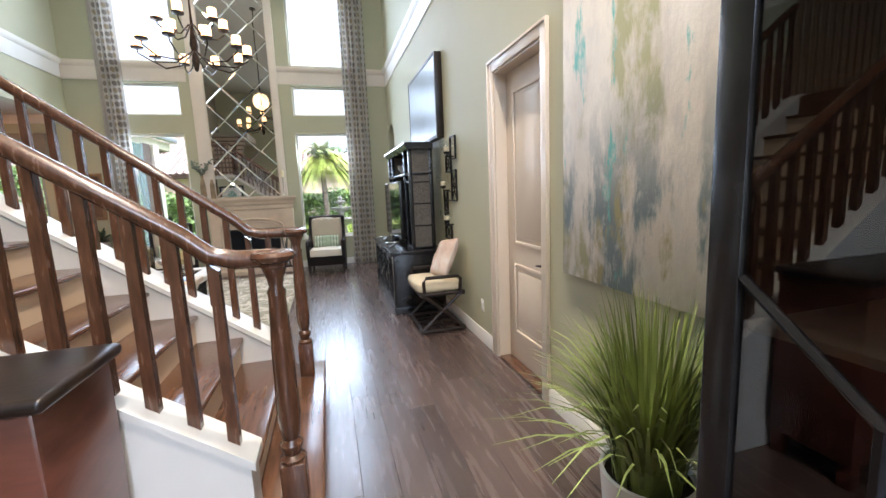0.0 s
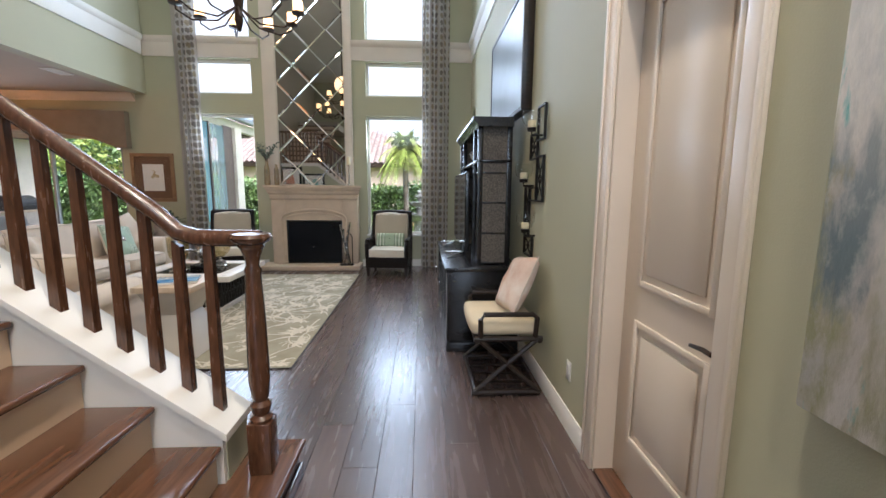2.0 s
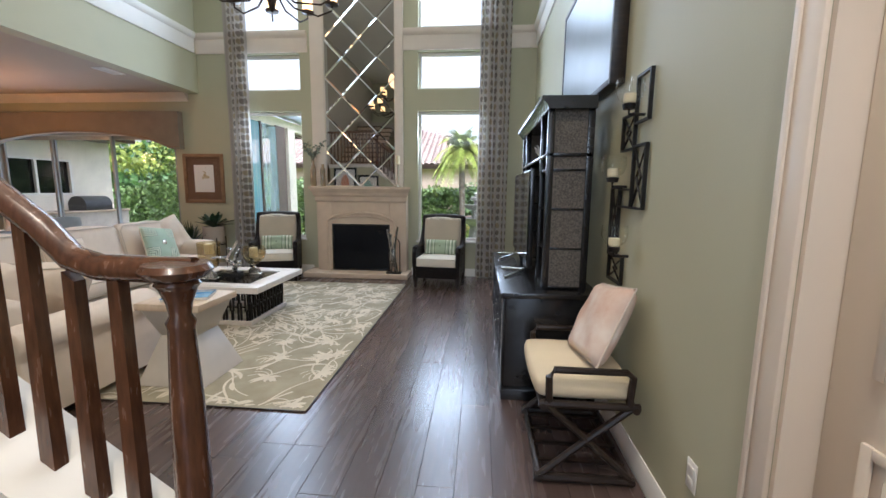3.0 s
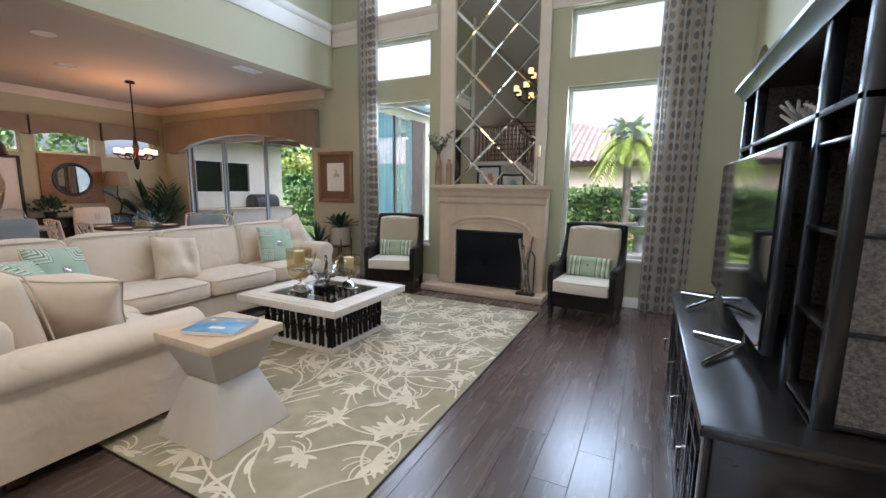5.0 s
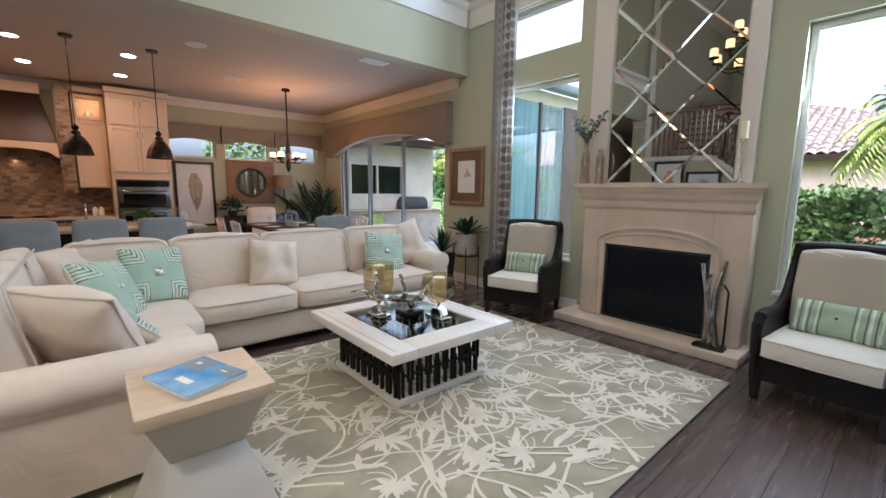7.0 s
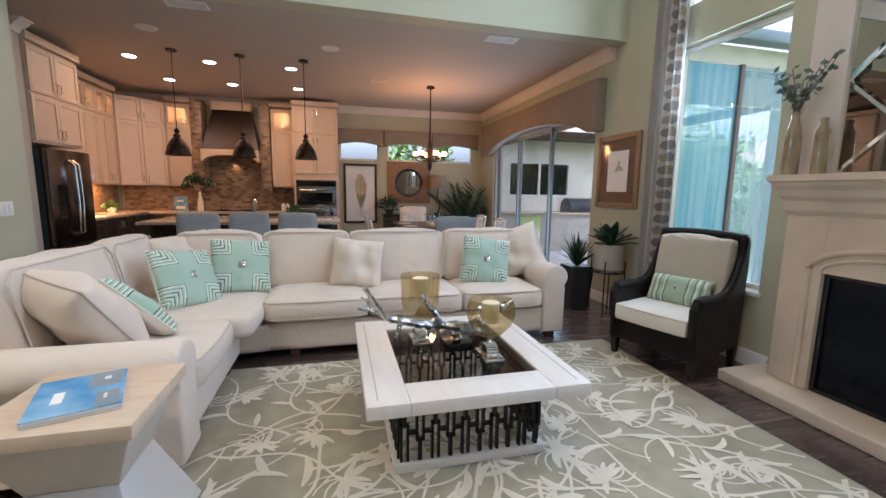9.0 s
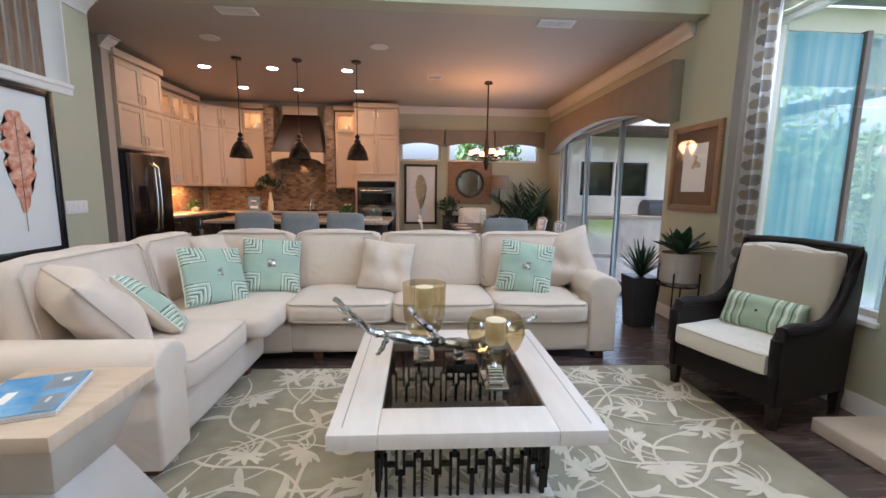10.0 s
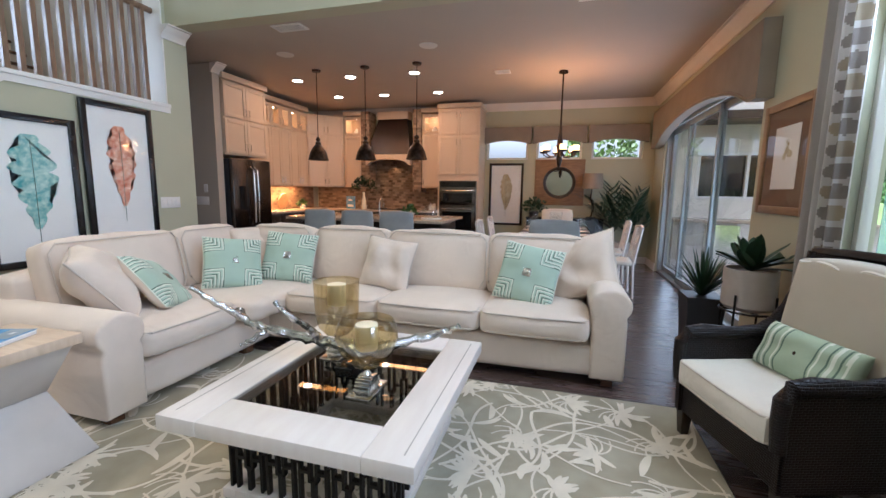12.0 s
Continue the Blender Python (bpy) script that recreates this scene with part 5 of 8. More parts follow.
# ---- media hutch on the east wall ----
hu = thing("media_cabinet", "black lacquered media hutch with fretwork doors and cane sides", "cabinet")
HY0, HY1, HX = 4.84, 6.68, 0.70
part("base_body", box(HX + 0.02, 1.345, HY0 + 0.02, HY1 - 0.02, 0.08, 0.735, 0.004), M["black"], hu)
part("plinth", box(HX, 1.345, HY0, HY1, 0.001, 0.085, 0.008), M["black"], hu)
part("countertop", box(HX - 0.02, 1.348, HY0 - 0.02, HY1 + 0.02, 0.736, 0.775, 0.008), M["black"], hu)
nd = 4
dw = (HY1 - HY0 - 0.04) / nd
for i in range(nd):
    y0 = HY0 + 0.02 + i * dw
    dr = part("cabinet_door", boxes([(HX, HX + 0.02, y0 + 0.01, y0 + 0.06, 0.10, 0.72), (HX, HX + 0.02, y0 + dw - 0.06, y0 + dw - 0.01, 0.10, 0.72), (HX, HX + 0.02, y0 + 0.06, y0 + dw - 0.06, 0.10, 0.15), (HX, HX + 0.02, y0 + 0.06, y0 + dw - 0.06, 0.67, 0.72)], 0.003), M["black"], hu)
    c = y0 + dw / 2
    for r in (0.07, 0.13):
        hz = r * 1.6
        part("fret_ring", boxes([(HX - 0.006, HX + 0.012, c - r, c - r + 0.014, 0.41 - hz, 0.41 + hz), (HX - 0.006, HX + 0.012, c + r - 0.014, c + r, 0.41 - hz, 0.41 + hz), (HX - 0.006, HX + 0.012, c - r + 0.014, c + r - 0.014, 0.41 + hz - 0.014, 0.41 + hz), (HX - 0.006, HX + 0.012, c - r + 0.014, c + r - 0.014, 0.41 - hz, 0.41 - hz + 0.014)]), M["black"], dr, smooth=0)
    part("fret_bar", box(HX - 0.004, HX + 0.010, c - 0.007, c + 0.007, 0.15, 0.67), M["black"], dr, smooth=0)
    part("fret_bar", box(HX - 0.003, HX + 0.009, y0 + 0.06, y0 + dw - 0.06, 0.40, 0.414), M["black"], dr, smooth=0)
    part("handle", tube([(HX - 0.002, c + 0.16, 0.36), (HX - 0.03, c + 0.16, 0.37), (HX - 0.03, c + 0.16, 0.45), (HX - 0.002, c + 0.16, 0.46)], 0.006, 8), M["chrome"], dr, "chrome bar pull")
    part("edge_strip", box(HX - 0.006, HX, y0 + 0.004, y0 + 0.012, 0.10, 0.72), M["chrome"], dr)
TX, TB, TT = 0.965, 1.265, 2.01
for y0, y1 in ((HY0 + 0.10, HY0 + 0.45), (HY1 - 0.45, HY1 - 0.10)):
    tw = part("tower_back", box(TB - 0.01, TB, y0 + 0.04, y1 - 0.04, 0.776, TT - 0.03, 0.003), M["black"], hu)
    for xa, xb in ((TX, TX + 0.045), (TB - 0.045, TB)):
        for ya in (y0, y1 - 0.04):
            part("post", box(xa, xb, ya, ya + 0.04, 0.776, TT - 0.03, 0.003), M["black"], tw)
    for z in (0.80, 1.07, 1.34, 1.60, 1.70):
        part("shelf", box(TX + 0.005, TB - 0.01, y0 + 0.005, y1 - 0.005, z - 0.014, z, 0.002), M["black"], tw)
    for yy in (y0 + 0.012, y1 - 0.02):
        part("cane_panel", box(TX + 0.045, TB - 0.045, yy, yy + 0.008, 0.79, TT - 0.03), M["cane"], tw, "grey-brown woven cane side panel")
part("bridge_shelf", box(TX, TB, HY0 + 0.10, HY1 - 0.10, 1.68, 1.705, 0.004), M["black"], hu)
part("crown", prism([(TB, TT - 0.03), (TX - 0.005, TT - 0.03), (TX - 0.02, TT), (TX - 0.05, TT + 0.03), (TX - 0.05, TT + 0.05), (TB, TT + 0.05)], "y", HY0 + 0.06, HY1 - 0.06), M["black"], hu, smooth=20)
tv = thing("television", "flat black television on chrome feet on the cabinet", "television")
part("screen", box(0.895, 0.902, 5.30, 6.60, 0.87, 1.60), M["tvglass"], tv, "dark reflective screen")
part("housing", box(0.903, 0.94, 5.285, 6.615, 0.855, 1.615, 0.006), M["black"], tv)
for y in (5.58, 6.44):
    for tip in ((0.735, y - 0.27), (0.735, y + 0.12)):
        part("foot", tube([(tip[0], tip[1], 0.785), (0.90, y, 0.80), (0.915, y, 0.862)], 0.009, 8), M["chrome"], tv, "chrome stand foot")
random.seed(8)
for y, s in ((5.60, 1.0), (5.95, 1.15)):
    co = thing("coral_ornament", "pale branching coral ornament on the hutch shelf", "ornament", "", pose(1.10, y, 1.706))
    cb = lathe([(0.05 * s, 0.0), (0.05 * s, 0.02), (0.02, 0.03), (0.0, 0.03)], 12)
    for i in range(12):
        a, e = random.uniform(0, 6.28), random.uniform(0.3, 1.2)
        p1 = (0.05 * s * math.cos(a) * math.cos(e), 0.05 * s * math.sin(a) * math.cos(e), 0.03 + 0.07 * s * math.sin(e))
        p2 = (p1[0] * 1.9 + random.uniform(-0.02, 0.02), p1[1] * 1.9 + random.uniform(-0.02, 0.02), min(0.20, p1[2] * 1.6))
        merge(cb, tube([(0, 0, 0.02), p1, p2], [0.012, 0.01, 0.006], 6))
    part("coral", cb, M["white"], co)

# framed glossy panel high on the east wall; its blue-grey paints the window's reflection
fp2 = thing("wall_picture", "large glazed panel in a dark wooden frame, blue-grey window reflection put into its colour", "picture")
y0, y1, z0, z1 = 4.74, 6.28, 2.09, 3.04
part("frame", boxes([(1.28, EX - 0.001, y0, y0 + 0.035, z0, z1), (1.28, EX - 0.001, y1 - 0.035, y1, z0, z1), (1.28, EX - 0.001, y0 + 0.035, y1 - 0.035, z0, z0 + 0.035), (1.28, EX - 0.001, y0 + 0.035, y1 - 0.035, z1 - 0.035, z1)], 0.004), M["espresso"], fp2)
part("panel", box(1.287, 1.30, y0 + 0.034, y1 - 0.034, z0 + 0.034, z1 - 0.034), M["bluegrey"], fp2)

# ---- campaign chair ----
xc = thing("campaign_chair", "dark faux-bamboo X-frame chair with tan seat", "chair")
XA, XB, YA, YB = 0.86, 1.30, 4.02, 4.70
for y in (YA + 0.02, YB - 0.02):
    part("x_leg", tube([(XA, y, 0.04), (1.08, y, 0.24), (XB, y, 0.43)], 0.018, 8), M["espresso"], xc)
    part("x_leg", tube([(XB, y, 0.04), (1.08, y, 0.24), (XA, y, 0.43)], 0.018, 8), M["espresso"], xc)
    part("foot_rail", tube([(XA - 0.03, y, 0.03), (XB + 0.02, y, 0.03)], 0.022, 8), M["espresso"], xc)
    part("seat_rail", tube([(XA - 0.02, y, 0.42), (XB + 0.02, y, 0.42)], 0.02, 8), M["espresso"], xc)
    part("arm", tube([(XA + 0.03, y, 0.42), (XA + 0.025, y, 0.56), (XA + 0.05, y, 0.595), (XB - 0.05, y, 0.595), (XB - 0.02, y, 0.57), (XB - 0.03, y, 0.42)], 0.018, 8), M["espresso"], xc)
for x in (XA, XB):
    part("stretcher", tube([(x, YA, 0.03), (x, YB, 0.03)], 0.02, 8), M["espresso"], xc)
    part("stretcher", tube([(x, YA, 0.41), (x, YB, 0.41)], 0.018, 8), M["espresso"], xc)
for y in np.linspace(YA + 0.12, YB - 0.12, 4):
    part("slat", box(XA, XB, y - 0.012, y + 0.012, 0.05, 0.062), M["espresso"], xc)
part("seat_cushion", soft_box(XA - 0.03, XB, YA + 0.045, YB - 0.045, 0.43, 0.535, r=0.035, puff=0.015, seed=31), M["tan"], xc, "tan upholstered seat", smooth=80)
sp = thing("shell_pillow", "cream square pillow with a faded shell print", "pillow", "", pose(1.20, 4.36, 0.745, 0, -64, 0) @ pose(0, 0, 0, 0, 0, 10))
part("cover", pillow(0.44, 0.46, 0.15, seed=41, wrinkle=0.02, pinch=0.08, crown=0.6), M["shellprint"], sp, smooth=80)
part("cord", rim(0.44, 0.46, 0.005, 0.08), M["piping"], sp)

# ---- wall sconce ----
sc = thing("wall_sconce", "black iron wall sconce of stacked frames with glass cups", "sconce")
def iron_frame(y0, y1, z0, z1, x0=1.345, x1=1.365):
    return boxes([(x0, x1, y0, y0 + 0.012, z0, z1), (x0, x1, y1 - 0.012, y1, z0, z1), (x0, x1, y0 + 0.012, y1 - 0.012, z0, z0 + 0.012), (x0, x1, y0 + 0.012, y1 - 0.012, z1 - 0.012, z1)])
for y0, y1, z0, z1, lattice in ((4.29, 4.48, 1.81, 2.06, False), (4.47, 4.67, 1.68, 1.88, True), (4.29, 4.47, 1.36, 1.70, True), (4.46, 4.66, 1.36, 1.47, False), (4.65, 4.80, 1.06, 1.48, True), (4.53, 4.78, 0.91, 1.08, True)):
    part("frame", iron_frame(y0, y1, z0, z1), M["iron"], sc)
    if lattice:
        m0, m1 = (y0 + y1) / 2, (z0 + z1) / 2
        part("lattice", tube([(1.355, y0 + 0.01, z0 + 0.01), (1.355, m0 + 0.03, m1), (1.355, y0 + 0.01, z1 - 0.01)], 0.007, 6), M["iron"], sc)
        part("lattice", tube([(1.356, y1 - 0.01, z0 + 0.01), (1.356, m0 - 0.03, m1), (1.356, y1 - 0.01, z1 - 0.01)], 0.007, 6), M["iron"], sc)
for y, z in ((4.34, 1.87), (4.53, 1.51), (4.43, 1.13)):
    part("bracket", tube([(1.35, y, z - 0.03), (1.27, y, z - 0.03), (1.27, y, z)], 0.008, 8), M["iron"], sc)
    part("cup_holder", lathe([(0.03, z - 0.005), (0.034, z + 0.02), (0.0, z + 0.022)], 16, 1.27, y), M["iron"], sc)
    cup = part("glass_cup", lathe([(0.022, z + 0.022), (0.055, z + 0.045), (0.070, z + 0.085), (0.066, z + 0.14)], 24, 1.27, y), M["clear"], sc, "clear glass votive cup")
    part("candle", lathe([(0.028, z + 0.025), (0.03, z + 0.03), (0.03, z + 0.07), (0.0, z + 0.072)], 16, 1.27, y), M["wax"], cup)
ol = thing("wall_outlet", "white electrical outlet plate above the baseboard", "outlet")
part("plate", box(EX - 0.007, EX - 0.0005, 3.60, 3.67, 0.31, 0.43, 0.003), M["white"], ol)
part("socket", boxes([(EX - 0.009, EX - 0.007, 3.615, 3.655, 0.33, 0.36), (EX - 0.009, EX - 0.007, 3.615, 3.655, 0.38, 0.41)], 0.001), M["white"], ol)

# ---- abstract canvas ----
def abstract(name):
    m = bpy.data.materials.new(name)
    m.use_nodes = True
    t = m.node_tree
    p = t.nodes["Principled BSDF"]
    co = t.nodes.new("ShaderNodeTexCoord")
    def layer(scale, stretch, lo, hi, seed):
        mp = t.nodes.new("ShaderNodeMapping")
        mp.inputs["Scale"].default_value, mp.inputs["Location"].default_value = stretch, (seed, seed * 1.3, seed * 0.7)
        n = t.nodes.new("ShaderNodeTexNoise")
        n.inputs["Scale"].default_value, n.inputs["Detail"].default_value, n.inputs["Roughness"].default_value = scale, 7, 0.62
        r = t.nodes.new("ShaderNodeMapRange")
        r.inputs[1].default_value, r.inputs[2].default_value = lo, hi
        t.links.new(co.outputs["Object"], mp.inputs[0])
        t.links.new(mp.outputs[0], n.inputs["Vector"])
        t.links.new(n.outputs[0], r.inputs[0])
        return r.outputs[0]
    def height(lo, hi):
        s = t.nodes.new("ShaderNodeSeparateXYZ")
        t.links.new(co.outputs["Object"], s.inputs[0])
        r = t.nodes.new("ShaderNodeMapRange")
        r.inputs[1].default_value, r.inputs[2].default_value = lo, hi
        t.links.new(s.outputs[2], r.inputs[0])
        return r.outputs[0]
    def mul(a, b):
        n = t.nodes.new("ShaderNodeMath")
        n.operation = 'MULTIPLY'
        t.links.new(a, n.inputs[0])
        t.links.new(b, n.inputs[1])
        return n.outputs[0]
    def over(base, color, fac):
        mx = t.nodes.new("ShaderNodeMix")
        mx.data_type = 'RGBA'
        t.links.new(fac, mx.inputs[0])
        if isinstance(base, tuple):
            mx.inputs[6].default_value = (*base, 1)
        else:
            t.links.new(base, mx.inputs[6])
        mx.inputs[7].default_value = (*color, 1)
        return mx.outputs[2]
    c = over((0.78, 0.72, 0.64), (0.62, 0.56, 0.49), layer(2.2, (1, 1, 0.45), 0.42, 0.62, 1.0))
    c = over(c, (0.42, 0.40, 0.22), layer(2.0, (1, 1.4, 0.45), 0.57, 0.64, 4.0))
    c = over(c, (0.19, 0.24, 0.25), mul(layer(2.6, (1, 1.5, 0.4), 0.46, 0.53, 7.3), height(1.95, 1.35)))
    c = over(c, (0.40, 0.34, 0.17), mul(layer(4.4, (1, 1.3, 0.5), 0.58, 0.66, 11.0), height(1.9, 1.4)))
    c = over(c, (0.16, 0.46, 0.42), layer(3.2, (1, 2.2, 0.6), 0.62, 0.67, 15.0))
    c = over(c, (0.64, 0.60, 0.55), layer(9.0, (1, 1.2, 0.7), 0.52, 0.68, 19.0))
    t.links.new(c, p.inputs["Base Color"])
    p.inputs["Roughness"].default_value = 0.55
    b = t.nodes.new("ShaderNodeBump")
    b.inputs["Strength"].default_value, b.inputs["Distance"].default_value = 0.5, 0.004
    t.links.new(layer(26, (1, 1, 0.5), 0.2, 0.8, 3.0), b.inputs["Height"])
    t.links.new(b.outputs[0], p.inputs["Normal"])
    return m
art = thing("abstract_canvas", "large abstract canvas in cream, slate and olive strokes", "painting")
part("canvas", box(EX - 0.045, EX - 0.002, 0.98, 2.15, 0.97, 2.75, 0.006), abstract("abstract_paint"), art)

# ---- grass plant and glass cabinet by the entrance ----
gp = thing("grass_plant", "potted ornamental grass with long arching green blades", "plant", "", pose(1.13, 1.22, 0))
part("planter", lathe([(0.13, 0.001), (0.15, 0.02), (0.17, 0.25), (0.18, 0.37), (0.165, 0.37), (0.16, 0.34)], 28, base=True), M["white"], gp, "white planter")
part("soil", lathe([(0.0, 0.335), (0.162, 0.336)], 20), M["soil"], gp)
random.seed(17)
V, F = [], []
for i in range(430):
    a, r0 = random.uniform(0, 6.28), 0.13 * math.sqrt(random.random())
    lean = random.uniform(0.03, 0.30) * (0.4 + r0 / 0.13)
    if random.random() < 0.22:
        lean = random.uniform(0.3, 0.55)
    h = random.uniform(0.45, 0.80) * (1 - 0.35 * max(0, lean - 0.25))
    w = random.uniform(0.0055, 0.012)
    ex = min(0.20, lean) if math.cos(a) > 0.2 else lean
    sx, sy = -math.sin(a) * w, math.cos(a) * w
    base = None
    for k in range(6):
        s = k / 5
        x, y = r0 * math.cos(a) + ex * s ** 1.8 * math.cos(a), r0 * math.sin(a) + ex * s ** 1.8 * math.sin(a)
        z = 0.335 + h * (s - 0.62 * max(0, ex - 0.12) * s ** 3 * 2)
        kk = len(V)
        ww = 1 - s ** 2 * 0.95
        V += [(x - sx * ww, y - sy * ww, z), (x + sx * ww, y + sy * ww, z)]
        if base is not None:
            F.append((base, base + 1, kk + 1, kk))
        base = kk
me = bpy.data.meshes.new("blades")
me.from_pydata(V, [], F)
me.materials.append(M["grassblade"])
bl = new("blades", me)
bl.parent = gp
tagged(bl, "long green grass blades", kind="stuff")

dc = thing("display_cabinet", "tall black display cabinet with geometric glazed doors", "cabinet")
QX, Q0, Q1, QH = 0.74, -0.92, 0.66, 2.30
part("carcass", boxes([(QX + 0.03, EX - 0.02, Q0, Q0 + 0.04, 0.1, QH), (QX + 0.03, EX - 0.02, Q1 - 0.04, Q1, 0.1, QH), (EX - 0.03, EX - 0.02, Q0 + 0.04, Q1 - 0.04, 0.1, QH), (QX + 0.03, EX - 0.03, Q0 + 0.04, Q1 - 0.04, QH - 0.04, QH), (QX + 0.03, EX - 0.03, Q0 + 0.04, Q1 - 0.04, 0.1, 0.16)], 0.004), M["black"], dc)
part("plinth", box(QX + 0.02, EX - 0.02, Q0, Q1, 0.001, 0.099, 0.006), M["black"], dc)
for z in (0.75, 1.20, 1.72):
    part("shelf", box(QX + 0.07, EX - 0.03, Q0 + 0.04, Q1 - 0.04, z - 0.02, z, 0.002), M["tan"] if z == 1.20 else M["black"], dc)
for y0, y1 in ((Q0, (Q0 + Q1) / 2 - 0.003), ((Q0 + Q1) / 2 + 0.003, Q1)):
    dr = part("glazed_door", boxes([(QX, QX + 0.03, y0, y0 + 0.07, 0.1, QH), (QX, QX + 0.03, y1 - 0.07, y1, 0.1, QH), (QX, QX + 0.03, y0 + 0.07, y1 - 0.07, 0.1, 0.18), (QX, QX + 0.03, y0 + 0.07, y1 - 0.07, QH - 0.08, QH)], 0.006), M["black"], dc)
    part("pane", box(QX + 0.012, QX + 0.017, y0 + 0.065, y1 - 0.065, 0.175, QH - 0.075), M["cabglass"], dr)
    c = (y0 + y1) / 2
    a, b = y0 + 0.07, y1 - 0.07
    for pts in ([(a, 1.85), (c, 2.20), (b, 1.85)], [(a, 1.30), (c - 0.1, 1.12), (c + 0.1, 1.12), (b, 1.30)], [(a, 0.62), (c - 0.1, 0.92), (c + 0.1, 0.92), (b, 0.62)], [(c - 0.1, 0.92), (c - 0.1, 1.12)], [(c + 0.1, 0.92), (c + 0.1, 1.12)]):
        part("mullion", tube([(QX + 0.012, y, z) for y, z in pts], 0.011, 6), M["black"], dr)
gv = thing("gold_vase", "round gold vase on a dark base inside the cabinet", "vase", "", pose(1.05, 0.12, 1.2005))
part("base", box(-0.07, 0.07, -0.07, 0.07, 0.0, 0.05, 0.004), M["iron"], gv)
part("neck", lathe([(0.015, 0.05), (0.015, 0.12)], 12), M["iron"], gv)
part("body", lathe([(0.03, 0.12), (0.09, 0.16), (0.12, 0.24), (0.11, 0.32), (0.06, 0.38), (0.05, 0.40)], 28), M["gold"], gv)

# wooden chest beside the near knee wall
cn = thing("wooden_chest", "polished reddish wood chest with a dark rounded top", "chest")
part("top", box(-1.80, -0.70, 1.16, 1.58, 0.99, 1.03, 0.016, 4), M["espresso"], cn)
part("body", box(-1.77, -0.74, 1.19, 1.57, 0.12, 0.989, 0.012), M["cherry"], cn)
for x, y in ((-1.73, 1.22), (-0.78, 1.22), (-1.73, 1.53), (-0.78, 1.53)):
    part("foot", box(x - 0.03, x + 0.03, y - 0.03, y + 0.03, 0.001, 0.12, 0.004), M["cherry"], cn)

# ---- curtains ----
def curtain(x0, x1, label):
    c = thing("curtain_panel", label, "curtain", "curtains beside the tall windows")
    nu, nv, H = 96, 470, 5.75
    wid = (x1 - x0) * 1.7
    verts, faces, idx = [], [], []
    for j in range(nv + 1):
        z = 0.01 + H * j / nv
        for i in range(nu + 1):
            u = i / nu
            fold = math.sin(u * 2 * math.pi * 4.5 + 0.25 * math.sin(z * 0.8)) + 0.35 * math.sin(u * 2 * math.pi * 9 + 1.0 + 0.3 * z)
            x = x0 + (x1 - x0) * u + 0.012 * math.sin(u * 18 + z * 0.3)
            verts.append((x, NY - 0.115 + 0.042 * fold * (0.75 + 0.1 * math.sin(z)), z))
    for j in range(nv):
        for i in range(nu):
            a = j * (nu + 1) + i
            faces.append((a, a + 1, a + nu + 2, a + nu + 1))
            u, z = (i + 0.5) / nu * wid, 0.01 + H * (j + 0.5) / nv
            cu, cz = (u % 0.13) - 0.065, (z % 0.118) - 0.059
            r = math.hypot(cu, cz * 0.85)
            idx.append(0 if r > 0.037 else 2 if (int(u / 0.13) + int(z / 0.118)) % 3 == 2 else 1)
    me = bpy.data.meshes.new("drape")
    me.from_pydata(verts, [], faces)
    for k in ("drape", "drapedot", "drapedot2"):
        me.materials.append(M[k])
    me.polygons.foreach_set("material_index", idx)
    me.polygons.foreach_set("use_smooth", [True] * len(idx))
    d = new("drape", me)
    d.parent = c
    part("rod", tube([(x0 - 0.1, NY - 0.115, 5.79), (x1 + 0.1, NY - 0.115, 5.79)], 0.018, 10), M["bronze"], c)
    part("bracket", box(x0 + 0.2, x0 + 0.23, NY - 0.115, NY - 0.001, 5.775, 5.80), M["bronze"], c)
    return c
M["drape"] = mat("pale_drape", (0.45, 0.41, 0.37), 0.9, var=0.03, scale=4, bump=0.2, bscale=300)
M["drapedot"] = mat("taupe_dot", (0.205, 0.175, 0.15), 0.9, var=0.08, scale=6)
M["drapedot2"] = mat("ochre_dot", (0.29, 0.235, 0.16), 0.9, var=0.08, scale=6)
for key in ("drape", "drapedot", "drapedot2"):
    t = M[key].node_tree
    p, tl, mx = t.nodes["Principled BSDF"], t.nodes.new("ShaderNodeBsdfTranslucent"), t.nodes.new("ShaderNodeMixShader")
    t.links.new(p.inputs["Base Color"].links[0].from_socket, tl.inputs[0])
    mx.inputs[0].default_value = 0.22
    t.links.new(p.outputs[0], mx.inputs[1])
    t.links.new(tl.outputs[0], mx.inputs[2])
    t.links.new(mx.outputs[0], t.nodes["Material Output"].inputs[0])
curtain(-3.74, -3.34, "floor-length drape with rows of taupe dots")
curtain(0.47, 0.96, "floor-length drape with rows of taupe dots")

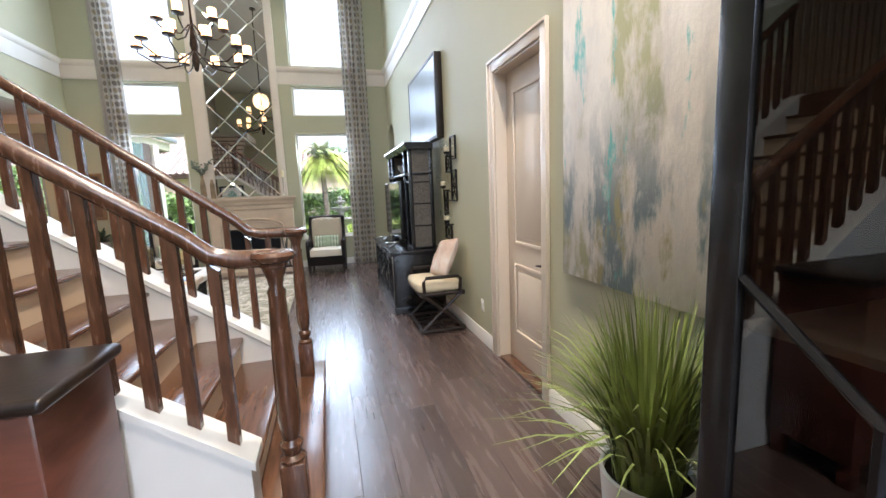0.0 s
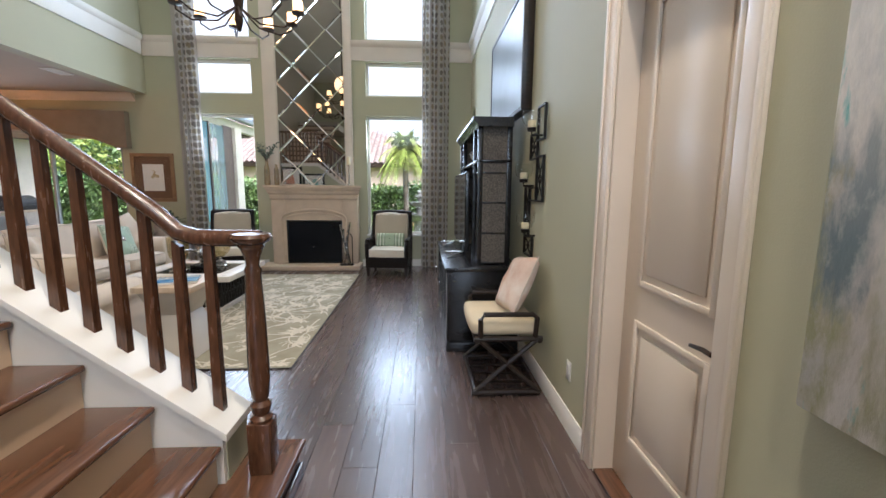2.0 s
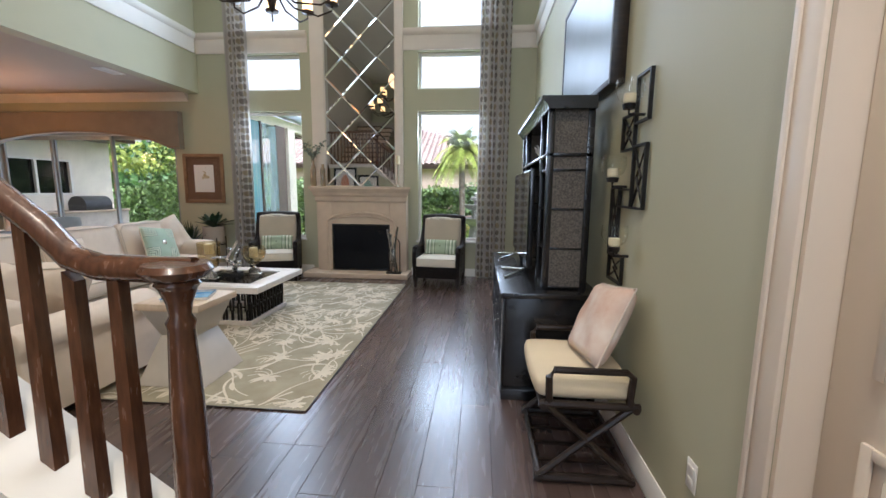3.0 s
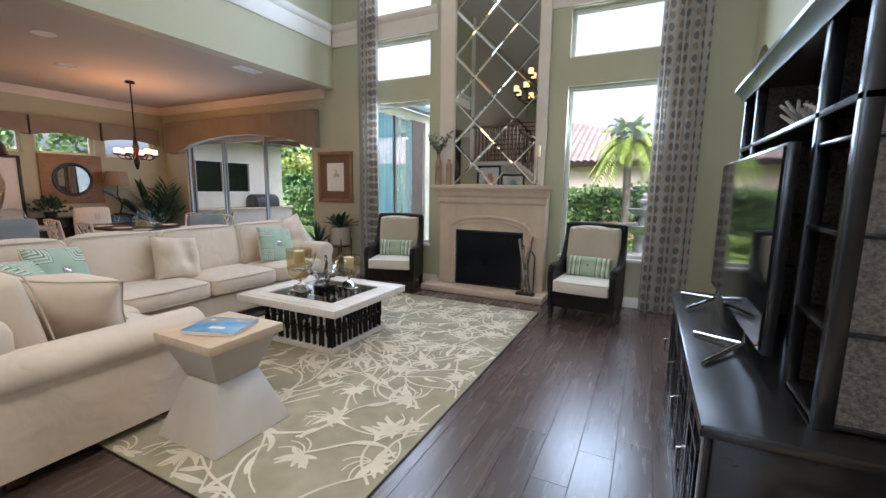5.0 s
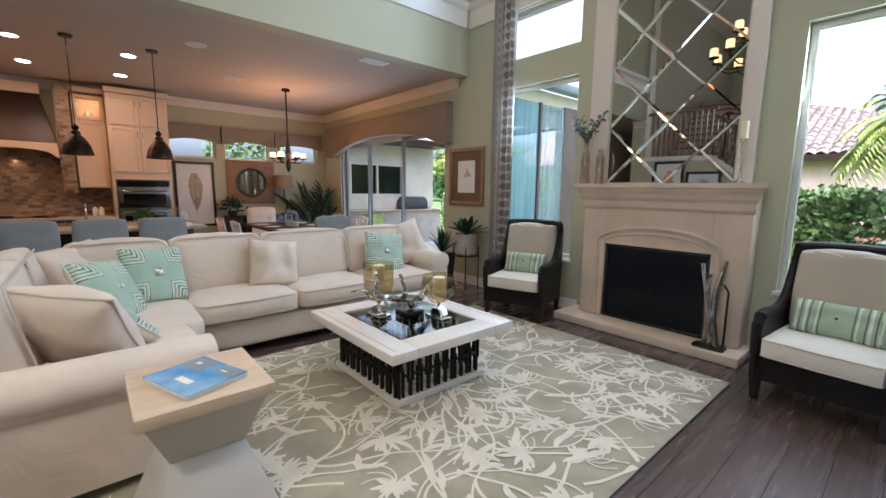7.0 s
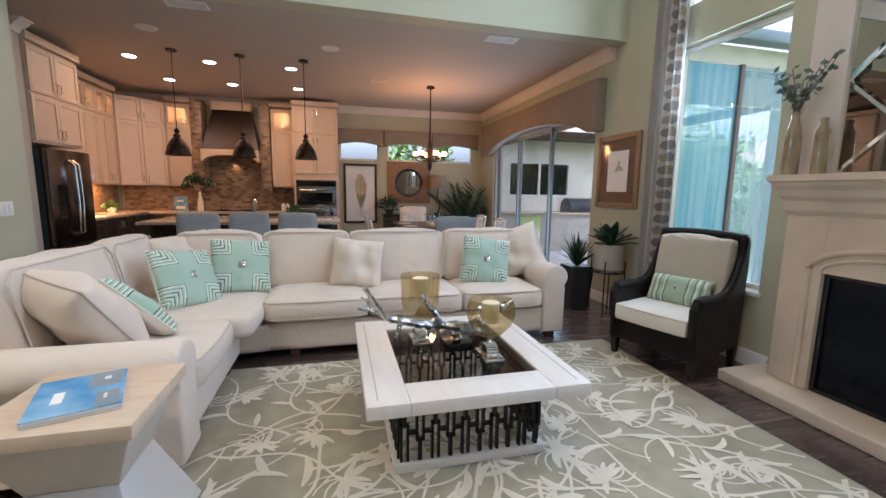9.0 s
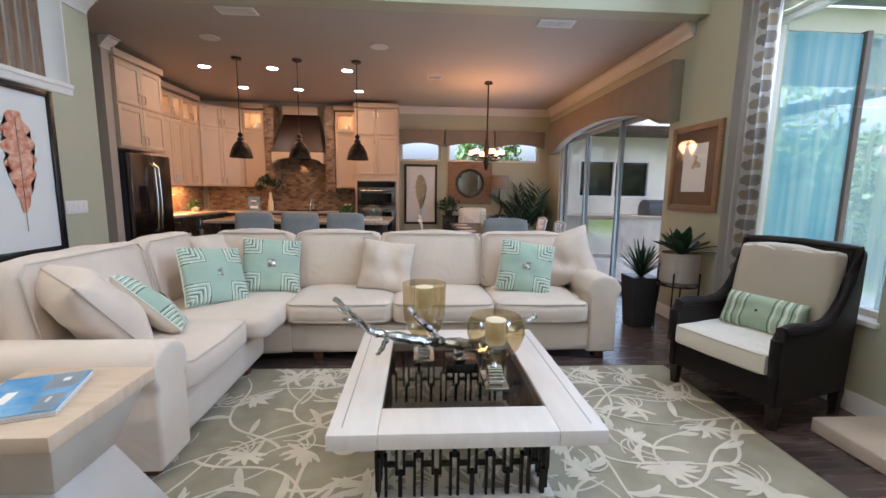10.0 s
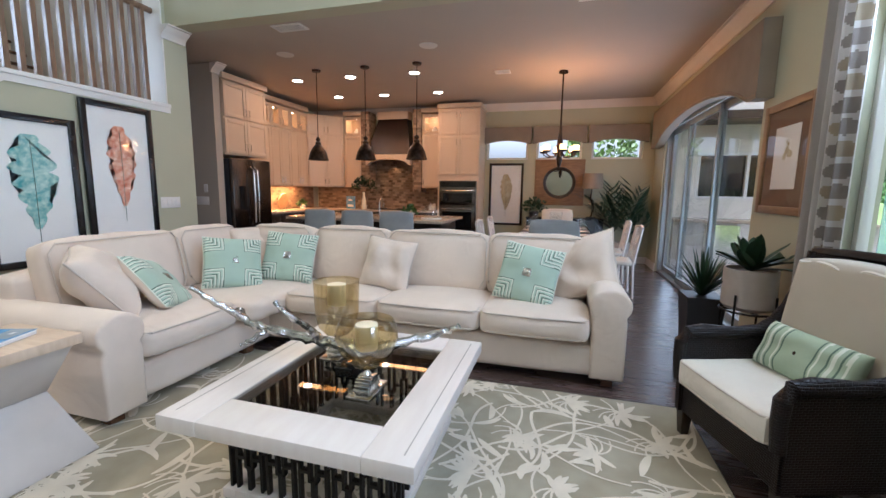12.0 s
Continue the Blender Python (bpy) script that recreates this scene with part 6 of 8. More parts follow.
# ---- pictures ----
def picture(name, m, w, h, frame_w, fm, mat_w, mm, label, depth=0.03):
    """Hangs in the xz plane facing -y, with its lower middle at the origin."""
    p = thing(name, label, "picture", "", m)
    part("frame", boxes([(-w / 2, -w / 2 + frame_w, -depth, 0, 0, h), (w / 2 - frame_w, w / 2, -depth, 0, 0, h), (-w / 2 + frame_w, w / 2 - frame_w, -depth, 0, 0, frame_w), (-w / 2 + frame_w, w / 2 - frame_w, -depth, 0, h - frame_w, h)], 0.004), M[fm], p)
    part("mat_board", box(-w / 2 + frame_w, w / 2 - frame_w, -0.012, -0.002, frame_w, h - frame_w), M[mm], p)
    if mat_w:
        q = frame_w + mat_w
        part("print", box(-w / 2 + q, w / 2 - q, -0.014, -0.0125, q, h - q), M["paper"], p)
    g = part("glazing", box(-w / 2 + frame_w, w / 2 - frame_w, -0.021, -0.019, frame_w, h - frame_w), M["pane"], p)
    g.visible_shadow = False
    return p
def leaf_print(p, w, h, z0, material, seed, depth=0.0155):
    random.seed(seed)
    out = []
    n = 70
    for s in (1, -1):
        rng = range(n + 1) if s == 1 else range(n, -1, -1)
        for i in rng:
            u = i / n
            lobes = 0.52 + 0.48 * abs(math.sin(u * math.pi * 6.5 + (0 if s == 1 else 0.9))) ** 0.7 + 0.10 * noise.noise((u * 22, s * 3.0, seed))
            wd = w / 2 * (math.sin(math.pi * min(1, u * 0.9 + 0.06)) ** 0.75) * lobes * (0.42 + 0.75 * u) * 1.15
            out.append((s * max(0.004, wd) + 0.03 * w * math.sin(u * 4), z0 + 0.16 * h + 0.84 * h * u))
    bm = bmesh.new()
    bm.faces.new([bm.verts.new((x, -depth, z)) for x, z in out])
    bmesh.ops.triangulate(bm, faces=bm.faces[:])
    part("painted_leaf", bm, M[material], p, smooth=0)
    part("painted_stem", tube([(0.0, -depth - 0.001, z0), (0.01 * w, -depth - 0.001, z0 + 0.5 * h), (0.0, -depth - 0.001, z0 + 0.95 * h)], 0.0022, 5), M["mintdark"], p)
pa = picture("leaf_picture", pose(-3.67, 3.222, 0.79, 0, 0, 180), 0.68, 1.33, 0.055, "black", 0, "paper", "white leaf watercolour in a black frame, coral leaf")
leaf_print(pa, 0.30, 0.92, 0.20, "coral", 1)
pb = picture("leaf_picture", pose(-2.94, 3.222, 0.66, 0, 0, 180), 0.68, 1.24, 0.055, "black", 0, "paper", "white leaf watercolour in a black frame, teal leaf")
leaf_print(pb, 0.36, 0.92, 0.16, "teal", 2)
sw = thing("switch_plate", "white multi-gang light switch plate on the stair wall", "switch")
part("plate", box(-4.32, -4.08, 3.2005, 3.207, 1.10, 1.22, 0.002), M["white"], sw)
for i in range(4):
    part("rocker", box(-4.305 + i * 0.056, -4.265 + i * 0.056, 3.2075, 3.211, 1.125, 1.195, 0.001), M["white"], sw)
sw2 = thing("switch_plate", "white multi-gang light switch plate on the hallway wall", "switch")
part("plate", box(-5.4495, -5.443, 2.24, 2.48, 1.08, 1.20, 0.002), M["white"], sw2)
part("plate", box(-5.4495, -5.443, 2.40, 2.47, 1.26, 1.38, 0.002), M["white"], sw2)
pf = picture("framed_print", pose(-4.30, NY - 0.002, 1.19), 0.74, 0.85, 0.06, "walnut", 0.13, "matboard", "floral print with brown mat in a golden wood frame")
random.seed(4)
fb = bmesh.new()
for i in range(16):
    a, r = random.uniform(0, 6.28), random.uniform(0.0, 0.07)
    merge(fb, lathe([(random.uniform(0.012, 0.03), 0), (0.0, 0.001)], 9), pose(0.02 + r * math.cos(a), -0.0145, 0.48 + r * math.sin(a) * 1.2, 90, 0, 0))
part("painted_blossom", fb, M["sand"], pf, smooth=0)

# ---- mantel vases ----
def vase_sprigs(x, y, z, seed, label, prof, leaves):
    v = thing("mantel_vase", label, "vase", "", pose(x, y, z))
    part("vase", lathe(prof, 20), M["amberglass"], v)
    if leaves:
        random.seed(seed)
        st, lv = bmesh.new(), []
        VV, FF = [], []
        for i in range(15):
            a, l = random.uniform(0, 6.28), random.uniform(0.14, 0.32)
            tip = (l * 0.65 * math.cos(a), min(0.06, l * 0.4 * math.sin(a)), prof[-1][1] + l)
            p0 = (0, 0, prof[-1][1] - 0.05)
            merge(st, tube([p0, (tip[0] * 0.3, tip[1] * 0.3, prof[-1][1] + l * 0.4), tip], 0.003, 5))
            for s in np.linspace(0.25, 1, 7):
                c = Vector((tip[0] * s, tip[1] * s, prof[-1][1] + l * s))
                d = Vector((random.uniform(-1, 1), random.uniform(-0.6, 0.4), random.uniform(-0.3, 1))).normalized() * 0.055
                w = d.cross(Vector((random.uniform(-1, 1), random.uniform(-1, 1), random.uniform(-1, 1)))).normalized() * 0.016
                k = len(VV)
                VV += [tuple(c), tuple(c + d * 0.5 + w), tuple(c + d), tuple(c + d * 0.5 - w)]
                FF.append((k, k + 1, k + 2, k + 3))
        part("stems", st, M["bark"], v)
        me = bpy.data.meshes.new("leaves")
        me.from_pydata(VV, [], FF)
        me.materials.append(M["greyleaf"])
        o = new("leaves", me)
        o.parent = v
        tagged(o, "grey-green eucalyptus leaves", kind="stuff")
    return v
M["greyleaf"] = mat("eucalyptus", (0.10, 0.14, 0.11), 0.6, var=0.2, scale=5, color2=(0.18, 0.22, 0.17), island=0.3)
M["amberglass"] = mat("amber_ceramic", (0.30, 0.22, 0.13), 0.2, var=0.15, scale=6, coat=0.4)
vase_sprigs(-2.25, 8.86, 1.501, 5, "tall ribbed amber vase with eucalyptus sprigs on the mantel", [(0.045, 0), (0.05, 0.02), (0.048, 0.25), (0.035, 0.33), (0.022, 0.38), (0.028, 0.42)], True)
vase_sprigs(-2.10, 8.90, 1.501, 6, "slim amber vase on the mantel", [(0.04, 0), (0.042, 0.02), (0.04, 0.28), (0.02, 0.32), (0.024, 0.36)], False)
cd = thing("candlestick", "slim glass candlestick with an ivory candle on the mantel", "candle holder", "", pose(-0.82, 8.86, 1.501))
part("stick", lathe([(0.045, 0), (0.045, 0.012), (0.012, 0.03), (0.01, 0.34), (0.03, 0.36), (0.0, 0.362)], 16), M["chrome"], cd)
part("candle", lathe([(0.03, 0.362), (0.031, 0.37), (0.031, 0.50), (0.0, 0.505)], 16), M["wax"], cd)

# ---- great room chandelier ----
def chandelier(m, tiers, ceiling, label, cup_r, cup_h):
    c = thing("chandelier", label, "chandelier", "", m)
    part("rod", tube([(0, 0, tiers[0][1]), (0, 0, ceiling)], 0.012, 10), M["bronze"], c)
    part("canopy", lathe([(0.07, ceiling - 0.03), (0.06, ceiling - 0.001)], 20), M["bronze"], c)
    part("hub", lathe([(0.0, tiers[0][1] - 0.22), (0.02, tiers[0][1] - 0.2), (0.045, tiers[0][1] - 0.1), (0.03, tiers[0][1]), (0.05, tiers[0][1] + 0.1), (0.02, tiers[0][1] + 0.3), (0.012, tiers[0][1] + 0.5)], 16), M["bronze"], c)
    for n, z, r, off, drop in tiers:
        for i in range(n):
            a = 2 * math.pi * i / n + off
            ca, sa = math.cos(a), math.sin(a)
            pts = [(0.03 * ca, 0.03 * sa, z + 0.02), (0.35 * r * ca, 0.35 * r * sa, z - drop), (0.75 * r * ca, 0.75 * r * sa, z - drop * 1.1), (r * ca, r * sa, z - drop * 0.35), (r * ca, r * sa, z)]
            arm = part("arm", tube(pts, 0.009, 8), M["bronze"], c)
            part("cup", lathe([(0.02, z), (cup_r * 1.25, z + 0.01), (cup_r * 1.3, z + 0.028), (cup_r * 1.05, z + 0.03), (cup_r, z + 0.016)], 18, r * ca, r * sa), M["bronze"], arm)
            part("lit_glass", lathe([(cup_r * 0.9, z + 0.022), (cup_r, z + 0.04), (cup_r, z + cup_h), (cup_r * 0.85, z + cup_h + 0.006), (0.0, z + cup_h - 0.01)], 18, r * ca, r * sa), M["candleglow"], arm, "glowing amber candle glass")
    return c
M["candleglow"] = glow("amber_candle_glow", (1.0, 0.62, 0.27), 2.2)
chandelier(pose(-1.45, 6.08, 0), [(10, 3.30, 0.60, 0.15, 0.12), (6, 3.62, 0.36, 0.4, 0.10)], HI, "two-tier bronze chandelier with glowing candle glasses", 0.052, 0.14)
# ---- kitchen ----
def shaker(w, h, glazed=False):
    s = 0.055
    bm = boxes([(0, s, -0.02, 0, 0, h), (w - s, w, -0.02, 0, 0, h), (s, w - s, -0.02, 0, 0, s), (s, w - s, -0.02, 0, h - s, h)], 0.003)
    if not glazed:
        merge(bm, box(s - 0.002, w - s + 0.002, -0.010, -0.004, s - 0.002, h - s + 0.002))
    return bm
def unit(m, w, d, z0, z1, rows, cols, label, paint="cab", category="cabinet", handle_low=True):
    """A cabinet against y = 0 facing -y, from x = 0 to w. rows: (z0, z1, glazed)."""
    u = thing("kitchen_cabinet", label, category, "kitchen cabinets", m)
    glazed = [r for r in rows if r[2]]
    zt = glazed[0][0] if glazed else z1
    part("body", box(0, w, -d, -0.001, z0, zt, 0.002), M[paint], u)
    if glazed:
        a, b = zt, z1
        part("lit_case", boxes([(0, 0.02, -d, -0.001, a, b), (w - 0.02, w, -d, -0.001, a, b), (0.02, w - 0.02, -0.02, -0.001, a, b), (0.02, w - 0.02, -d, -0.02, b - 0.02, b)]), M[paint], u)
        part("puck_light", box(w / 2 - 0.04, w / 2 + 0.04, -d / 2 - 0.04, -d / 2 + 0.04, b - 0.03, b - 0.021), M["undercab"], u)
    dw = w / cols
    for za, zb, gl in rows:
        for c in range(cols):
            dr = part("door", shaker(dw - 0.006, zb - za - 0.006, gl), M[paint], u)
            dr.matrix_basis = pose(c * dw + 0.003, -d - 0.001, za + 0.003)
            hx = dw - 0.04 if c % 2 == 0 and cols > 1 else 0.035
            hz = 0.05 if z0 > 1 else zb - za - 0.17
            part("handle", tube([(hx, -0.021, hz), (hx, -0.045, hz + 0.01), (hx, -0.045, hz + 0.10), (hx, -0.021, hz + 0.11)], 0.006, 6), M["chrome"], dr, "brushed metal pull")
            if gl:
                g = part("pane", box(0.05, dw - 0.056, -0.012, -0.010, 0.05, zb - za - 0.056), M["pane"], dr)
                g.visible_shadow = False
    return u
S180, W90 = lambda x, y: pose(x, y, 0, 0, 0, 180), lambda x, y: pose(x, y, 0, 0, 0, 90)
GL0, GT = 2.46, 2.86
unit(S180(-5.60, 1.951), 0.90, 0.72, 1.82, 2.88, [(1.84, 2.34, False), (2.36, 2.86, False)], 2, "cream shaker cabinet above the refrigerator")
x = -6.52
for w in (0.56, 0.56, 0.56):
    unit(S180(x, 1.951), w - 0.004, 0.35, 1.38, GT, [(1.39, GL0 - 0.01, False), (GL0, GT - 0.01, True)], 1 if w < 0.5 else 2, "cream shaker wall cabinet with a lit glazed top")
    x -= w
diag = pose(-8.205, 2.305, 0, 0, 0, 135)
unit(diag, 0.755, 0.02, 1.38, GT, [(1.39, GL0 - 0.01, False), (GL0, GT - 0.01, False)], 2, "cream shaker corner wall cabinet set diagonally")
unit(W90(WX + 0.001, 2.86), 0.40, 0.35, 1.38, GT, [(1.39, GL0 - 0.01, False), (GL0, GT - 0.01, True)], 1, "cream shaker wall cabinet with a lit glazed top")
unit(W90(WX + 0.001, 4.64), 0.40, 0.35, 1.38, GT, [(1.39, GL0 - 0.01, False), (GL0, GT - 0.01, True)], 1, "cream shaker wall cabinet with a lit glazed top")
ovc = unit(W90(WX + 0.001, 5.05), 0.83, 0.60, 0.10, 2.90, [(1.64, 2.38, False), (2.40, 2.88, False)], 2, "tall cream oven cabinet")
ov = thing("double_oven", "stainless double wall oven with black glass", "oven", "", W90(WX + 0.60, 5.09))
part("trim_frame", box(0, 0.75, -0.026, -0.003, 0.50, 1.53, 0.003), M["steel"], ov)
part("control_panel", box(0.02, 0.73, -0.032, -0.027, 1.41, 1.51), M["screen"], ov)
for z0, z1 in ((1.06, 1.38), (0.53, 1.02)):
    part("oven_door", box(0.02, 0.73, -0.05, -0.027, z0, z1, 0.004), M["steel"], ov)
    part("door_glass", box(0.08, 0.67, -0.053, -0.051, z0 + 0.05, z1 - 0.09), M["screen"], ov)
    part("handle", tube([(0.06, -0.05, z1 - 0.04), (0.08, -0.085, z1 - 0.04), (0.67, -0.085, z1 - 0.04), (0.69, -0.05, z1 - 0.04)], 0.010, 8), M["chrome"], ov)
structure("trim_cabinet_crown", boxes([(-8.20, -5.57, 1.951, 2.36, 2.885, 2.97), (WX + 0.001, WX + 0.40, 2.86, 3.27, 2.885, 2.97), (WX + 0.001, WX + 0.40, 4.62, 5.05, 2.885, 2.97), (WX + 0.001, WX + 0.66, 5.04, 5.90, 2.905, 2.99), (-6.52, -5.57, 2.36, 2.72, 2.885, 2.97)], 0.01), M["cab"], "cream cornice above the cabinets", "trim")
# refrigerator
fg = thing("refrigerator", "black stainless french-door refrigerator with water dispenser", "refrigerator", "", S180(-5.63, 2.02))
part("case", box(0, 0.83, -0.66, 0, 0.02, 1.76, 0.006), M["blackpot"], fg)
for a, b in ((0.003, 0.413), (0.417, 0.827)):
    part("upper_door", box(a, b, -0.735, -0.662, 0.66, 1.77, 0.012), M["steel"], fg)
part("freezer_drawer", box(0.003, 0.827, -0.735, -0.662, 0.06, 0.65, 0.012), M["steel"], fg)
for hx in (0.375, 0.455):
    part("door_handle", tube([(hx, -0.735, 0.76), (hx, -0.79, 0.80), (hx, -0.80, 1.2), (hx, -0.79, 1.60), (hx, -0.735, 1.66)], 0.013, 8), M["chrome"], fg)
part("drawer_handle", tube([(0.1, -0.735, 0.57), (0.12, -0.79, 0.57), (0.71, -0.79, 0.57), (0.73, -0.735, 0.57)], 0.013, 8), M["chrome"], fg)
part("dispenser", box(0.12, 0.30, -0.7375, -0.7355, 0.98, 1.36), M["screen"], fg)
# lower cabinets, worktops, splashback
x = -6.52
for w in (0.66, 0.66, 0.66):
    unit(S180(x, 1.951), w - 0.004, 0.60, 0.10, 0.879, [(0.12, 0.70, False), (0.71, 0.87, False)], 2, "dark stained base cabinet", "darkcab")
    x -= w
y = 2.56
for w in (0.62, 0.62, 0.62, 0.61):
    unit(W90(WX + 0.001, y), w - 0.004, 0.60, 0.10, 0.879, [(0.12, 0.70, False), (0.71, 0.87, False)], 2, "dark stained base cabinet", "darkcab")
    y += w
solid("worktop", boxes([(-8.46, -6.51, 1.952, 2.59, 0.88, 0.92), (WX + 0.001, -8.46, 1.952, 5.04, 0.88, 0.92)], 0.004), M["granite"], "speckled brown granite worktop on dark cabinets", "worktop")
def tilework(name):
    m = mat(name, (0.30, 0.19, 0.11), 0.35, var=0.2, scale=8)
    t = m.node_tree
    p = t.nodes["Principled BSDF"]
    br = t.nodes.new("ShaderNodeTexBrick")
    br.inputs["Color1"].default_value, br.inputs["Color2"].default_value, br.inputs["Mortar"].default_value = (0.13, 0.075, 0.042, 1), (0.38, 0.26, 0.165, 1), (0.24, 0.18, 0.13, 1)
    br.inputs["Scale"].default_value, br.inputs["Mortar Size"].default_value, br.inputs["Brick Width"].default_value, br.inputs["Row Height"].default_value = 1.0, 0.003, 0.10, 0.05
    co = t.nodes.new("ShaderNodeTexCoord")
    sp = t.nodes.new("ShaderNodeSeparateXYZ")
    ad = t.nodes.new("ShaderNodeMath")
    cb = t.nodes.new("ShaderNodeCombineXYZ")
    t.links.new(co.outputs["Object"], sp.inputs[0])
    t.links.new(sp.outputs[0], ad.inputs[0])
    t.links.new(sp.outputs[1], ad.inputs[1])
    t.links.new(ad.outputs[0], cb.inputs[0])
    t.links.new(sp.outputs[2], cb.inputs[1])
    t.links.new(cb.outputs[0], br.inputs["Vector"])
    t.links.new(br.outputs[0], p.inputs["Base Color"])
    return m
M["tiles"] = tilework("stone_mosaic")
structure("wall_splashback", boxes([(-8.9, -6.5, 1.951, 1.96, 0.921, 1.38), (WX + 0.001, WX + 0.01, 1.97, 5.04, 0.921, 1.38), (WX + 0.001, WX + 0.01, 3.28, 4.62, 1.38, 2.0)]), M["tiles"], "tumbled stone mosaic splashback", "splashback")
for y in (3.27, 4.44):
    solid("stone_pillar", box(WX + 0.011, WX + 0.38, y, y + 0.18, 1.30, 2.96, 0.004), M["tiles"], "mosaic stone pillar beside the range hood", "pillar", "hood pillars")
hd = thing("range_hood", "dark bronze range hood on an arched cream shelf", "range hood")
hb = bmesh.new()
lo = [hb.verts.new(p) for p in ((WX + 0.012, 3.46, 2.06), (-8.58, 3.46, 2.06), (-8.58, 4.43, 2.06), (WX + 0.012, 4.43, 2.06))]
hi = [hb.verts.new(p) for p in ((WX + 0.012, 3.62, 2.80), (-8.85, 3.62, 2.80), (-8.85, 4.27, 2.80), (WX + 0.012, 4.27, 2.80))]
for i in range(4):
    hb.faces.new((lo[i], lo[(i + 1) % 4], hi[(i + 1) % 4], hi[i]))
hb.faces.new(lo[::-1])
hb.faces.new(hi)
part("canopy", hb, M["hoodmetal"], hd, smooth=0)
part("top_trim", box(WX + 0.012, -8.83, 3.60, 4.29, 2.80, 2.96, 0.01), M["cab"], hd)
shelf = [(3.455, 2.055), (3.455, 1.84)] + [(3.945 + 0.44 * math.cos(radians(a)), 1.86 + 0.10 * math.sin(radians(a))) for a in range(180, -1, -15)] + [(4.435, 1.84), (4.435, 2.055)]
part("arched_shelf", prism(shelf, "x", WX + 0.4, -8.55), M["cab"], hd, "cream arched mantel shelf")
ck = thing("cooktop", "black glass cooktop on the granite worktop", "cooktop")
part("glass", box(-8.98, -8.52, 3.55, 4.34, 0.9205, 0.93, 0.002), M["screen"], ck)
for y in (3.75, 4.15):
    part("grate", lathe([(0.10, 0.931), (0.10, 0.945), (0.085, 0.945), (0.085, 0.931)], 16, -8.75, y), M["iron"], ck)
# island and stools
isl = thing("kitchen_island", "dark island with a thick granite top", "kitchen island")
part("body", box(-7.10, -6.25, 3.50, 5.78, 0.001, 0.879, 0.004), M["darkcab"], isl)
part("countertop", box(-7.18, -5.92, 3.42, 5.88, 0.88, 0.92, 0.006), M["granite"], isl)
part("sink", box(-6.95, -6.60, 4.40, 4.95, 0.915, 0.9215), M["chrome"], isl)
fc = thing("kitchen_faucet", "curved chrome kitchen faucet on the island", "faucet")
part("spout", tube([(-6.55, 4.68, 0.921), (-6.55, 4.68, 1.10), *[(-6.63 + 0.08 * math.cos(radians(a)), 4.68, 1.10 + 0.09 * math.sin(radians(a))) for a in range(0, 181, 20)], (-6.71, 4.68, 1.05)], 0.012, 8), M["chrome"], fc)
part("lever", tube([(-6.55, 4.72, 0.98), (-6.52, 4.78, 1.02)], 0.007, 6), M["chrome"], fc)
def stool(m):
    s = thing("counter_stool", "grey upholstered counter stool at the island", "stool", "island stools", m)
    part("seat", soft_box(-0.22, 0.22, -0.22, 0.20, 0.58, 0.67, r=0.03, puff=0.01, cuts=4), M["stoolgrey"], s, smooth=80)
    part("backrest", soft_box(-0.23, 0.23, 0.17, 0.24, 0.62, 1.05, r=0.03, puff=0.01, cuts=5), M["stoolgrey"], s, smooth=80)
    for x in (-0.18, 0.18):
        for y in (-0.18, 0.18):
            part("leg", box(x - 0.018, x + 0.018, y - 0.018, y + 0.018, 0.001, 0.585), M["espresso"], s)
    return s
st = stool(pose(-5.80, 4.22, 0, 0, 0, -90))
for y in (4.79, 5.36):
    copy_thing(st, pose(-5.80, y, 0, 0, 0, -90))
# countertop clutter
def potted(name, x, y, z, r, h, seed, label, leafmat="leaf", pot="white", n=60, size=0.06, lift=0.0):
    p = thing(name, label, "plant", "", pose(x, y, z))
    part("pot", lathe([(r * 0.75, 0.001), (r, 0.8 * r + 0.02), (r * 0.9, 0.8 * r + 0.02), (r * 0.85, 0.8 * r)], 18), M[pot], p)
    random.seed(seed)
    V, F = [], []
    for i in range(n):
        a, e = random.uniform(0, 6.28), random.uniform(0.1, 1.5)
        d = Vector((math.cos(a) * math.cos(e), math.sin(a) * math.cos(e), math.sin(e)))
        c = Vector((0, 0, 0.8 * r + lift)) + d * h * random.uniform(0.3, 0.8)
        w = d.cross(Vector((random.uniform(-1, 1), random.uniform(-1, 1), 0.3))).normalized() * size * 0.35
        k = len(V)
        V += [tuple(c), tuple(c + d * size * 0.5 + w), tuple(c + d * size), tuple(c + d * size * 0.5 - w)]
        F.append((k, k + 1, k + 2, k + 3))
    me = bpy.data.meshes.new("foliage")
    me.from_pydata(V, [], F)
    me.materials.append(M[leafmat])
    o = new("foliage", me)
    o.parent = p
    tagged(o, "small green leaves", kind="stuff")
    return p
potted("herb_pot", -6.4, 5.25, 0.9205, 0.07, 0.14, 51, "small green plant in a white pot on the island", n=90)
potted("herb_pot", -8.2, 2.15, 0.9205, 0.07, 0.14, 52, "trailing green plant in a white pot on the worktop", n=80)
potted("shelf_plant", -8.72, 3.32, 0.9205, 0.08, 0.34, 53, "feathery tall plant beside the range", "darkleaf", "pot", n=420, size=0.05, lift=0.34)
vs = thing("bottle_vase", "slim cream bottle vase beside the range", "vase", "", pose(-8.56, 3.40, 0.9205))
part("body", lathe([(0.045, 0.001), (0.05, 0.04), (0.048, 0.18), (0.026, 0.27), (0.022, 0.36), (0.0, 0.36)], 18), M["wax"], vs)
bd2 = thing("blue_book", "upright blue cook book on the worktop", "book", "", pose(-8.62, 3.06, 0.9205, 0, 0, 70))
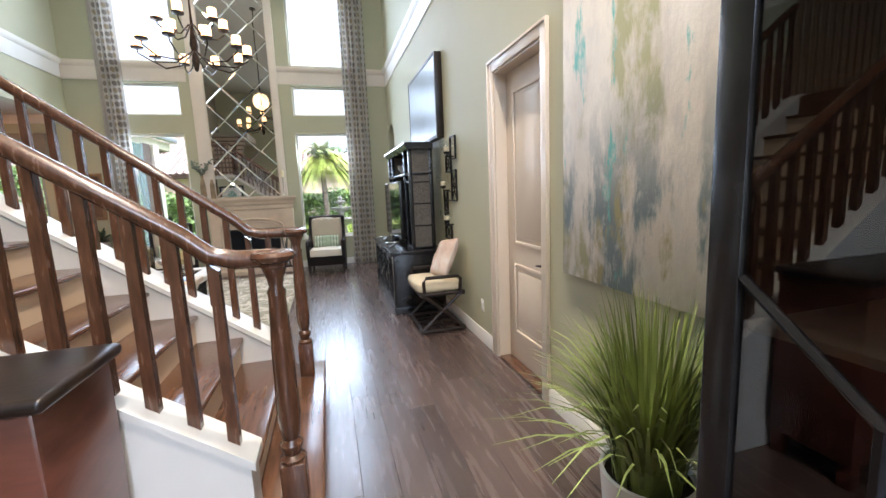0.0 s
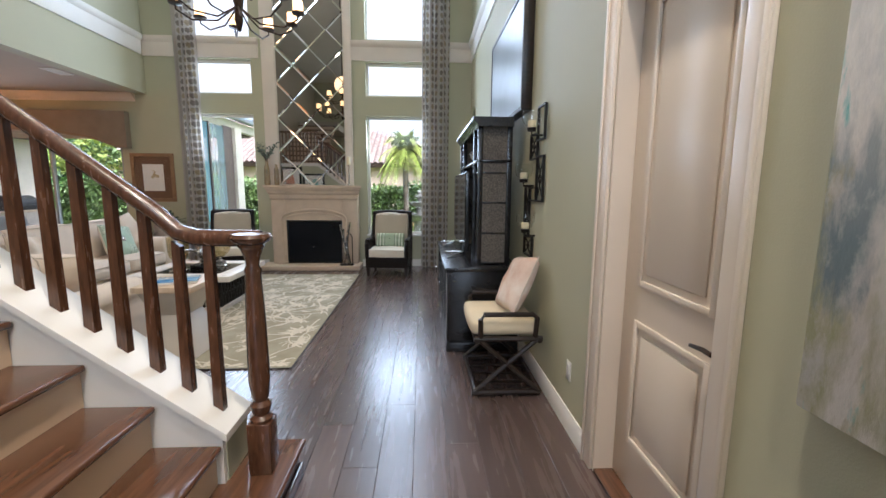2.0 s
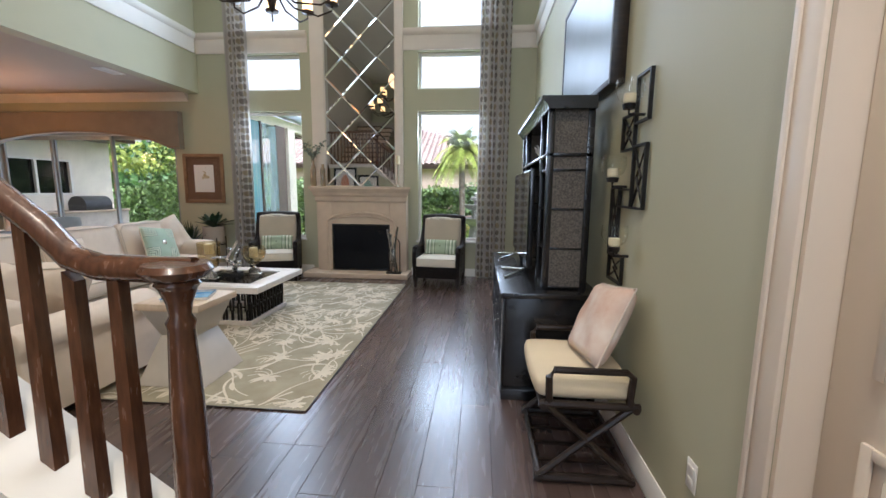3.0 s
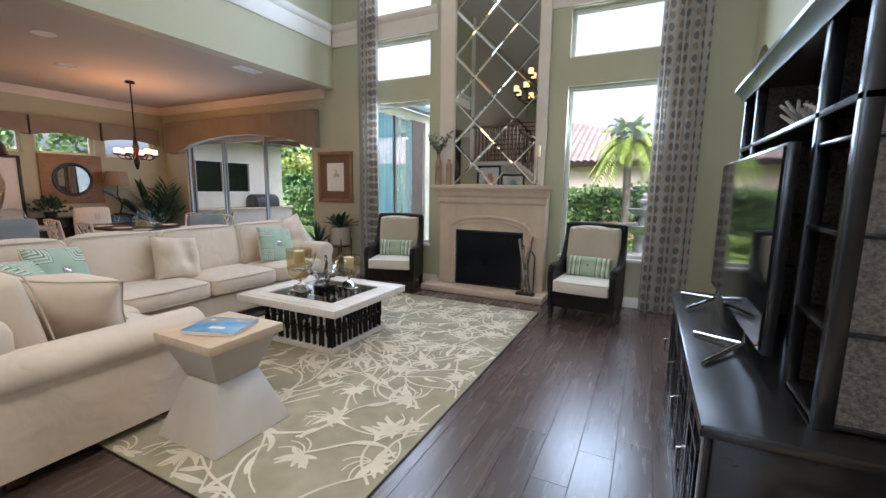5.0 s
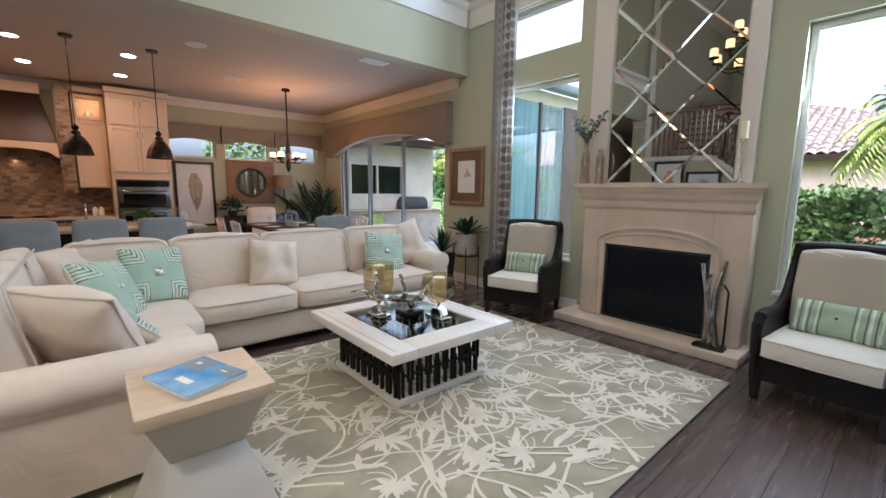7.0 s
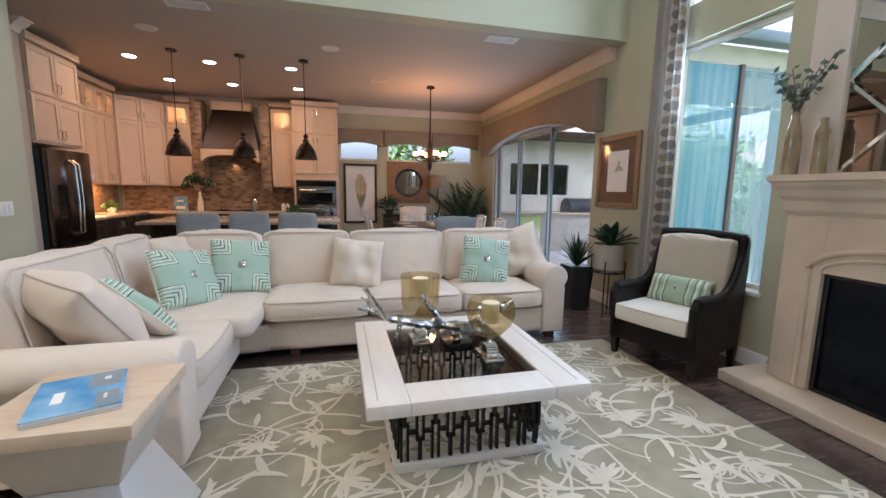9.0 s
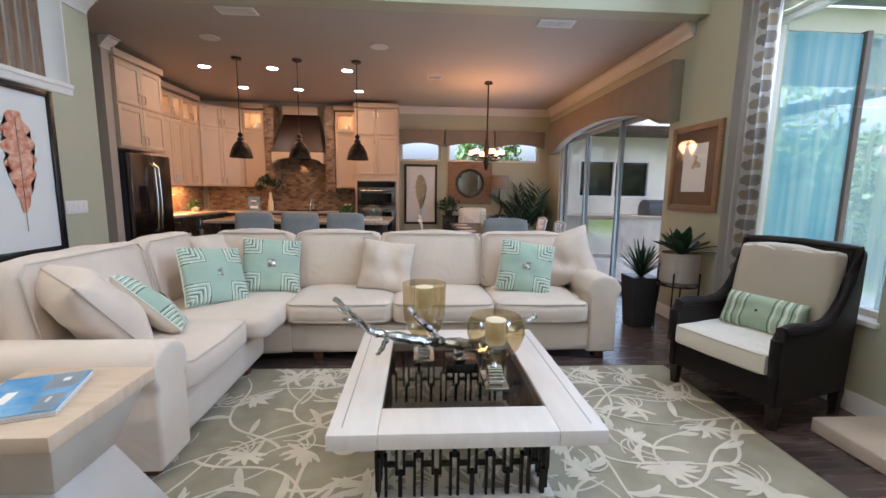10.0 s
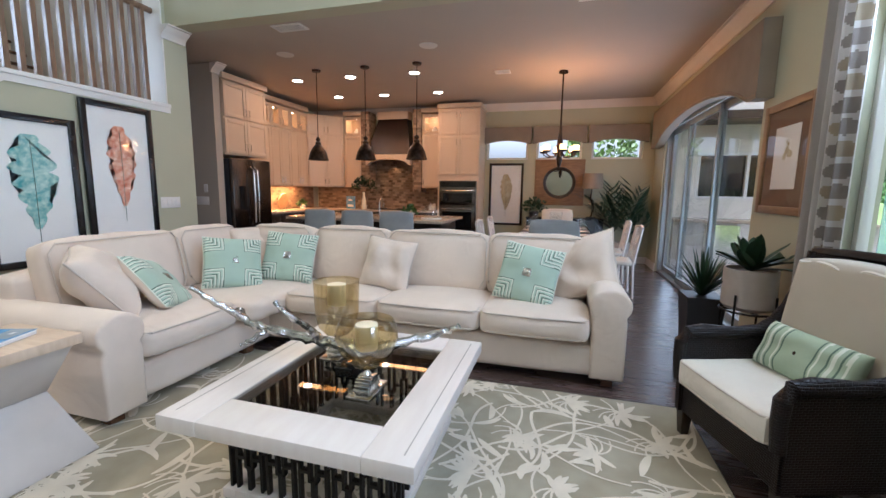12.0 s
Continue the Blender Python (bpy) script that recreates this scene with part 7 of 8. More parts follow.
part("cover", box(-0.13, 0.13, -0.01, 0.01, 0, 0.27), M["bluecover"], bd2)
part("title_bar", boxes([(-0.09, 0.09, -0.0115, -0.0105, 0.04, 0.09), (-0.06, 0.06, -0.0115, -0.0105, 0.17, 0.20)]), M["paper"], bd2)
bt = thing("bottle", "dark glass bottle on the worktop", "bottle", "", pose(-6.85, 2.15, 0.9205))
part("body", lathe([(0.035, 0.001), (0.036, 0.15), (0.014, 0.19), (0.014, 0.25), (0.0, 0.25)], 16), M["bronze"], bt)
pl = thing("decor_plate", "round woven decorative plate leaning on the splashback", "plate", "", pose(-7.75, 2.02, 1.08, 80, 0, 0))
part("disc", lathe([(0.0, -0.01), (0.15, 0.0), (0.16, 0.012), (0.0, 0.004)], 28), M["walnut"], pl)
for i, y in enumerate((4.80, 4.88)):
    cn2 = thing("canister", "small pale ceramic canister on the worktop", "canister", "canisters", pose(-8.85, y, 0.9205))
    part("body", lathe([(0.035, 0.001), (0.04, 0.10), (0.03, 0.13), (0.012, 0.14), (0.0, 0.15)], 16), M["white"], cn2)
cl = thing("cake_dome", "clear glass cake dome on the island", "cake stand", "", pose(-6.3, 5.62, 0.9205))
part("dome", lathe([(0.13, 0.02), (0.13, 0.12), (0.10, 0.19), (0.03, 0.22), (0.0, 0.225)], 24), M["clear"], cl)
part("plate", lathe([(0.15, 0.001), (0.15, 0.018), (0.0, 0.018)], 24), M["white"], cl)
for x, y, z in ((-8.95, 4.84, 2.4605), (-8.95, 3.06, 2.4605), (-7.9, 2.12, 2.4605), (-7.3, 2.12, 2.4605)):
    js = thing("jar", "cream lidded jar in the lit cabinet", "jar", "jars in the lit cabinets", pose(x, y, z))
    part("body", lathe([(0.04, 0.001), (0.07, 0.06), (0.06, 0.12), (0.03, 0.15)], 18), M["white"], js)
    part("lid", lathe([(0.035, 0.151), (0.03, 0.17), (0.0, 0.19)], 14), M["white"], js)
# pendants
def pendant(x, y):
    p = thing("pendant_lamp", "dark bronze dome pendant lamp over the island", "pendant lamp", "island pendants", pose(x, y, 0))
    part("canopy", lathe([(0.0, 3.02), (0.06, 3.025), (0.065, 3.049)], 20), M["bronze"], p)
    part("rod", tube([(0, 0, 2.09), (0, 0, 3.03)], 0.006, 8), M["bronze"], p)
    part("socket", lathe([(0.03, 1.98), (0.042, 1.995), (0.042, 2.02), (0.02, 2.035), (0.032, 2.055), (0.034, 2.075), (0.012, 2.10)], 16), M["bronze"], p)
    part("shade", lathe([(0.150, 1.76), (0.148, 1.775), (0.140, 1.80), (0.122, 1.87), (0.085, 1.94), (0.045, 1.985), (0.035, 1.995), (0.03, 1.985), (0.08, 1.93), (0.116, 1.87), (0.136, 1.80), (0.146, 1.762)], 28), M["bronze"], p)
    part("bulb", lathe([(0.0, 1.83), (0.03, 1.86), (0.02, 1.92), (0.0, 1.93)], 12), M["flame"], p, "lit bulb")
    return p
pd = pendant(-6.12, 3.89)
copy_thing(pd, pose(-6.12, 4.67, 0))
copy_thing(pd, pose(-6.12, 5.45, 0))
# recessed lights, vents, speakers
for x, y in ((-6.58, 3.25), (-6.57, 4.20), (-6.57, 5.25), (-7.78, 3.30), (-7.82, 4.21), (-7.82, 5.24)):
    dl = thing("recessed_light", "lit recessed ceiling light with a white ring", "ceiling light", "recessed ceiling lights", pose(x, y, LO))
    part("ring", lathe([(0.072, -0.004), (0.085, -0.006), (0.092, -0.001), (0.072, -0.001)], 24), M["white"], dl)
    part("lens", lathe([(0.0, -0.003), (0.071, -0.003)], 24), M["can"], dl)
for x, y in CANS:
    dl = thing("recessed_light", "lit recessed light in the high ceiling", "ceiling light", "recessed ceiling lights", pose(x, y, HI))
    part("ring", lathe([(0.072, -0.004), (0.085, -0.006), (0.092, -0.001), (0.072, -0.001)], 24), M["white"], dl)
    part("lens", lathe([(0.0, -0.003), (0.071, -0.003)], 24), M["can"], dl)
for x, y, l in ((-4.63, 4.53, 0.36), (-4.64, 7.67, 0.36), (-6.80, 6.52, 0.22)):
    vt = thing("ceiling_vent", "white slatted air vent in the ceiling", "air vent", "ceiling vents", pose(x, y, LO))
    part("frame", boxes([(-0.09, 0.09, -l / 2, -l / 2 + 0.02, -0.01, -0.001), (-0.09, 0.09, l / 2 - 0.02, l / 2, -0.01, -0.001), (-0.09, -0.07, -l / 2 + 0.02, l / 2 - 0.02, -0.01, -0.001), (0.07, 0.09, -l / 2 + 0.02, l / 2 - 0.02, -0.01, -0.001)]), M["white"], vt)
    part("backing", box(-0.07, 0.07, -l / 2 + 0.02, l / 2 - 0.02, -0.003, -0.001), M["blackpot"], vt)
    for i in range(5):
        part("slat", box(-0.062 + i * 0.028, -0.05 + i * 0.028, -l / 2 + 0.02, l / 2 - 0.02, -0.009, -0.004), M["white"], vt)
for x, y in ((-5.51, 5.81), (-5.4, 3.9)):
    sk = thing("ceiling_speaker", "round white speaker grille in the ceiling", "speaker", "ceiling speakers", pose(x, y, LO))
    part("grille", lathe([(0.0, -0.008), (0.105, -0.008), (0.11, -0.001)], 28), M["ceil"], sk)

# ---- dining corner ----
dt = thing("dining_table", "dark rectangular dining table laid with glasses", "dining table")
part("tabletop", box(-8.05, -5.78, 6.88, 7.86, 0.72, 0.76, 0.006), M["espresso"], dt)
for x in (-7.95, -5.88):
    for y in (6.96, 7.78):
        part("leg", box(x - 0.04, x + 0.04, y - 0.04, y + 0.04, 0.001, 0.72), M["espresso"], dt)
def parsons(m, label, mt):
    c = thing("dining_chair", label, "chair", "upholstered dining chairs", m)
    part("seat", soft_box(-0.26, 0.26, -0.26, 0.22, 0.36, 0.49, r=0.03, puff=0.01, cuts=4), M[mt], c, smooth=80)
    part("backrest", soft_box(-0.27, 0.27, 0.20, 0.29, 0.40, 1.02, r=0.035, puff=0.012, cuts=5), M[mt], c, smooth=80)
    for x in (-0.22, 0.22):
        for y in (-0.22, 0.24):
            part("leg", box(x - 0.02, x + 0.02, y - 0.02, y + 0.02, 0.001, 0.365), M["espresso"], c)
    return c
parsons(pose(-5.55, 7.37, 0, 0, 0, -90), "taupe upholstered dining chair at the table end", "stoolgrey")
parsons(pose(-8.28, 7.37, 0, 0, 0, 90), "pale upholstered dining chair at the table end", "cushion")
def lattice_chair(m):
    c = thing("lattice_chair", "whitewashed dining chair with a woven lattice back", "chair", "side dining chairs", m)
    part("seat", soft_box(-0.23, 0.23, -0.22, 0.22, 0.42, 0.48, r=0.02, puff=0.008, cuts=4), M["cushion"], c, smooth=80)
    for x in (-0.21, 0.21):
        part("leg", tube([(x, -0.2, 0.001), (x, -0.2, 0.43)], 0.018, 8), M["whitewash"], c)
        part("leg", tube([(x, 0.24, 0.001), (x, 0.22, 0.43), (x, 0.30, 0.90)], 0.018, 8), M["whitewash"], c)
    part("top_rail", tube([(-0.22, 0.30, 0.90), (0, 0.32, 0.92), (0.22, 0.30, 0.90)], 0.018, 8), M["whitewash"], c)
    for k in range(4):
        u = -0.21 + 0.105 * k
        part("lattice_bar", tube([(u, 0.23, 0.50), (min(0.21, u + 0.21), 0.30, 0.89)], 0.012, 6), M["whitewash"], c)
        part("lattice_bar", tube([(-u, 0.235, 0.50), (max(-0.21, -u - 0.21), 0.305, 0.89)], 0.012, 6), M["whitewash"], c)
    return c
lc = lattice_chair(pose(-6.35, 6.62, 0, 0, 0, 180))
copy_thing(lc, pose(-7.25, 6.62, 0, 0, 0, 180))
copy_thing(lc, pose(-6.35, 8.12, 0))
copy_thing(lc, pose(-7.25, 8.12, 0))
random.seed(61)
for x in (-7.55, -7.0, -6.45, -6.0):
    for y in (7.02, 7.72):
        gl = thing("wine_glass", "clear stemmed wine glass on the dining table", "glass", "glasses on the table", pose(x + random.uniform(-0.05, 0.05), y, 0.7605))
        part("bowl", lathe([(0.035, 0.001), (0.004, 0.01), (0.004, 0.09), (0.03, 0.12), (0.038, 0.16), (0.03, 0.21)], 14), M["clear"], gl)
        pt = thing("dinner_plate", "white dinner plate on the dining table", "plate", "plates on the table", pose(x + 0.16, y, 0.7605))
        part("plate", lathe([(0.08, 0.001), (0.13, 0.016), (0.125, 0.018), (0.0, 0.008)], 20), M["white"], pt)
ce = thing("glass_centrepiece", "clear glass cylinder vases in the middle of the table", "vase", "", pose(-6.9, 7.37, 0.7605))
for x, r, h in ((-0.15, 0.06, 0.22), (0.0, 0.09, 0.28), (0.16, 0.06, 0.18)):
    part("cylinder", lathe([(r, 0.001), (r, h)], 20, x, 0), M["clear"], ce)
    part("filling", lathe([(r * 0.9, 0.002), (r * 0.9, h * 0.3), (0.0, h * 0.32)], 16, x, 0), M["sand"], ce)
chandelier(pose(-6.95, 7.37, 0), [(6, 1.90, 0.24, 0.2, 0.05)], LO, "bronze dining chandelier with six amber glass candles", 0.045, 0.10)
# west wall
for i, (y0, y1) in enumerate(((5.84, 6.80), (6.84, 7.83), (7.88, 8.92))):
    vl = thing("window_valance", "taupe arched fabric valance above a high window", "valance", "dining valances")
    out = [(y0, 2.60), (y0, 2.27)] + [(y0 + (y1 - y0) * s, 2.27 + 0.07 * math.sin(math.pi * s)) for s in np.linspace(0.06, 0.94, 12)] + [(y1, 2.27), (y1, 2.60)]
    part("fabric", prism(out, "x", WX + 0.003, WX + 0.09), M["shade"], vl)
bv = thing("door_valance", "wide taupe fabric valance with an arched hem above sliding doors", "valance")
out = [(-8.80, 2.74), (-8.80, 2.12), (-8.45, 2.12), (-8.3, 2.17)] + [(-8.2 + 3.2 * s, 2.20 + 0.20 * math.sin(math.pi * s) ** 0.7) for s in np.linspace(0, 1, 18)] + [(-4.93, 2.17), (-4.80, 2.12), (-4.63, 2.12), (-4.63, 2.74)]
part("fabric", prism(out, "y", NY - 0.13, NY - 0.003), M["shade"], bv)
part("hem_cord", tube([(x, NY - 0.132, z + 0.03) for x, z in out[1:-1]], 0.006, 6), M["walnut"], bv)
lp2 = picture("botanical_picture", pose(WX + 0.002, 6.33, 0.65, 0, 0, 90), 0.69, 1.25, 0.045, "espresso", 0, "paper", "pale fern print in a dark frame")
leaf_print(lp2, 0.26, 0.85, 0.18, "sand", 7)
wm = thing("wood_mirror", "round mirror set in a square reclaimed wood panel", "mirror", "", pose(WX + 0.002, 7.37, 1.52, 0, 0, 90))
part("wood_panel", box(-0.47, 0.47, -0.03, 0, -0.44, 0.45, 0.004), M["walnut"], wm)
ri = part("mirror_ring", lathe([(0.25, 0), (0.27, 0.015), (0.30, 0.015), (0.31, 0)], 40, base=False), M["espresso"], wm)
ri.matrix_basis = pose(0, -0.031, 0, 90, 0, 0)
mr2 = part("mirror_disc", lathe([(0.0, 0.004), (0.25, 0.004)], 40), M["mirror"], wm)
mr2.matrix_basis = pose(0, -0.031, 0, 90, 0, 0)
cs2 = thing("console_cabinet", "black console cabinet beneath the round mirror", "console")
part("body", box(WX + 0.02, WX + 0.40, 6.80, 8.20, 0.10, 0.82, 0.006), M["black"], cs2)
part("top", box(WX + 0.018, WX + 0.42, 6.78, 8.22, 0.821, 0.85, 0.004), M["black"], cs2)
for y in (6.85, 8.15):
    part("leg", box(WX + 0.05, WX + 0.38, y - 0.03, y + 0.03, 0.001, 0.10), M["black"], cs2)
tl = thing("table_lamp", "table lamp with a taupe drum shade on a branch base", "table lamp", "", pose(WX + 0.24, 7.98, 0.851))
part("base", box(-0.08, 0.08, -0.08, 0.08, 0.0, 0.03, 0.004), M["black"], tl)
part("stem", limb([(0, 0, 0.03), (0.02, 0.04, 0.2), (0, -0.02, 0.4), (0, 0, 0.6)], 0.02, 0.01), M["bronze"], tl)
part("shade", lathe([(0.19, 0.56), (0.17, 0.84), (0.165, 0.84), (0.185, 0.56)], 28), M["shade"], tl)
potted("bonsai_plant", WX + 0.22, 6.92, 0.851, 0.10, 0.34, 71, "bushy small bonsai in a dark pot on the console", "darkleaf", "blackpot", 160, 0.07)
def fronds(name, x, y, pot_r, pot_h, pot_mat, n, length, seed, label, leafmat, width, droop, upright, blades=False, pot_z=0.0, square=False, clampy=None):
    p = thing(name, label, "plant", "", pose(x, y, 0))
    if square:
        part("planter", frustum(pot_r * 0.75, pot_r, pot_z + 0.001, pot_z + pot_h), M[pot_mat], p)
    else:
        part("planter", lathe([(pot_r * 0.85, pot_z + 0.001), (pot_r, pot_z + 0.03), (pot_r, pot_z + pot_h), (pot_r * 0.92, pot_z + pot_h), (pot_r * 0.9, pot_z + pot_h - 0.03), (0.0, pot_z + pot_h - 0.03)], 28), M[pot_mat], p)
    random.seed(seed)
    V, F = [], []
    z0 = pot_z + pot_h - 0.02
    for i in range(n):
        a = 2 * math.pi * i / n * 2.4 + random.uniform(-0.3, 0.3)
        e = random.uniform(*upright)
        l = length * random.uniform(0.7, 1.05)
        base = None
        pts = []
        for k in range(9):
            s = k / 8
            r = l * s * math.cos(e) * (1 - 0.15 * s)
            z = z0 + l * s * math.sin(e) - droop * l * s * s
            yy = r * math.sin(a)
            if clampy is not None:
                yy = min(yy, clampy)
            pts.append(Vector((r * math.cos(a), yy, z)))
        side = Vector((-math.sin(a), math.cos(a), 0))
        if blades:
            for k in range(2, 9):
                for sgn in (-1, 1):
                    c = pts[k]
                    d = ((pts[k] - pts[k - 1]).normalized() * 0.8 + side * sgn * 0.9 + Vector((0, 0, -0.15))).normalized() * length * 0.34 * (1 - 0.5 * abs(k / 8 - 0.5))
                    w = d.cross(Vector((0, 0, 1))).normalized() * width * 0.5
                    q = len(V)
                    V += [tuple(c), tuple(c + d * 0.45 + w), tuple(c + d), tuple(c + d * 0.45 - w)]
                    F.append((q, q + 1, q + 2, q + 3))
        else:
            for k, c in enumerate(pts):
                w = side * width * (math.sin(math.pi * min(1, 0.18 + 0.82 * k / 8)) ** 0.7)
                q = len(V)
                fold = Vector((0, 0, 0.2 * width))
                V += [tuple(c - w + fold), tuple(c), tuple(c + w + fold)]
                if base is not None:
                    F += [(base, base + 1, q + 1, q), (base + 1, base + 2, q + 2, q + 1)]
                base = q
    if clampy is not None:
        V = [(vx, min(vy, clampy), vz) for vx, vy, vz in V]
    me = bpy.data.meshes.new("fronds")
    me.from_pydata(V, [], F)
    me.materials.append(M[leafmat])
    o = new("fronds", me)
    o.parent = p
    tagged(o, "green leaf fronds", kind="stuff")
    return p
fronds("palm_plant", -8.62, 8.50, 0.17, 0.45, "pot", 24, 1.40, 81, "potted parlour palm in a grey planter by the corner", "darkleaf", 0.05, 0.28, (0.75, 1.4), blades=True, clampy=0.4)
fronds("spiky_plant", -4.30, 8.58, 0.14, 0.52, "blackpot", 60, 0.55, 82, "spiky dark grass in a tall black square planter", "darkleaf", 0.012, 0.25, (0.6, 1.45), square=True, clampy=0.3)
fronds("agave_plant", -4.03, 8.80, 0.17, 0.30, "pot", 22, 0.42, 83, "dark agave in a grey round pot on a metal stand", "darkleaf", 0.05, 0.18, (0.25, 1.2), pot_z=0.50, clampy=0.20)
ps = thing("plant_stand", "slim black metal plant stand", "plant stand", "", pose(-4.03, 8.80, 0))
part("ring", tube([(0.175 * math.cos(a), 0.175 * math.sin(a), 0.49) for a in np.linspace(0, 2 * math.pi, 24, endpoint=False)], 0.008, 6, closed=True), M["iron"], ps)
for a in (0.8, 2.4, 3.9, 5.5):
    part("leg", tube([(0.18 * math.cos(a), 0.18 * math.sin(a), 0.001), (0.18 * math.cos(a), 0.18 * math.sin(a), 0.62)], 0.008, 6), M["iron"], ps)
part("cross_bar", boxes([(-0.175, 0.175, -0.008, 0.008, 0.485, 0.499), (-0.008, 0.008, -0.175, 0.175, 0.4852, 0.4992)]), M["iron"], ps)

# ---- outside ----
structure("ground", box(-600, 600, -600, 600, -0.4, -0.10), M["lawn"], "green lawn round the house", "ground")
structure("pavement_patio", box(-9.3, -3.4, 9.26, 12.8, -0.099, -0.03), M["paver"], "grey paved patio", "pavement")
lan = thing("patio_wing", "stuccoed house wing with a window beside the patio", "building")
part("wall", slab("x", -9.7, -9.45, 9.26, 12.6, -0.1, 3.0, [(9.85, 11.5, 1.25, 2.10)]), M["stuccolt"], lan)
part("window_frame", boxes([(-9.50, -9.43, 9.85, 9.90, 1.25, 2.10), (-9.50, -9.43, 11.45, 11.5, 1.25, 2.10), (-9.50, -9.43, 9.90, 11.45, 1.25, 1.30), (-9.50, -9.43, 9.90, 11.45, 2.05, 2.10), (-9.50, -9.43, 10.65, 10.70, 1.30, 2.05)]), M["white"], lan)
part("pane", box(-9.52, -9.515, 9.88, 11.47, 1.27, 2.08), M["screen"], lan)
part("roof", boxes([(-9.7, -8.75, 9.26, 12.7, 2.60, 2.74), (-4.10, -4.02, 9.26, 12.74, 2.74, 2.94), (-8.75, -4.10, 12.66, 12.74, 2.74, 2.90), (-8.75, -4.10, 9.30, 9.38, 2.74, 2.90)]), M["bronze"], lan)
part("post", box(-4.02, -3.86, 10.86, 11.26, -0.1, 2.80), M["postbrown"], lan)
part("column", box(-4.06, -3.80, 11.28, 11.62, -0.1, 2.80), M["stuccolt"], lan, "cream stucco column")
part("mullion", box(-3.90, -3.84, 10.17, 10.22, -0.1, 2.78), M["postbrown"], lan)
part("crossbar", box(-3.90, -3.85, 9.27, 10.16, 0.70, 0.75), M["postbrown"], lan)
part("soffit", box(-5.70, -4.10, 9.38, 12.66, 2.80, 2.86), M["kceil"], lan, "taupe soffit boards")
part("fascia_beam", box(-4.02, -3.90, 9.27, 12.74, 2.78, 2.98), M["stuccolt"], lan, "cream fascia beam")
part("gutter", box(-3.90, -3.72, 9.27, 12.80, 2.99, 3.12, 0.02), M["bluegrey"], lan, "grey rain gutter")
# clear vinyl side panels, their reflected sheen painted as a tint
part("sun_shade", box(-3.875, -3.865, 9.42, 10.16, 0.05, 2.76), M["tealpane"], lan, "clear vinyl panel with its teal sheen put into the colour")
part("sun_shade", box(-3.875, -3.865, 10.23, 10.85, 0.05, 2.76), M["paleveil"], lan, "clear vinyl panel with a paler sheen put into the colour")
ok = thing("outdoor_kitchen", "stone-faced outdoor kitchen counter on the patio", "outdoor kitchen")
part("body", box(-9.44, -8.86, 9.4, 12.4, -0.029, 0.84), M["grey"], ok)
part("countertop", box(-9.44, -8.82, 9.38, 12.42, 0.841, 0.89, 0.004), M["granite"], ok)
part("fridge_door", box(-8.859, -8.84, 9.9, 10.45, 0.05, 0.80), M["chrome"], ok)
gr = thing("barbecue_grill", "black domed barbecue grill on the outdoor counter", "grill", "", pose(-9.12, 11.6, 0.8905))
part("firebox", box(-0.24, 0.24, -0.36, 0.36, 0.0, 0.12, 0.006), M["blackpot"], gr)
part("lid", prism([(0.24 * math.cos(radians(a)), 0.121 + 0.22 * math.sin(radians(a))) for a in range(0, 181, 15)], "y", -0.36, 0.36), M["blackpot"], gr)
# neighbouring house with tiled roof
nh = thing("neighbour_house", "tan stucco house with a clay tile roof", "house")
part("wall", slab("y", 24.0, 24.3, -16, 3.4, -0.1, 2.62, [(-6.6, -5.6, 0.7, 1.9)]), M["stucco"], nh)
part("wall", box(3.1, 3.4, 24.3, 34, -0.1, 2.62), M["stucco"], nh)
w = part("window", boxes([(-6.6, -6.52, 24.05, 24.15, 0.7, 1.9), (-5.68, -5.6, 24.05, 24.15, 0.7, 1.9), (-6.52, -5.68, 24.05, 24.15, 0.7, 0.78), (-6.52, -5.68, 24.05, 24.15, 1.82, 1.9), (-6.52, -5.68, 24.07, 24.13, 1.27, 1.33)]), M["white"], nh)
part("pane", box(-6.52, -5.68, 24.12, 24.13, 0.78, 1.82), M["screen"], w)
part("eave", box(-16.5, 4.0, 23.45, 23.65, 2.55, 2.75), M["bronze"], nh)
part("porch_wall", box(3.4, 7.5, 26.0, 26.3, -0.1, 2.62), M["stucco"], nh)
V, F = [], []
def tile_field(x0, x1, y0, y1, z0, z1):
    nx, ny = int((x1 - x0) / 0.30), int((y1 - y0) / 0.42)
    for j in range(ny):
        for i in range(nx):
            if x0 + i * 0.30 > x1 - 1.2 * (y1 - y0) * j / ny:
                continue
            xa, ya = x0 + i * 0.30, y0 + j * (y1 - y0) / ny
            za = z0 + (z1 - z0) * j / ny
            zb = z0 + (z1 - z0) * (j + 1) / ny
            k = len(V)
            for s in range(5):
                t = s / 4
                h = 0.09 * math.sin(math.pi * t)
                V.append((xa + 0.29 * t, ya - 0.03, za + h + 0.05))
                V.append((xa + 0.29 * t, ya + (y1 - y0) / ny, zb + h + 0.02))
            for s in range(4):
                F.append((k + 2 * s, k + 2 * s + 2, k + 2 * s + 3, k + 2 * s + 1))
tile_field(-16.5, 4.0, 23.5, 31.0, 2.72, 5.95)
me = bpy.data.meshes.new("roof_tiles")
me.from_pydata(V, [], F)
me.materials.append(M["roof"])
rt = new("roof_tiles", me)
rt.parent = nh
tagged(rt, "rows of rounded clay roof tiles", kind="stuff")
deck = bmesh.new()
dv = [deck.verts.new(p) for p in ((-16.5, 23.5, 2.70), (4.0, 23.5, 2.70), (-5.0, 31.0, 5.93), (-16.5, 31.0, 5.93), (4.0, 38.5, 2.70), (-16.5, 38.5, 2.70))]
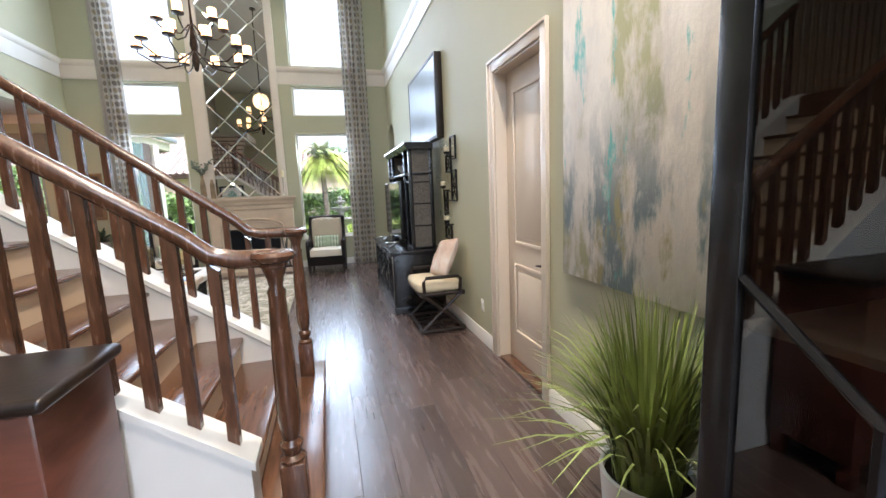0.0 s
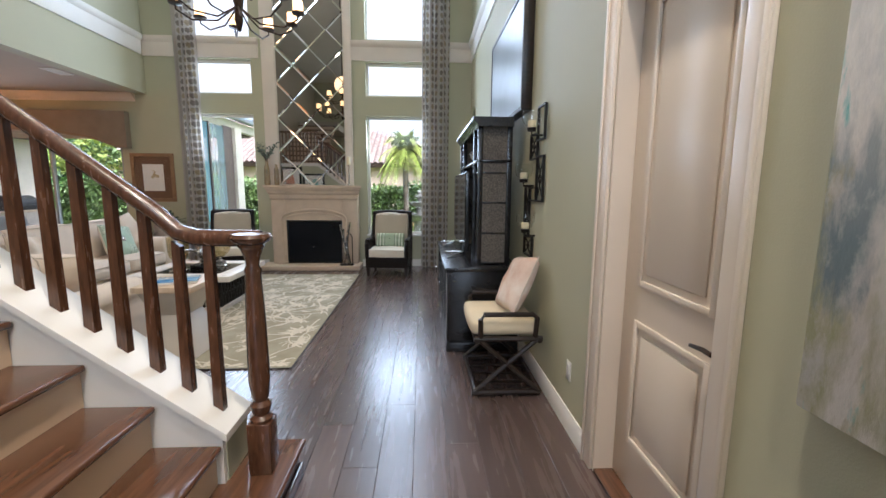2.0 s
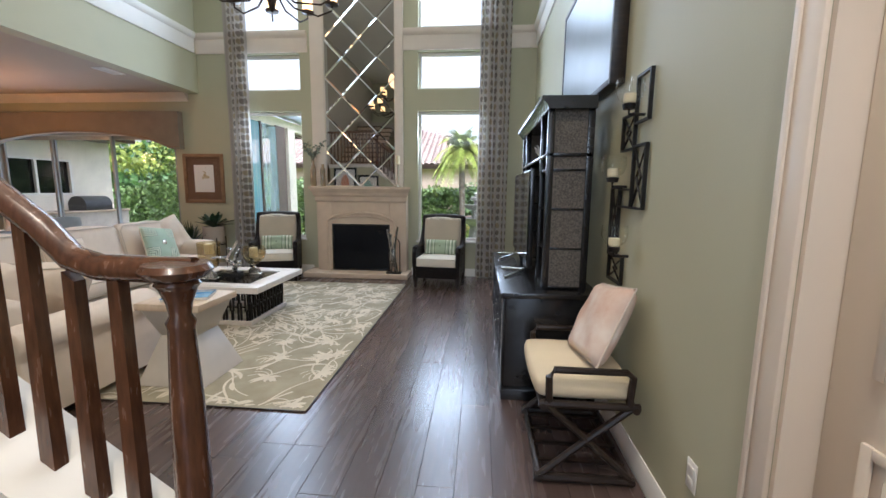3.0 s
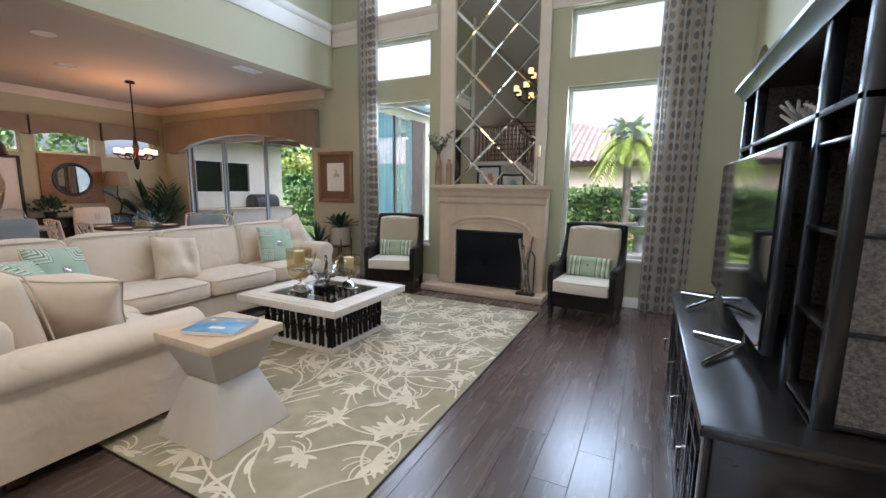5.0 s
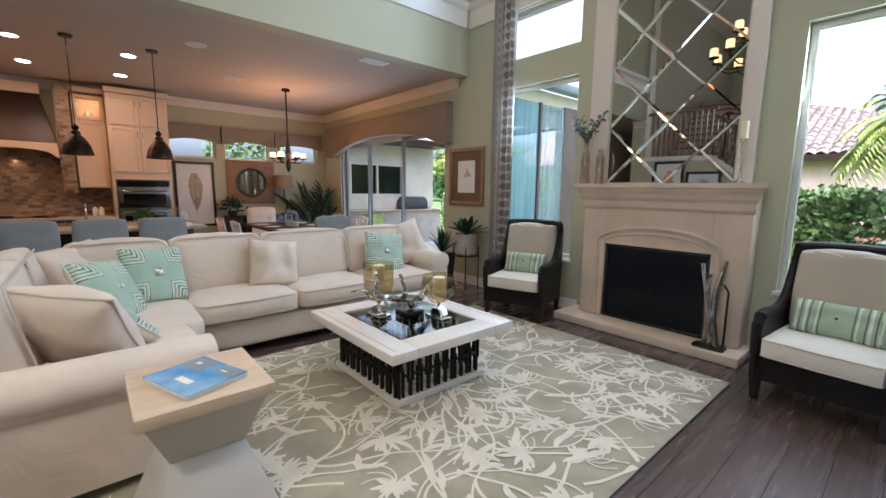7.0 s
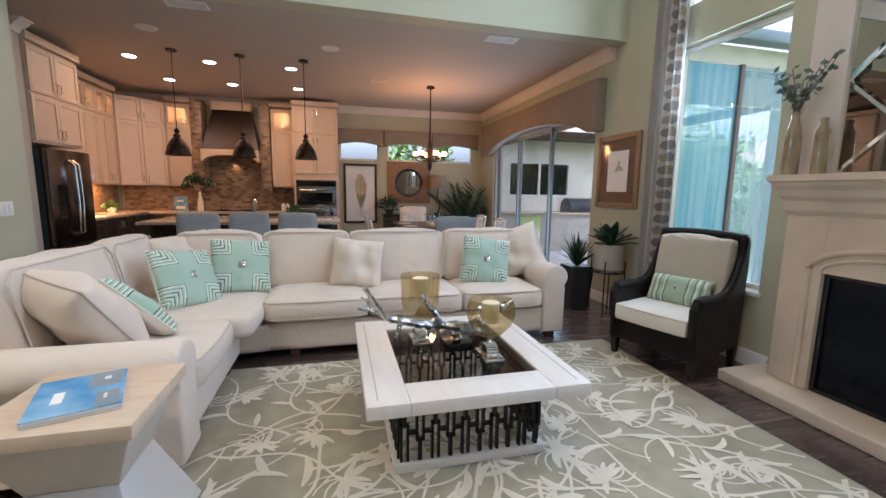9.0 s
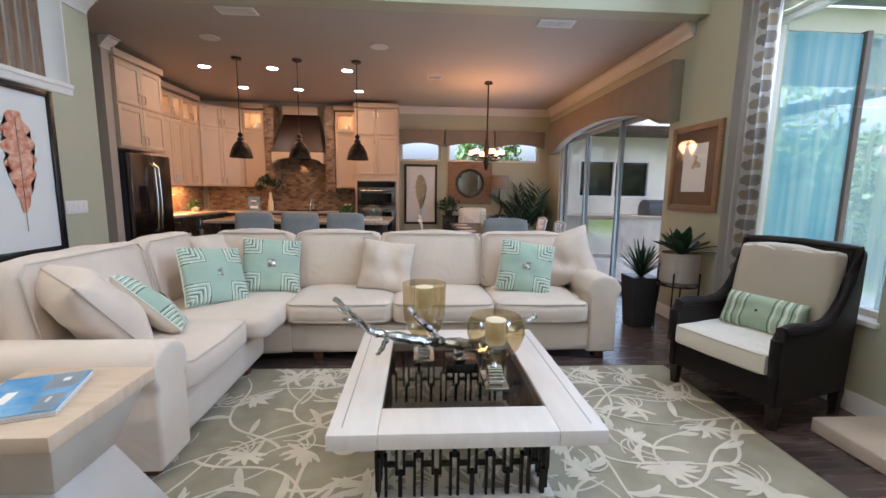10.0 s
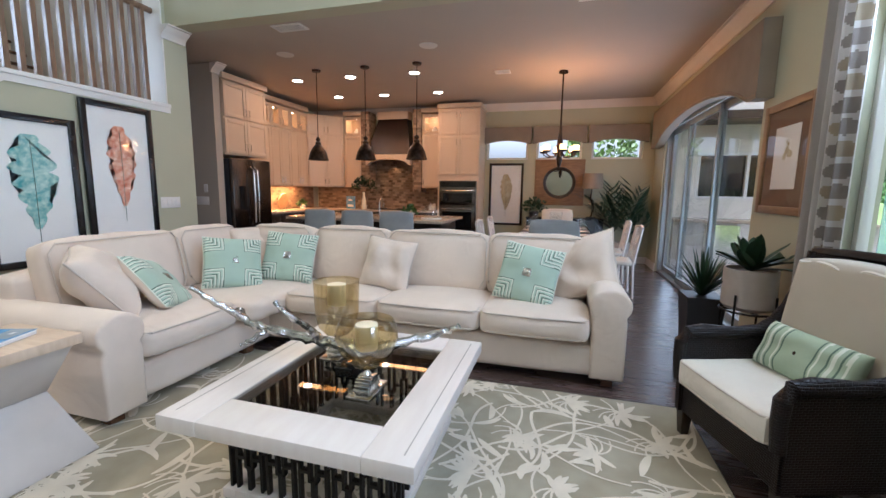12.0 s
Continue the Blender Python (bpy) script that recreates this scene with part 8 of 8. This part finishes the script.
for q in ((0, 1, 2, 3), (1, 4, 2), (3, 2, 4, 5), (0, 5, 4, 1), (0, 3, 5)):
    deck.faces.new([dv[k] for k in q])
part("roof_deck", deck, M["roof"], nh, smooth=0)

def leafy(name, boxes_, n, size, seed, label, category, material, red=0):
    """A mass of small leaves filling rounded blocks."""
    rng = np.random.default_rng(seed)
    V, F = [], []
    for (x0, x1, y0, y1, z0, z1) in boxes_:
        c = rng.random((n, 3))
        u = 2 * c - 1
        m = np.abs(u).max(1, keepdims=True)
        u = u / m * (0.72 + 0.28 * rng.random((n, 1)) ** 0.5) * (1 + 0.10 * rng.standard_normal((n, 1)))
        pts = np.array([(x0 + x1) / 2, (y0 + y1) / 2, (z0 + z1) / 2]) + u * np.array([(x1 - x0) / 2, (y1 - y0) / 2, (z1 - z0) / 2])
        a, b = rng.standard_normal((n, 3)), rng.standard_normal((n, 3))
        a /= np.linalg.norm(a, axis=1, keepdims=True)
        b = np.cross(a, b)
        b /= np.linalg.norm(b, axis=1, keepdims=True)
        s = size * (0.6 + 0.8 * rng.random((n, 1)))
        for p, d, w in zip(pts, a * s, b * s * 0.45):
            k = len(V)
            V += [tuple(p), tuple(p + d * 0.5 + w), tuple(p + d), tuple(p + d * 0.5 - w)]
            F.append((k, k + 1, k + 2, k + 3))
    me = bpy.data.meshes.new(name)
    me.from_pydata(V, [], F)
    me.materials.append(M[material])
    return tagged(new(name, me), label, category, kind="stuff")
leafy("hedge", [(x, x + 1.3, 16.0, 17.4, -0.1, 1.45 + 0.15 * math.sin(x * 3)) for x in np.arange(-13, 8, 1.2)], 5200, 0.12, 1, "clipped green hedge along the garden", "hedge", "gardenleaf")
leafy("box_hedge", [(x, x + 0.9, 14.8, 15.3, -0.1, 0.42) for x in np.arange(-7, 6, 0.85)], 900, 0.05, 2, "low clipped box hedge along the lawn", "hedge", "palmleaf")
leafy("red_flowers", [(-0.5, -0.1, 15.4, 15.7, 0.2, 0.62), (-0.05, 0.25, 15.5, 15.8, 0.2, 0.6)], 90, 0.07, 3, "red garden flowers before the hedge", "flowers", "coral")
leafy("far_trees", [(x, x + 7, 40, 46, 1, 4.6 + 1.1 * math.sin(x * 1.7)) for x in np.arange(-60, 50, 5.5)], 1500, 0.7, 4, "distant belt of green trees", "trees", "leaf")
leafy("garden_shrub", [(-8.0, -6.4, 14.0, 15.6, -0.1, 1.9), (-6.6, -5.0, 14.2, 15.8, -0.1, 1.7), (-9.6, -8.0, 14.0, 15.6, -0.1, 2.6), (-4.9, -3.9, 14.6, 15.8, -0.1, 1.5)], 3000, 0.11, 5, "dense garden shrubs beyond the patio", "shrubs", "gardenleaf")
leafy("patio_tree_leaves", [(-10.9, -8.8, 13.2, 15.6, 2.0, 4.2)], 2200, 0.13, 6, "light green tree foliage above the patio", "tree", "palmleaf")
structure("backdrop_wall_west", box(-14.2, -14.0, 3.0, 9.26, -0.1, 2.0), M["stuccolt"], "pale garden wall beyond the high windows", "backdrop")
leafy("side_tree", [(-14.2, -12.0, 7.6, 9.2, 1.9, 3.6)], 1500, 0.15, 9, "tree foliage beyond the high window", "tree", "gardenleaf")
# palm
pm = thing("palm_tree", "garden palm with a rough trunk and arching golden-green fronds", "palm tree", "", pose(-0.06, 15.1, -0.1))
part("trunk", tube([(0, 0, 0), (0.03, 0, 1.0), (0.0, 0, 2.2), (0.0, 0, 2.76)], [0.12, 0.09, 0.09, 0.12], 12), M["bark"], pm)
random.seed(91)
V, F = [], []
for i in range(120):
    a = random.uniform(0, 6.28)
    e = random.uniform(-0.3, 1.4)
    l = random.uniform(0.85, 1.3)
    pts = []
    for k in range(12):
        s = k / 11
        r = l * s * math.cos(e) * (1 - 0.12 * s)
        pts.append(Vector((r * math.cos(a), r * math.sin(a), 2.74 + l * s * math.sin(e) - 0.75 * l * s * s * (0.4 + 0.6 * math.cos(e)))))
    side = Vector((-math.sin(a), math.cos(a), 0))
    for k in range(2, 12):
        for sub in (0.0, 0.5):
            for sgn in (-1, 1):
                c = pts[k] * (1 - sub) + pts[k - 1] * sub
                d = ((pts[k] - pts[k - 1]).normalized() * 0.9 + side * sgn + Vector((0, 0, -0.35))).normalized() * 0.26 * (1.1 - 0.7 * abs(k / 11 - 0.4))
                w = d.cross(Vector((0, 0, 1))).normalized() * 0.019
                q = len(V)
                V += [tuple(c - w), tuple(c + w), tuple(c + d)]
                F.append((q, q + 1, q + 2))
me = bpy.data.meshes.new("fronds")
me.from_pydata(V, [], F)
me.materials.append(M["palmleaf"])
o = new("fronds", me)
o.parent = pm
tagged(o, "arching feathery palm fronds", kind="stuff")
# fountain
fo = thing("garden_fountain", "three-tier dark grey stone fountain on the lawn", "fountain", "", pose(0.41, 13.9, -0.1))
part("pedestal", lathe([(0.42, 0), (0.42, 0.12), (0.20, 0.18), (0.16, 0.5), (0.22, 0.6)], 24), M["darkstone"], fo)
part("lower_basin", lathe([(0.2, 0.58), (0.55, 0.72), (0.60, 0.80), (0.55, 0.80), (0.3, 0.72), (0.0, 0.7)], 32), M["darkstone"], fo)
part("middle_stem", lathe([(0.11, 0.72), (0.08, 0.95), (0.12, 1.02)], 20), M["darkstone"], fo)
part("upper_basin", lathe([(0.10, 1.0), (0.32, 1.10), (0.35, 1.16), (0.31, 1.16), (0.0, 1.08)], 28), M["darkstone"], fo)
part("top_stem", lathe([(0.07, 1.1), (0.05, 1.25), (0.16, 1.32), (0.16, 1.36), (0.05, 1.38), (0.07, 1.46), (0.0, 1.53)], 20), M["darkstone"], fo)
# ---- floor boards ----
fl = tagged(thing("floor", "dark stained wide oak floor boards", "floor"), kind="structure")
random.seed(101)
PW = 0.187
lengths = {}
V, F = [], []
x = EX
col = 0
near = 0
while x > WX:
    y = SY - random.uniform(0, 1.6)
    xa, xb = max(WX, x - PW), x
    while y < NY:
        ln = random.choice((1.2, 1.5, 1.8, 2.1))
        a, b = max(SY, y), min(NY + (0.03 if -8.3 < xa < -4.9 else 0), y + ln)
        y += ln
        if b - a < 0.02 or (xb < -5.5 and b < 1.9) or (xb < -4.6 and b < 0):
            continue
        if xa > -1.1 and b > -0.6 and near < 290:
            near += 1
            key = (round(xb - xa, 3), round(b - a, 2))
            if key not in lengths:
                w, l = xb - xa - 0.0016, b - a - 0.0016
                lengths[key] = mesh_of("plank", box(-w / 2, w / 2, -l / 2, l / 2, -0.0039, 0.0, 0.0014, 1), M["floor"], 0)
            pk = new("plank", lengths[key])
            pk.parent = fl
            pk.location = ((xa + xb) / 2, (a + b) / 2, 0.0)
        else:
            k = len(V)
            e = 0.0008
            V += [(xa + e, a + e, -0.0001), (xb - e, a + e, -0.0001), (xb - e, b - e, -0.0001), (xa + e, b - e, -0.0001)]
            F.append((k, k + 1, k + 2, k + 3))
    x -= PW
    col += 1
me = bpy.data.meshes.new("boards")
me.from_pydata(V, [], F)
me.materials.append(M["floor"])
rest = new("boards", me)
rest.parent = fl
tagged(rest, "dark stained oak boards further off", kind="stuff")
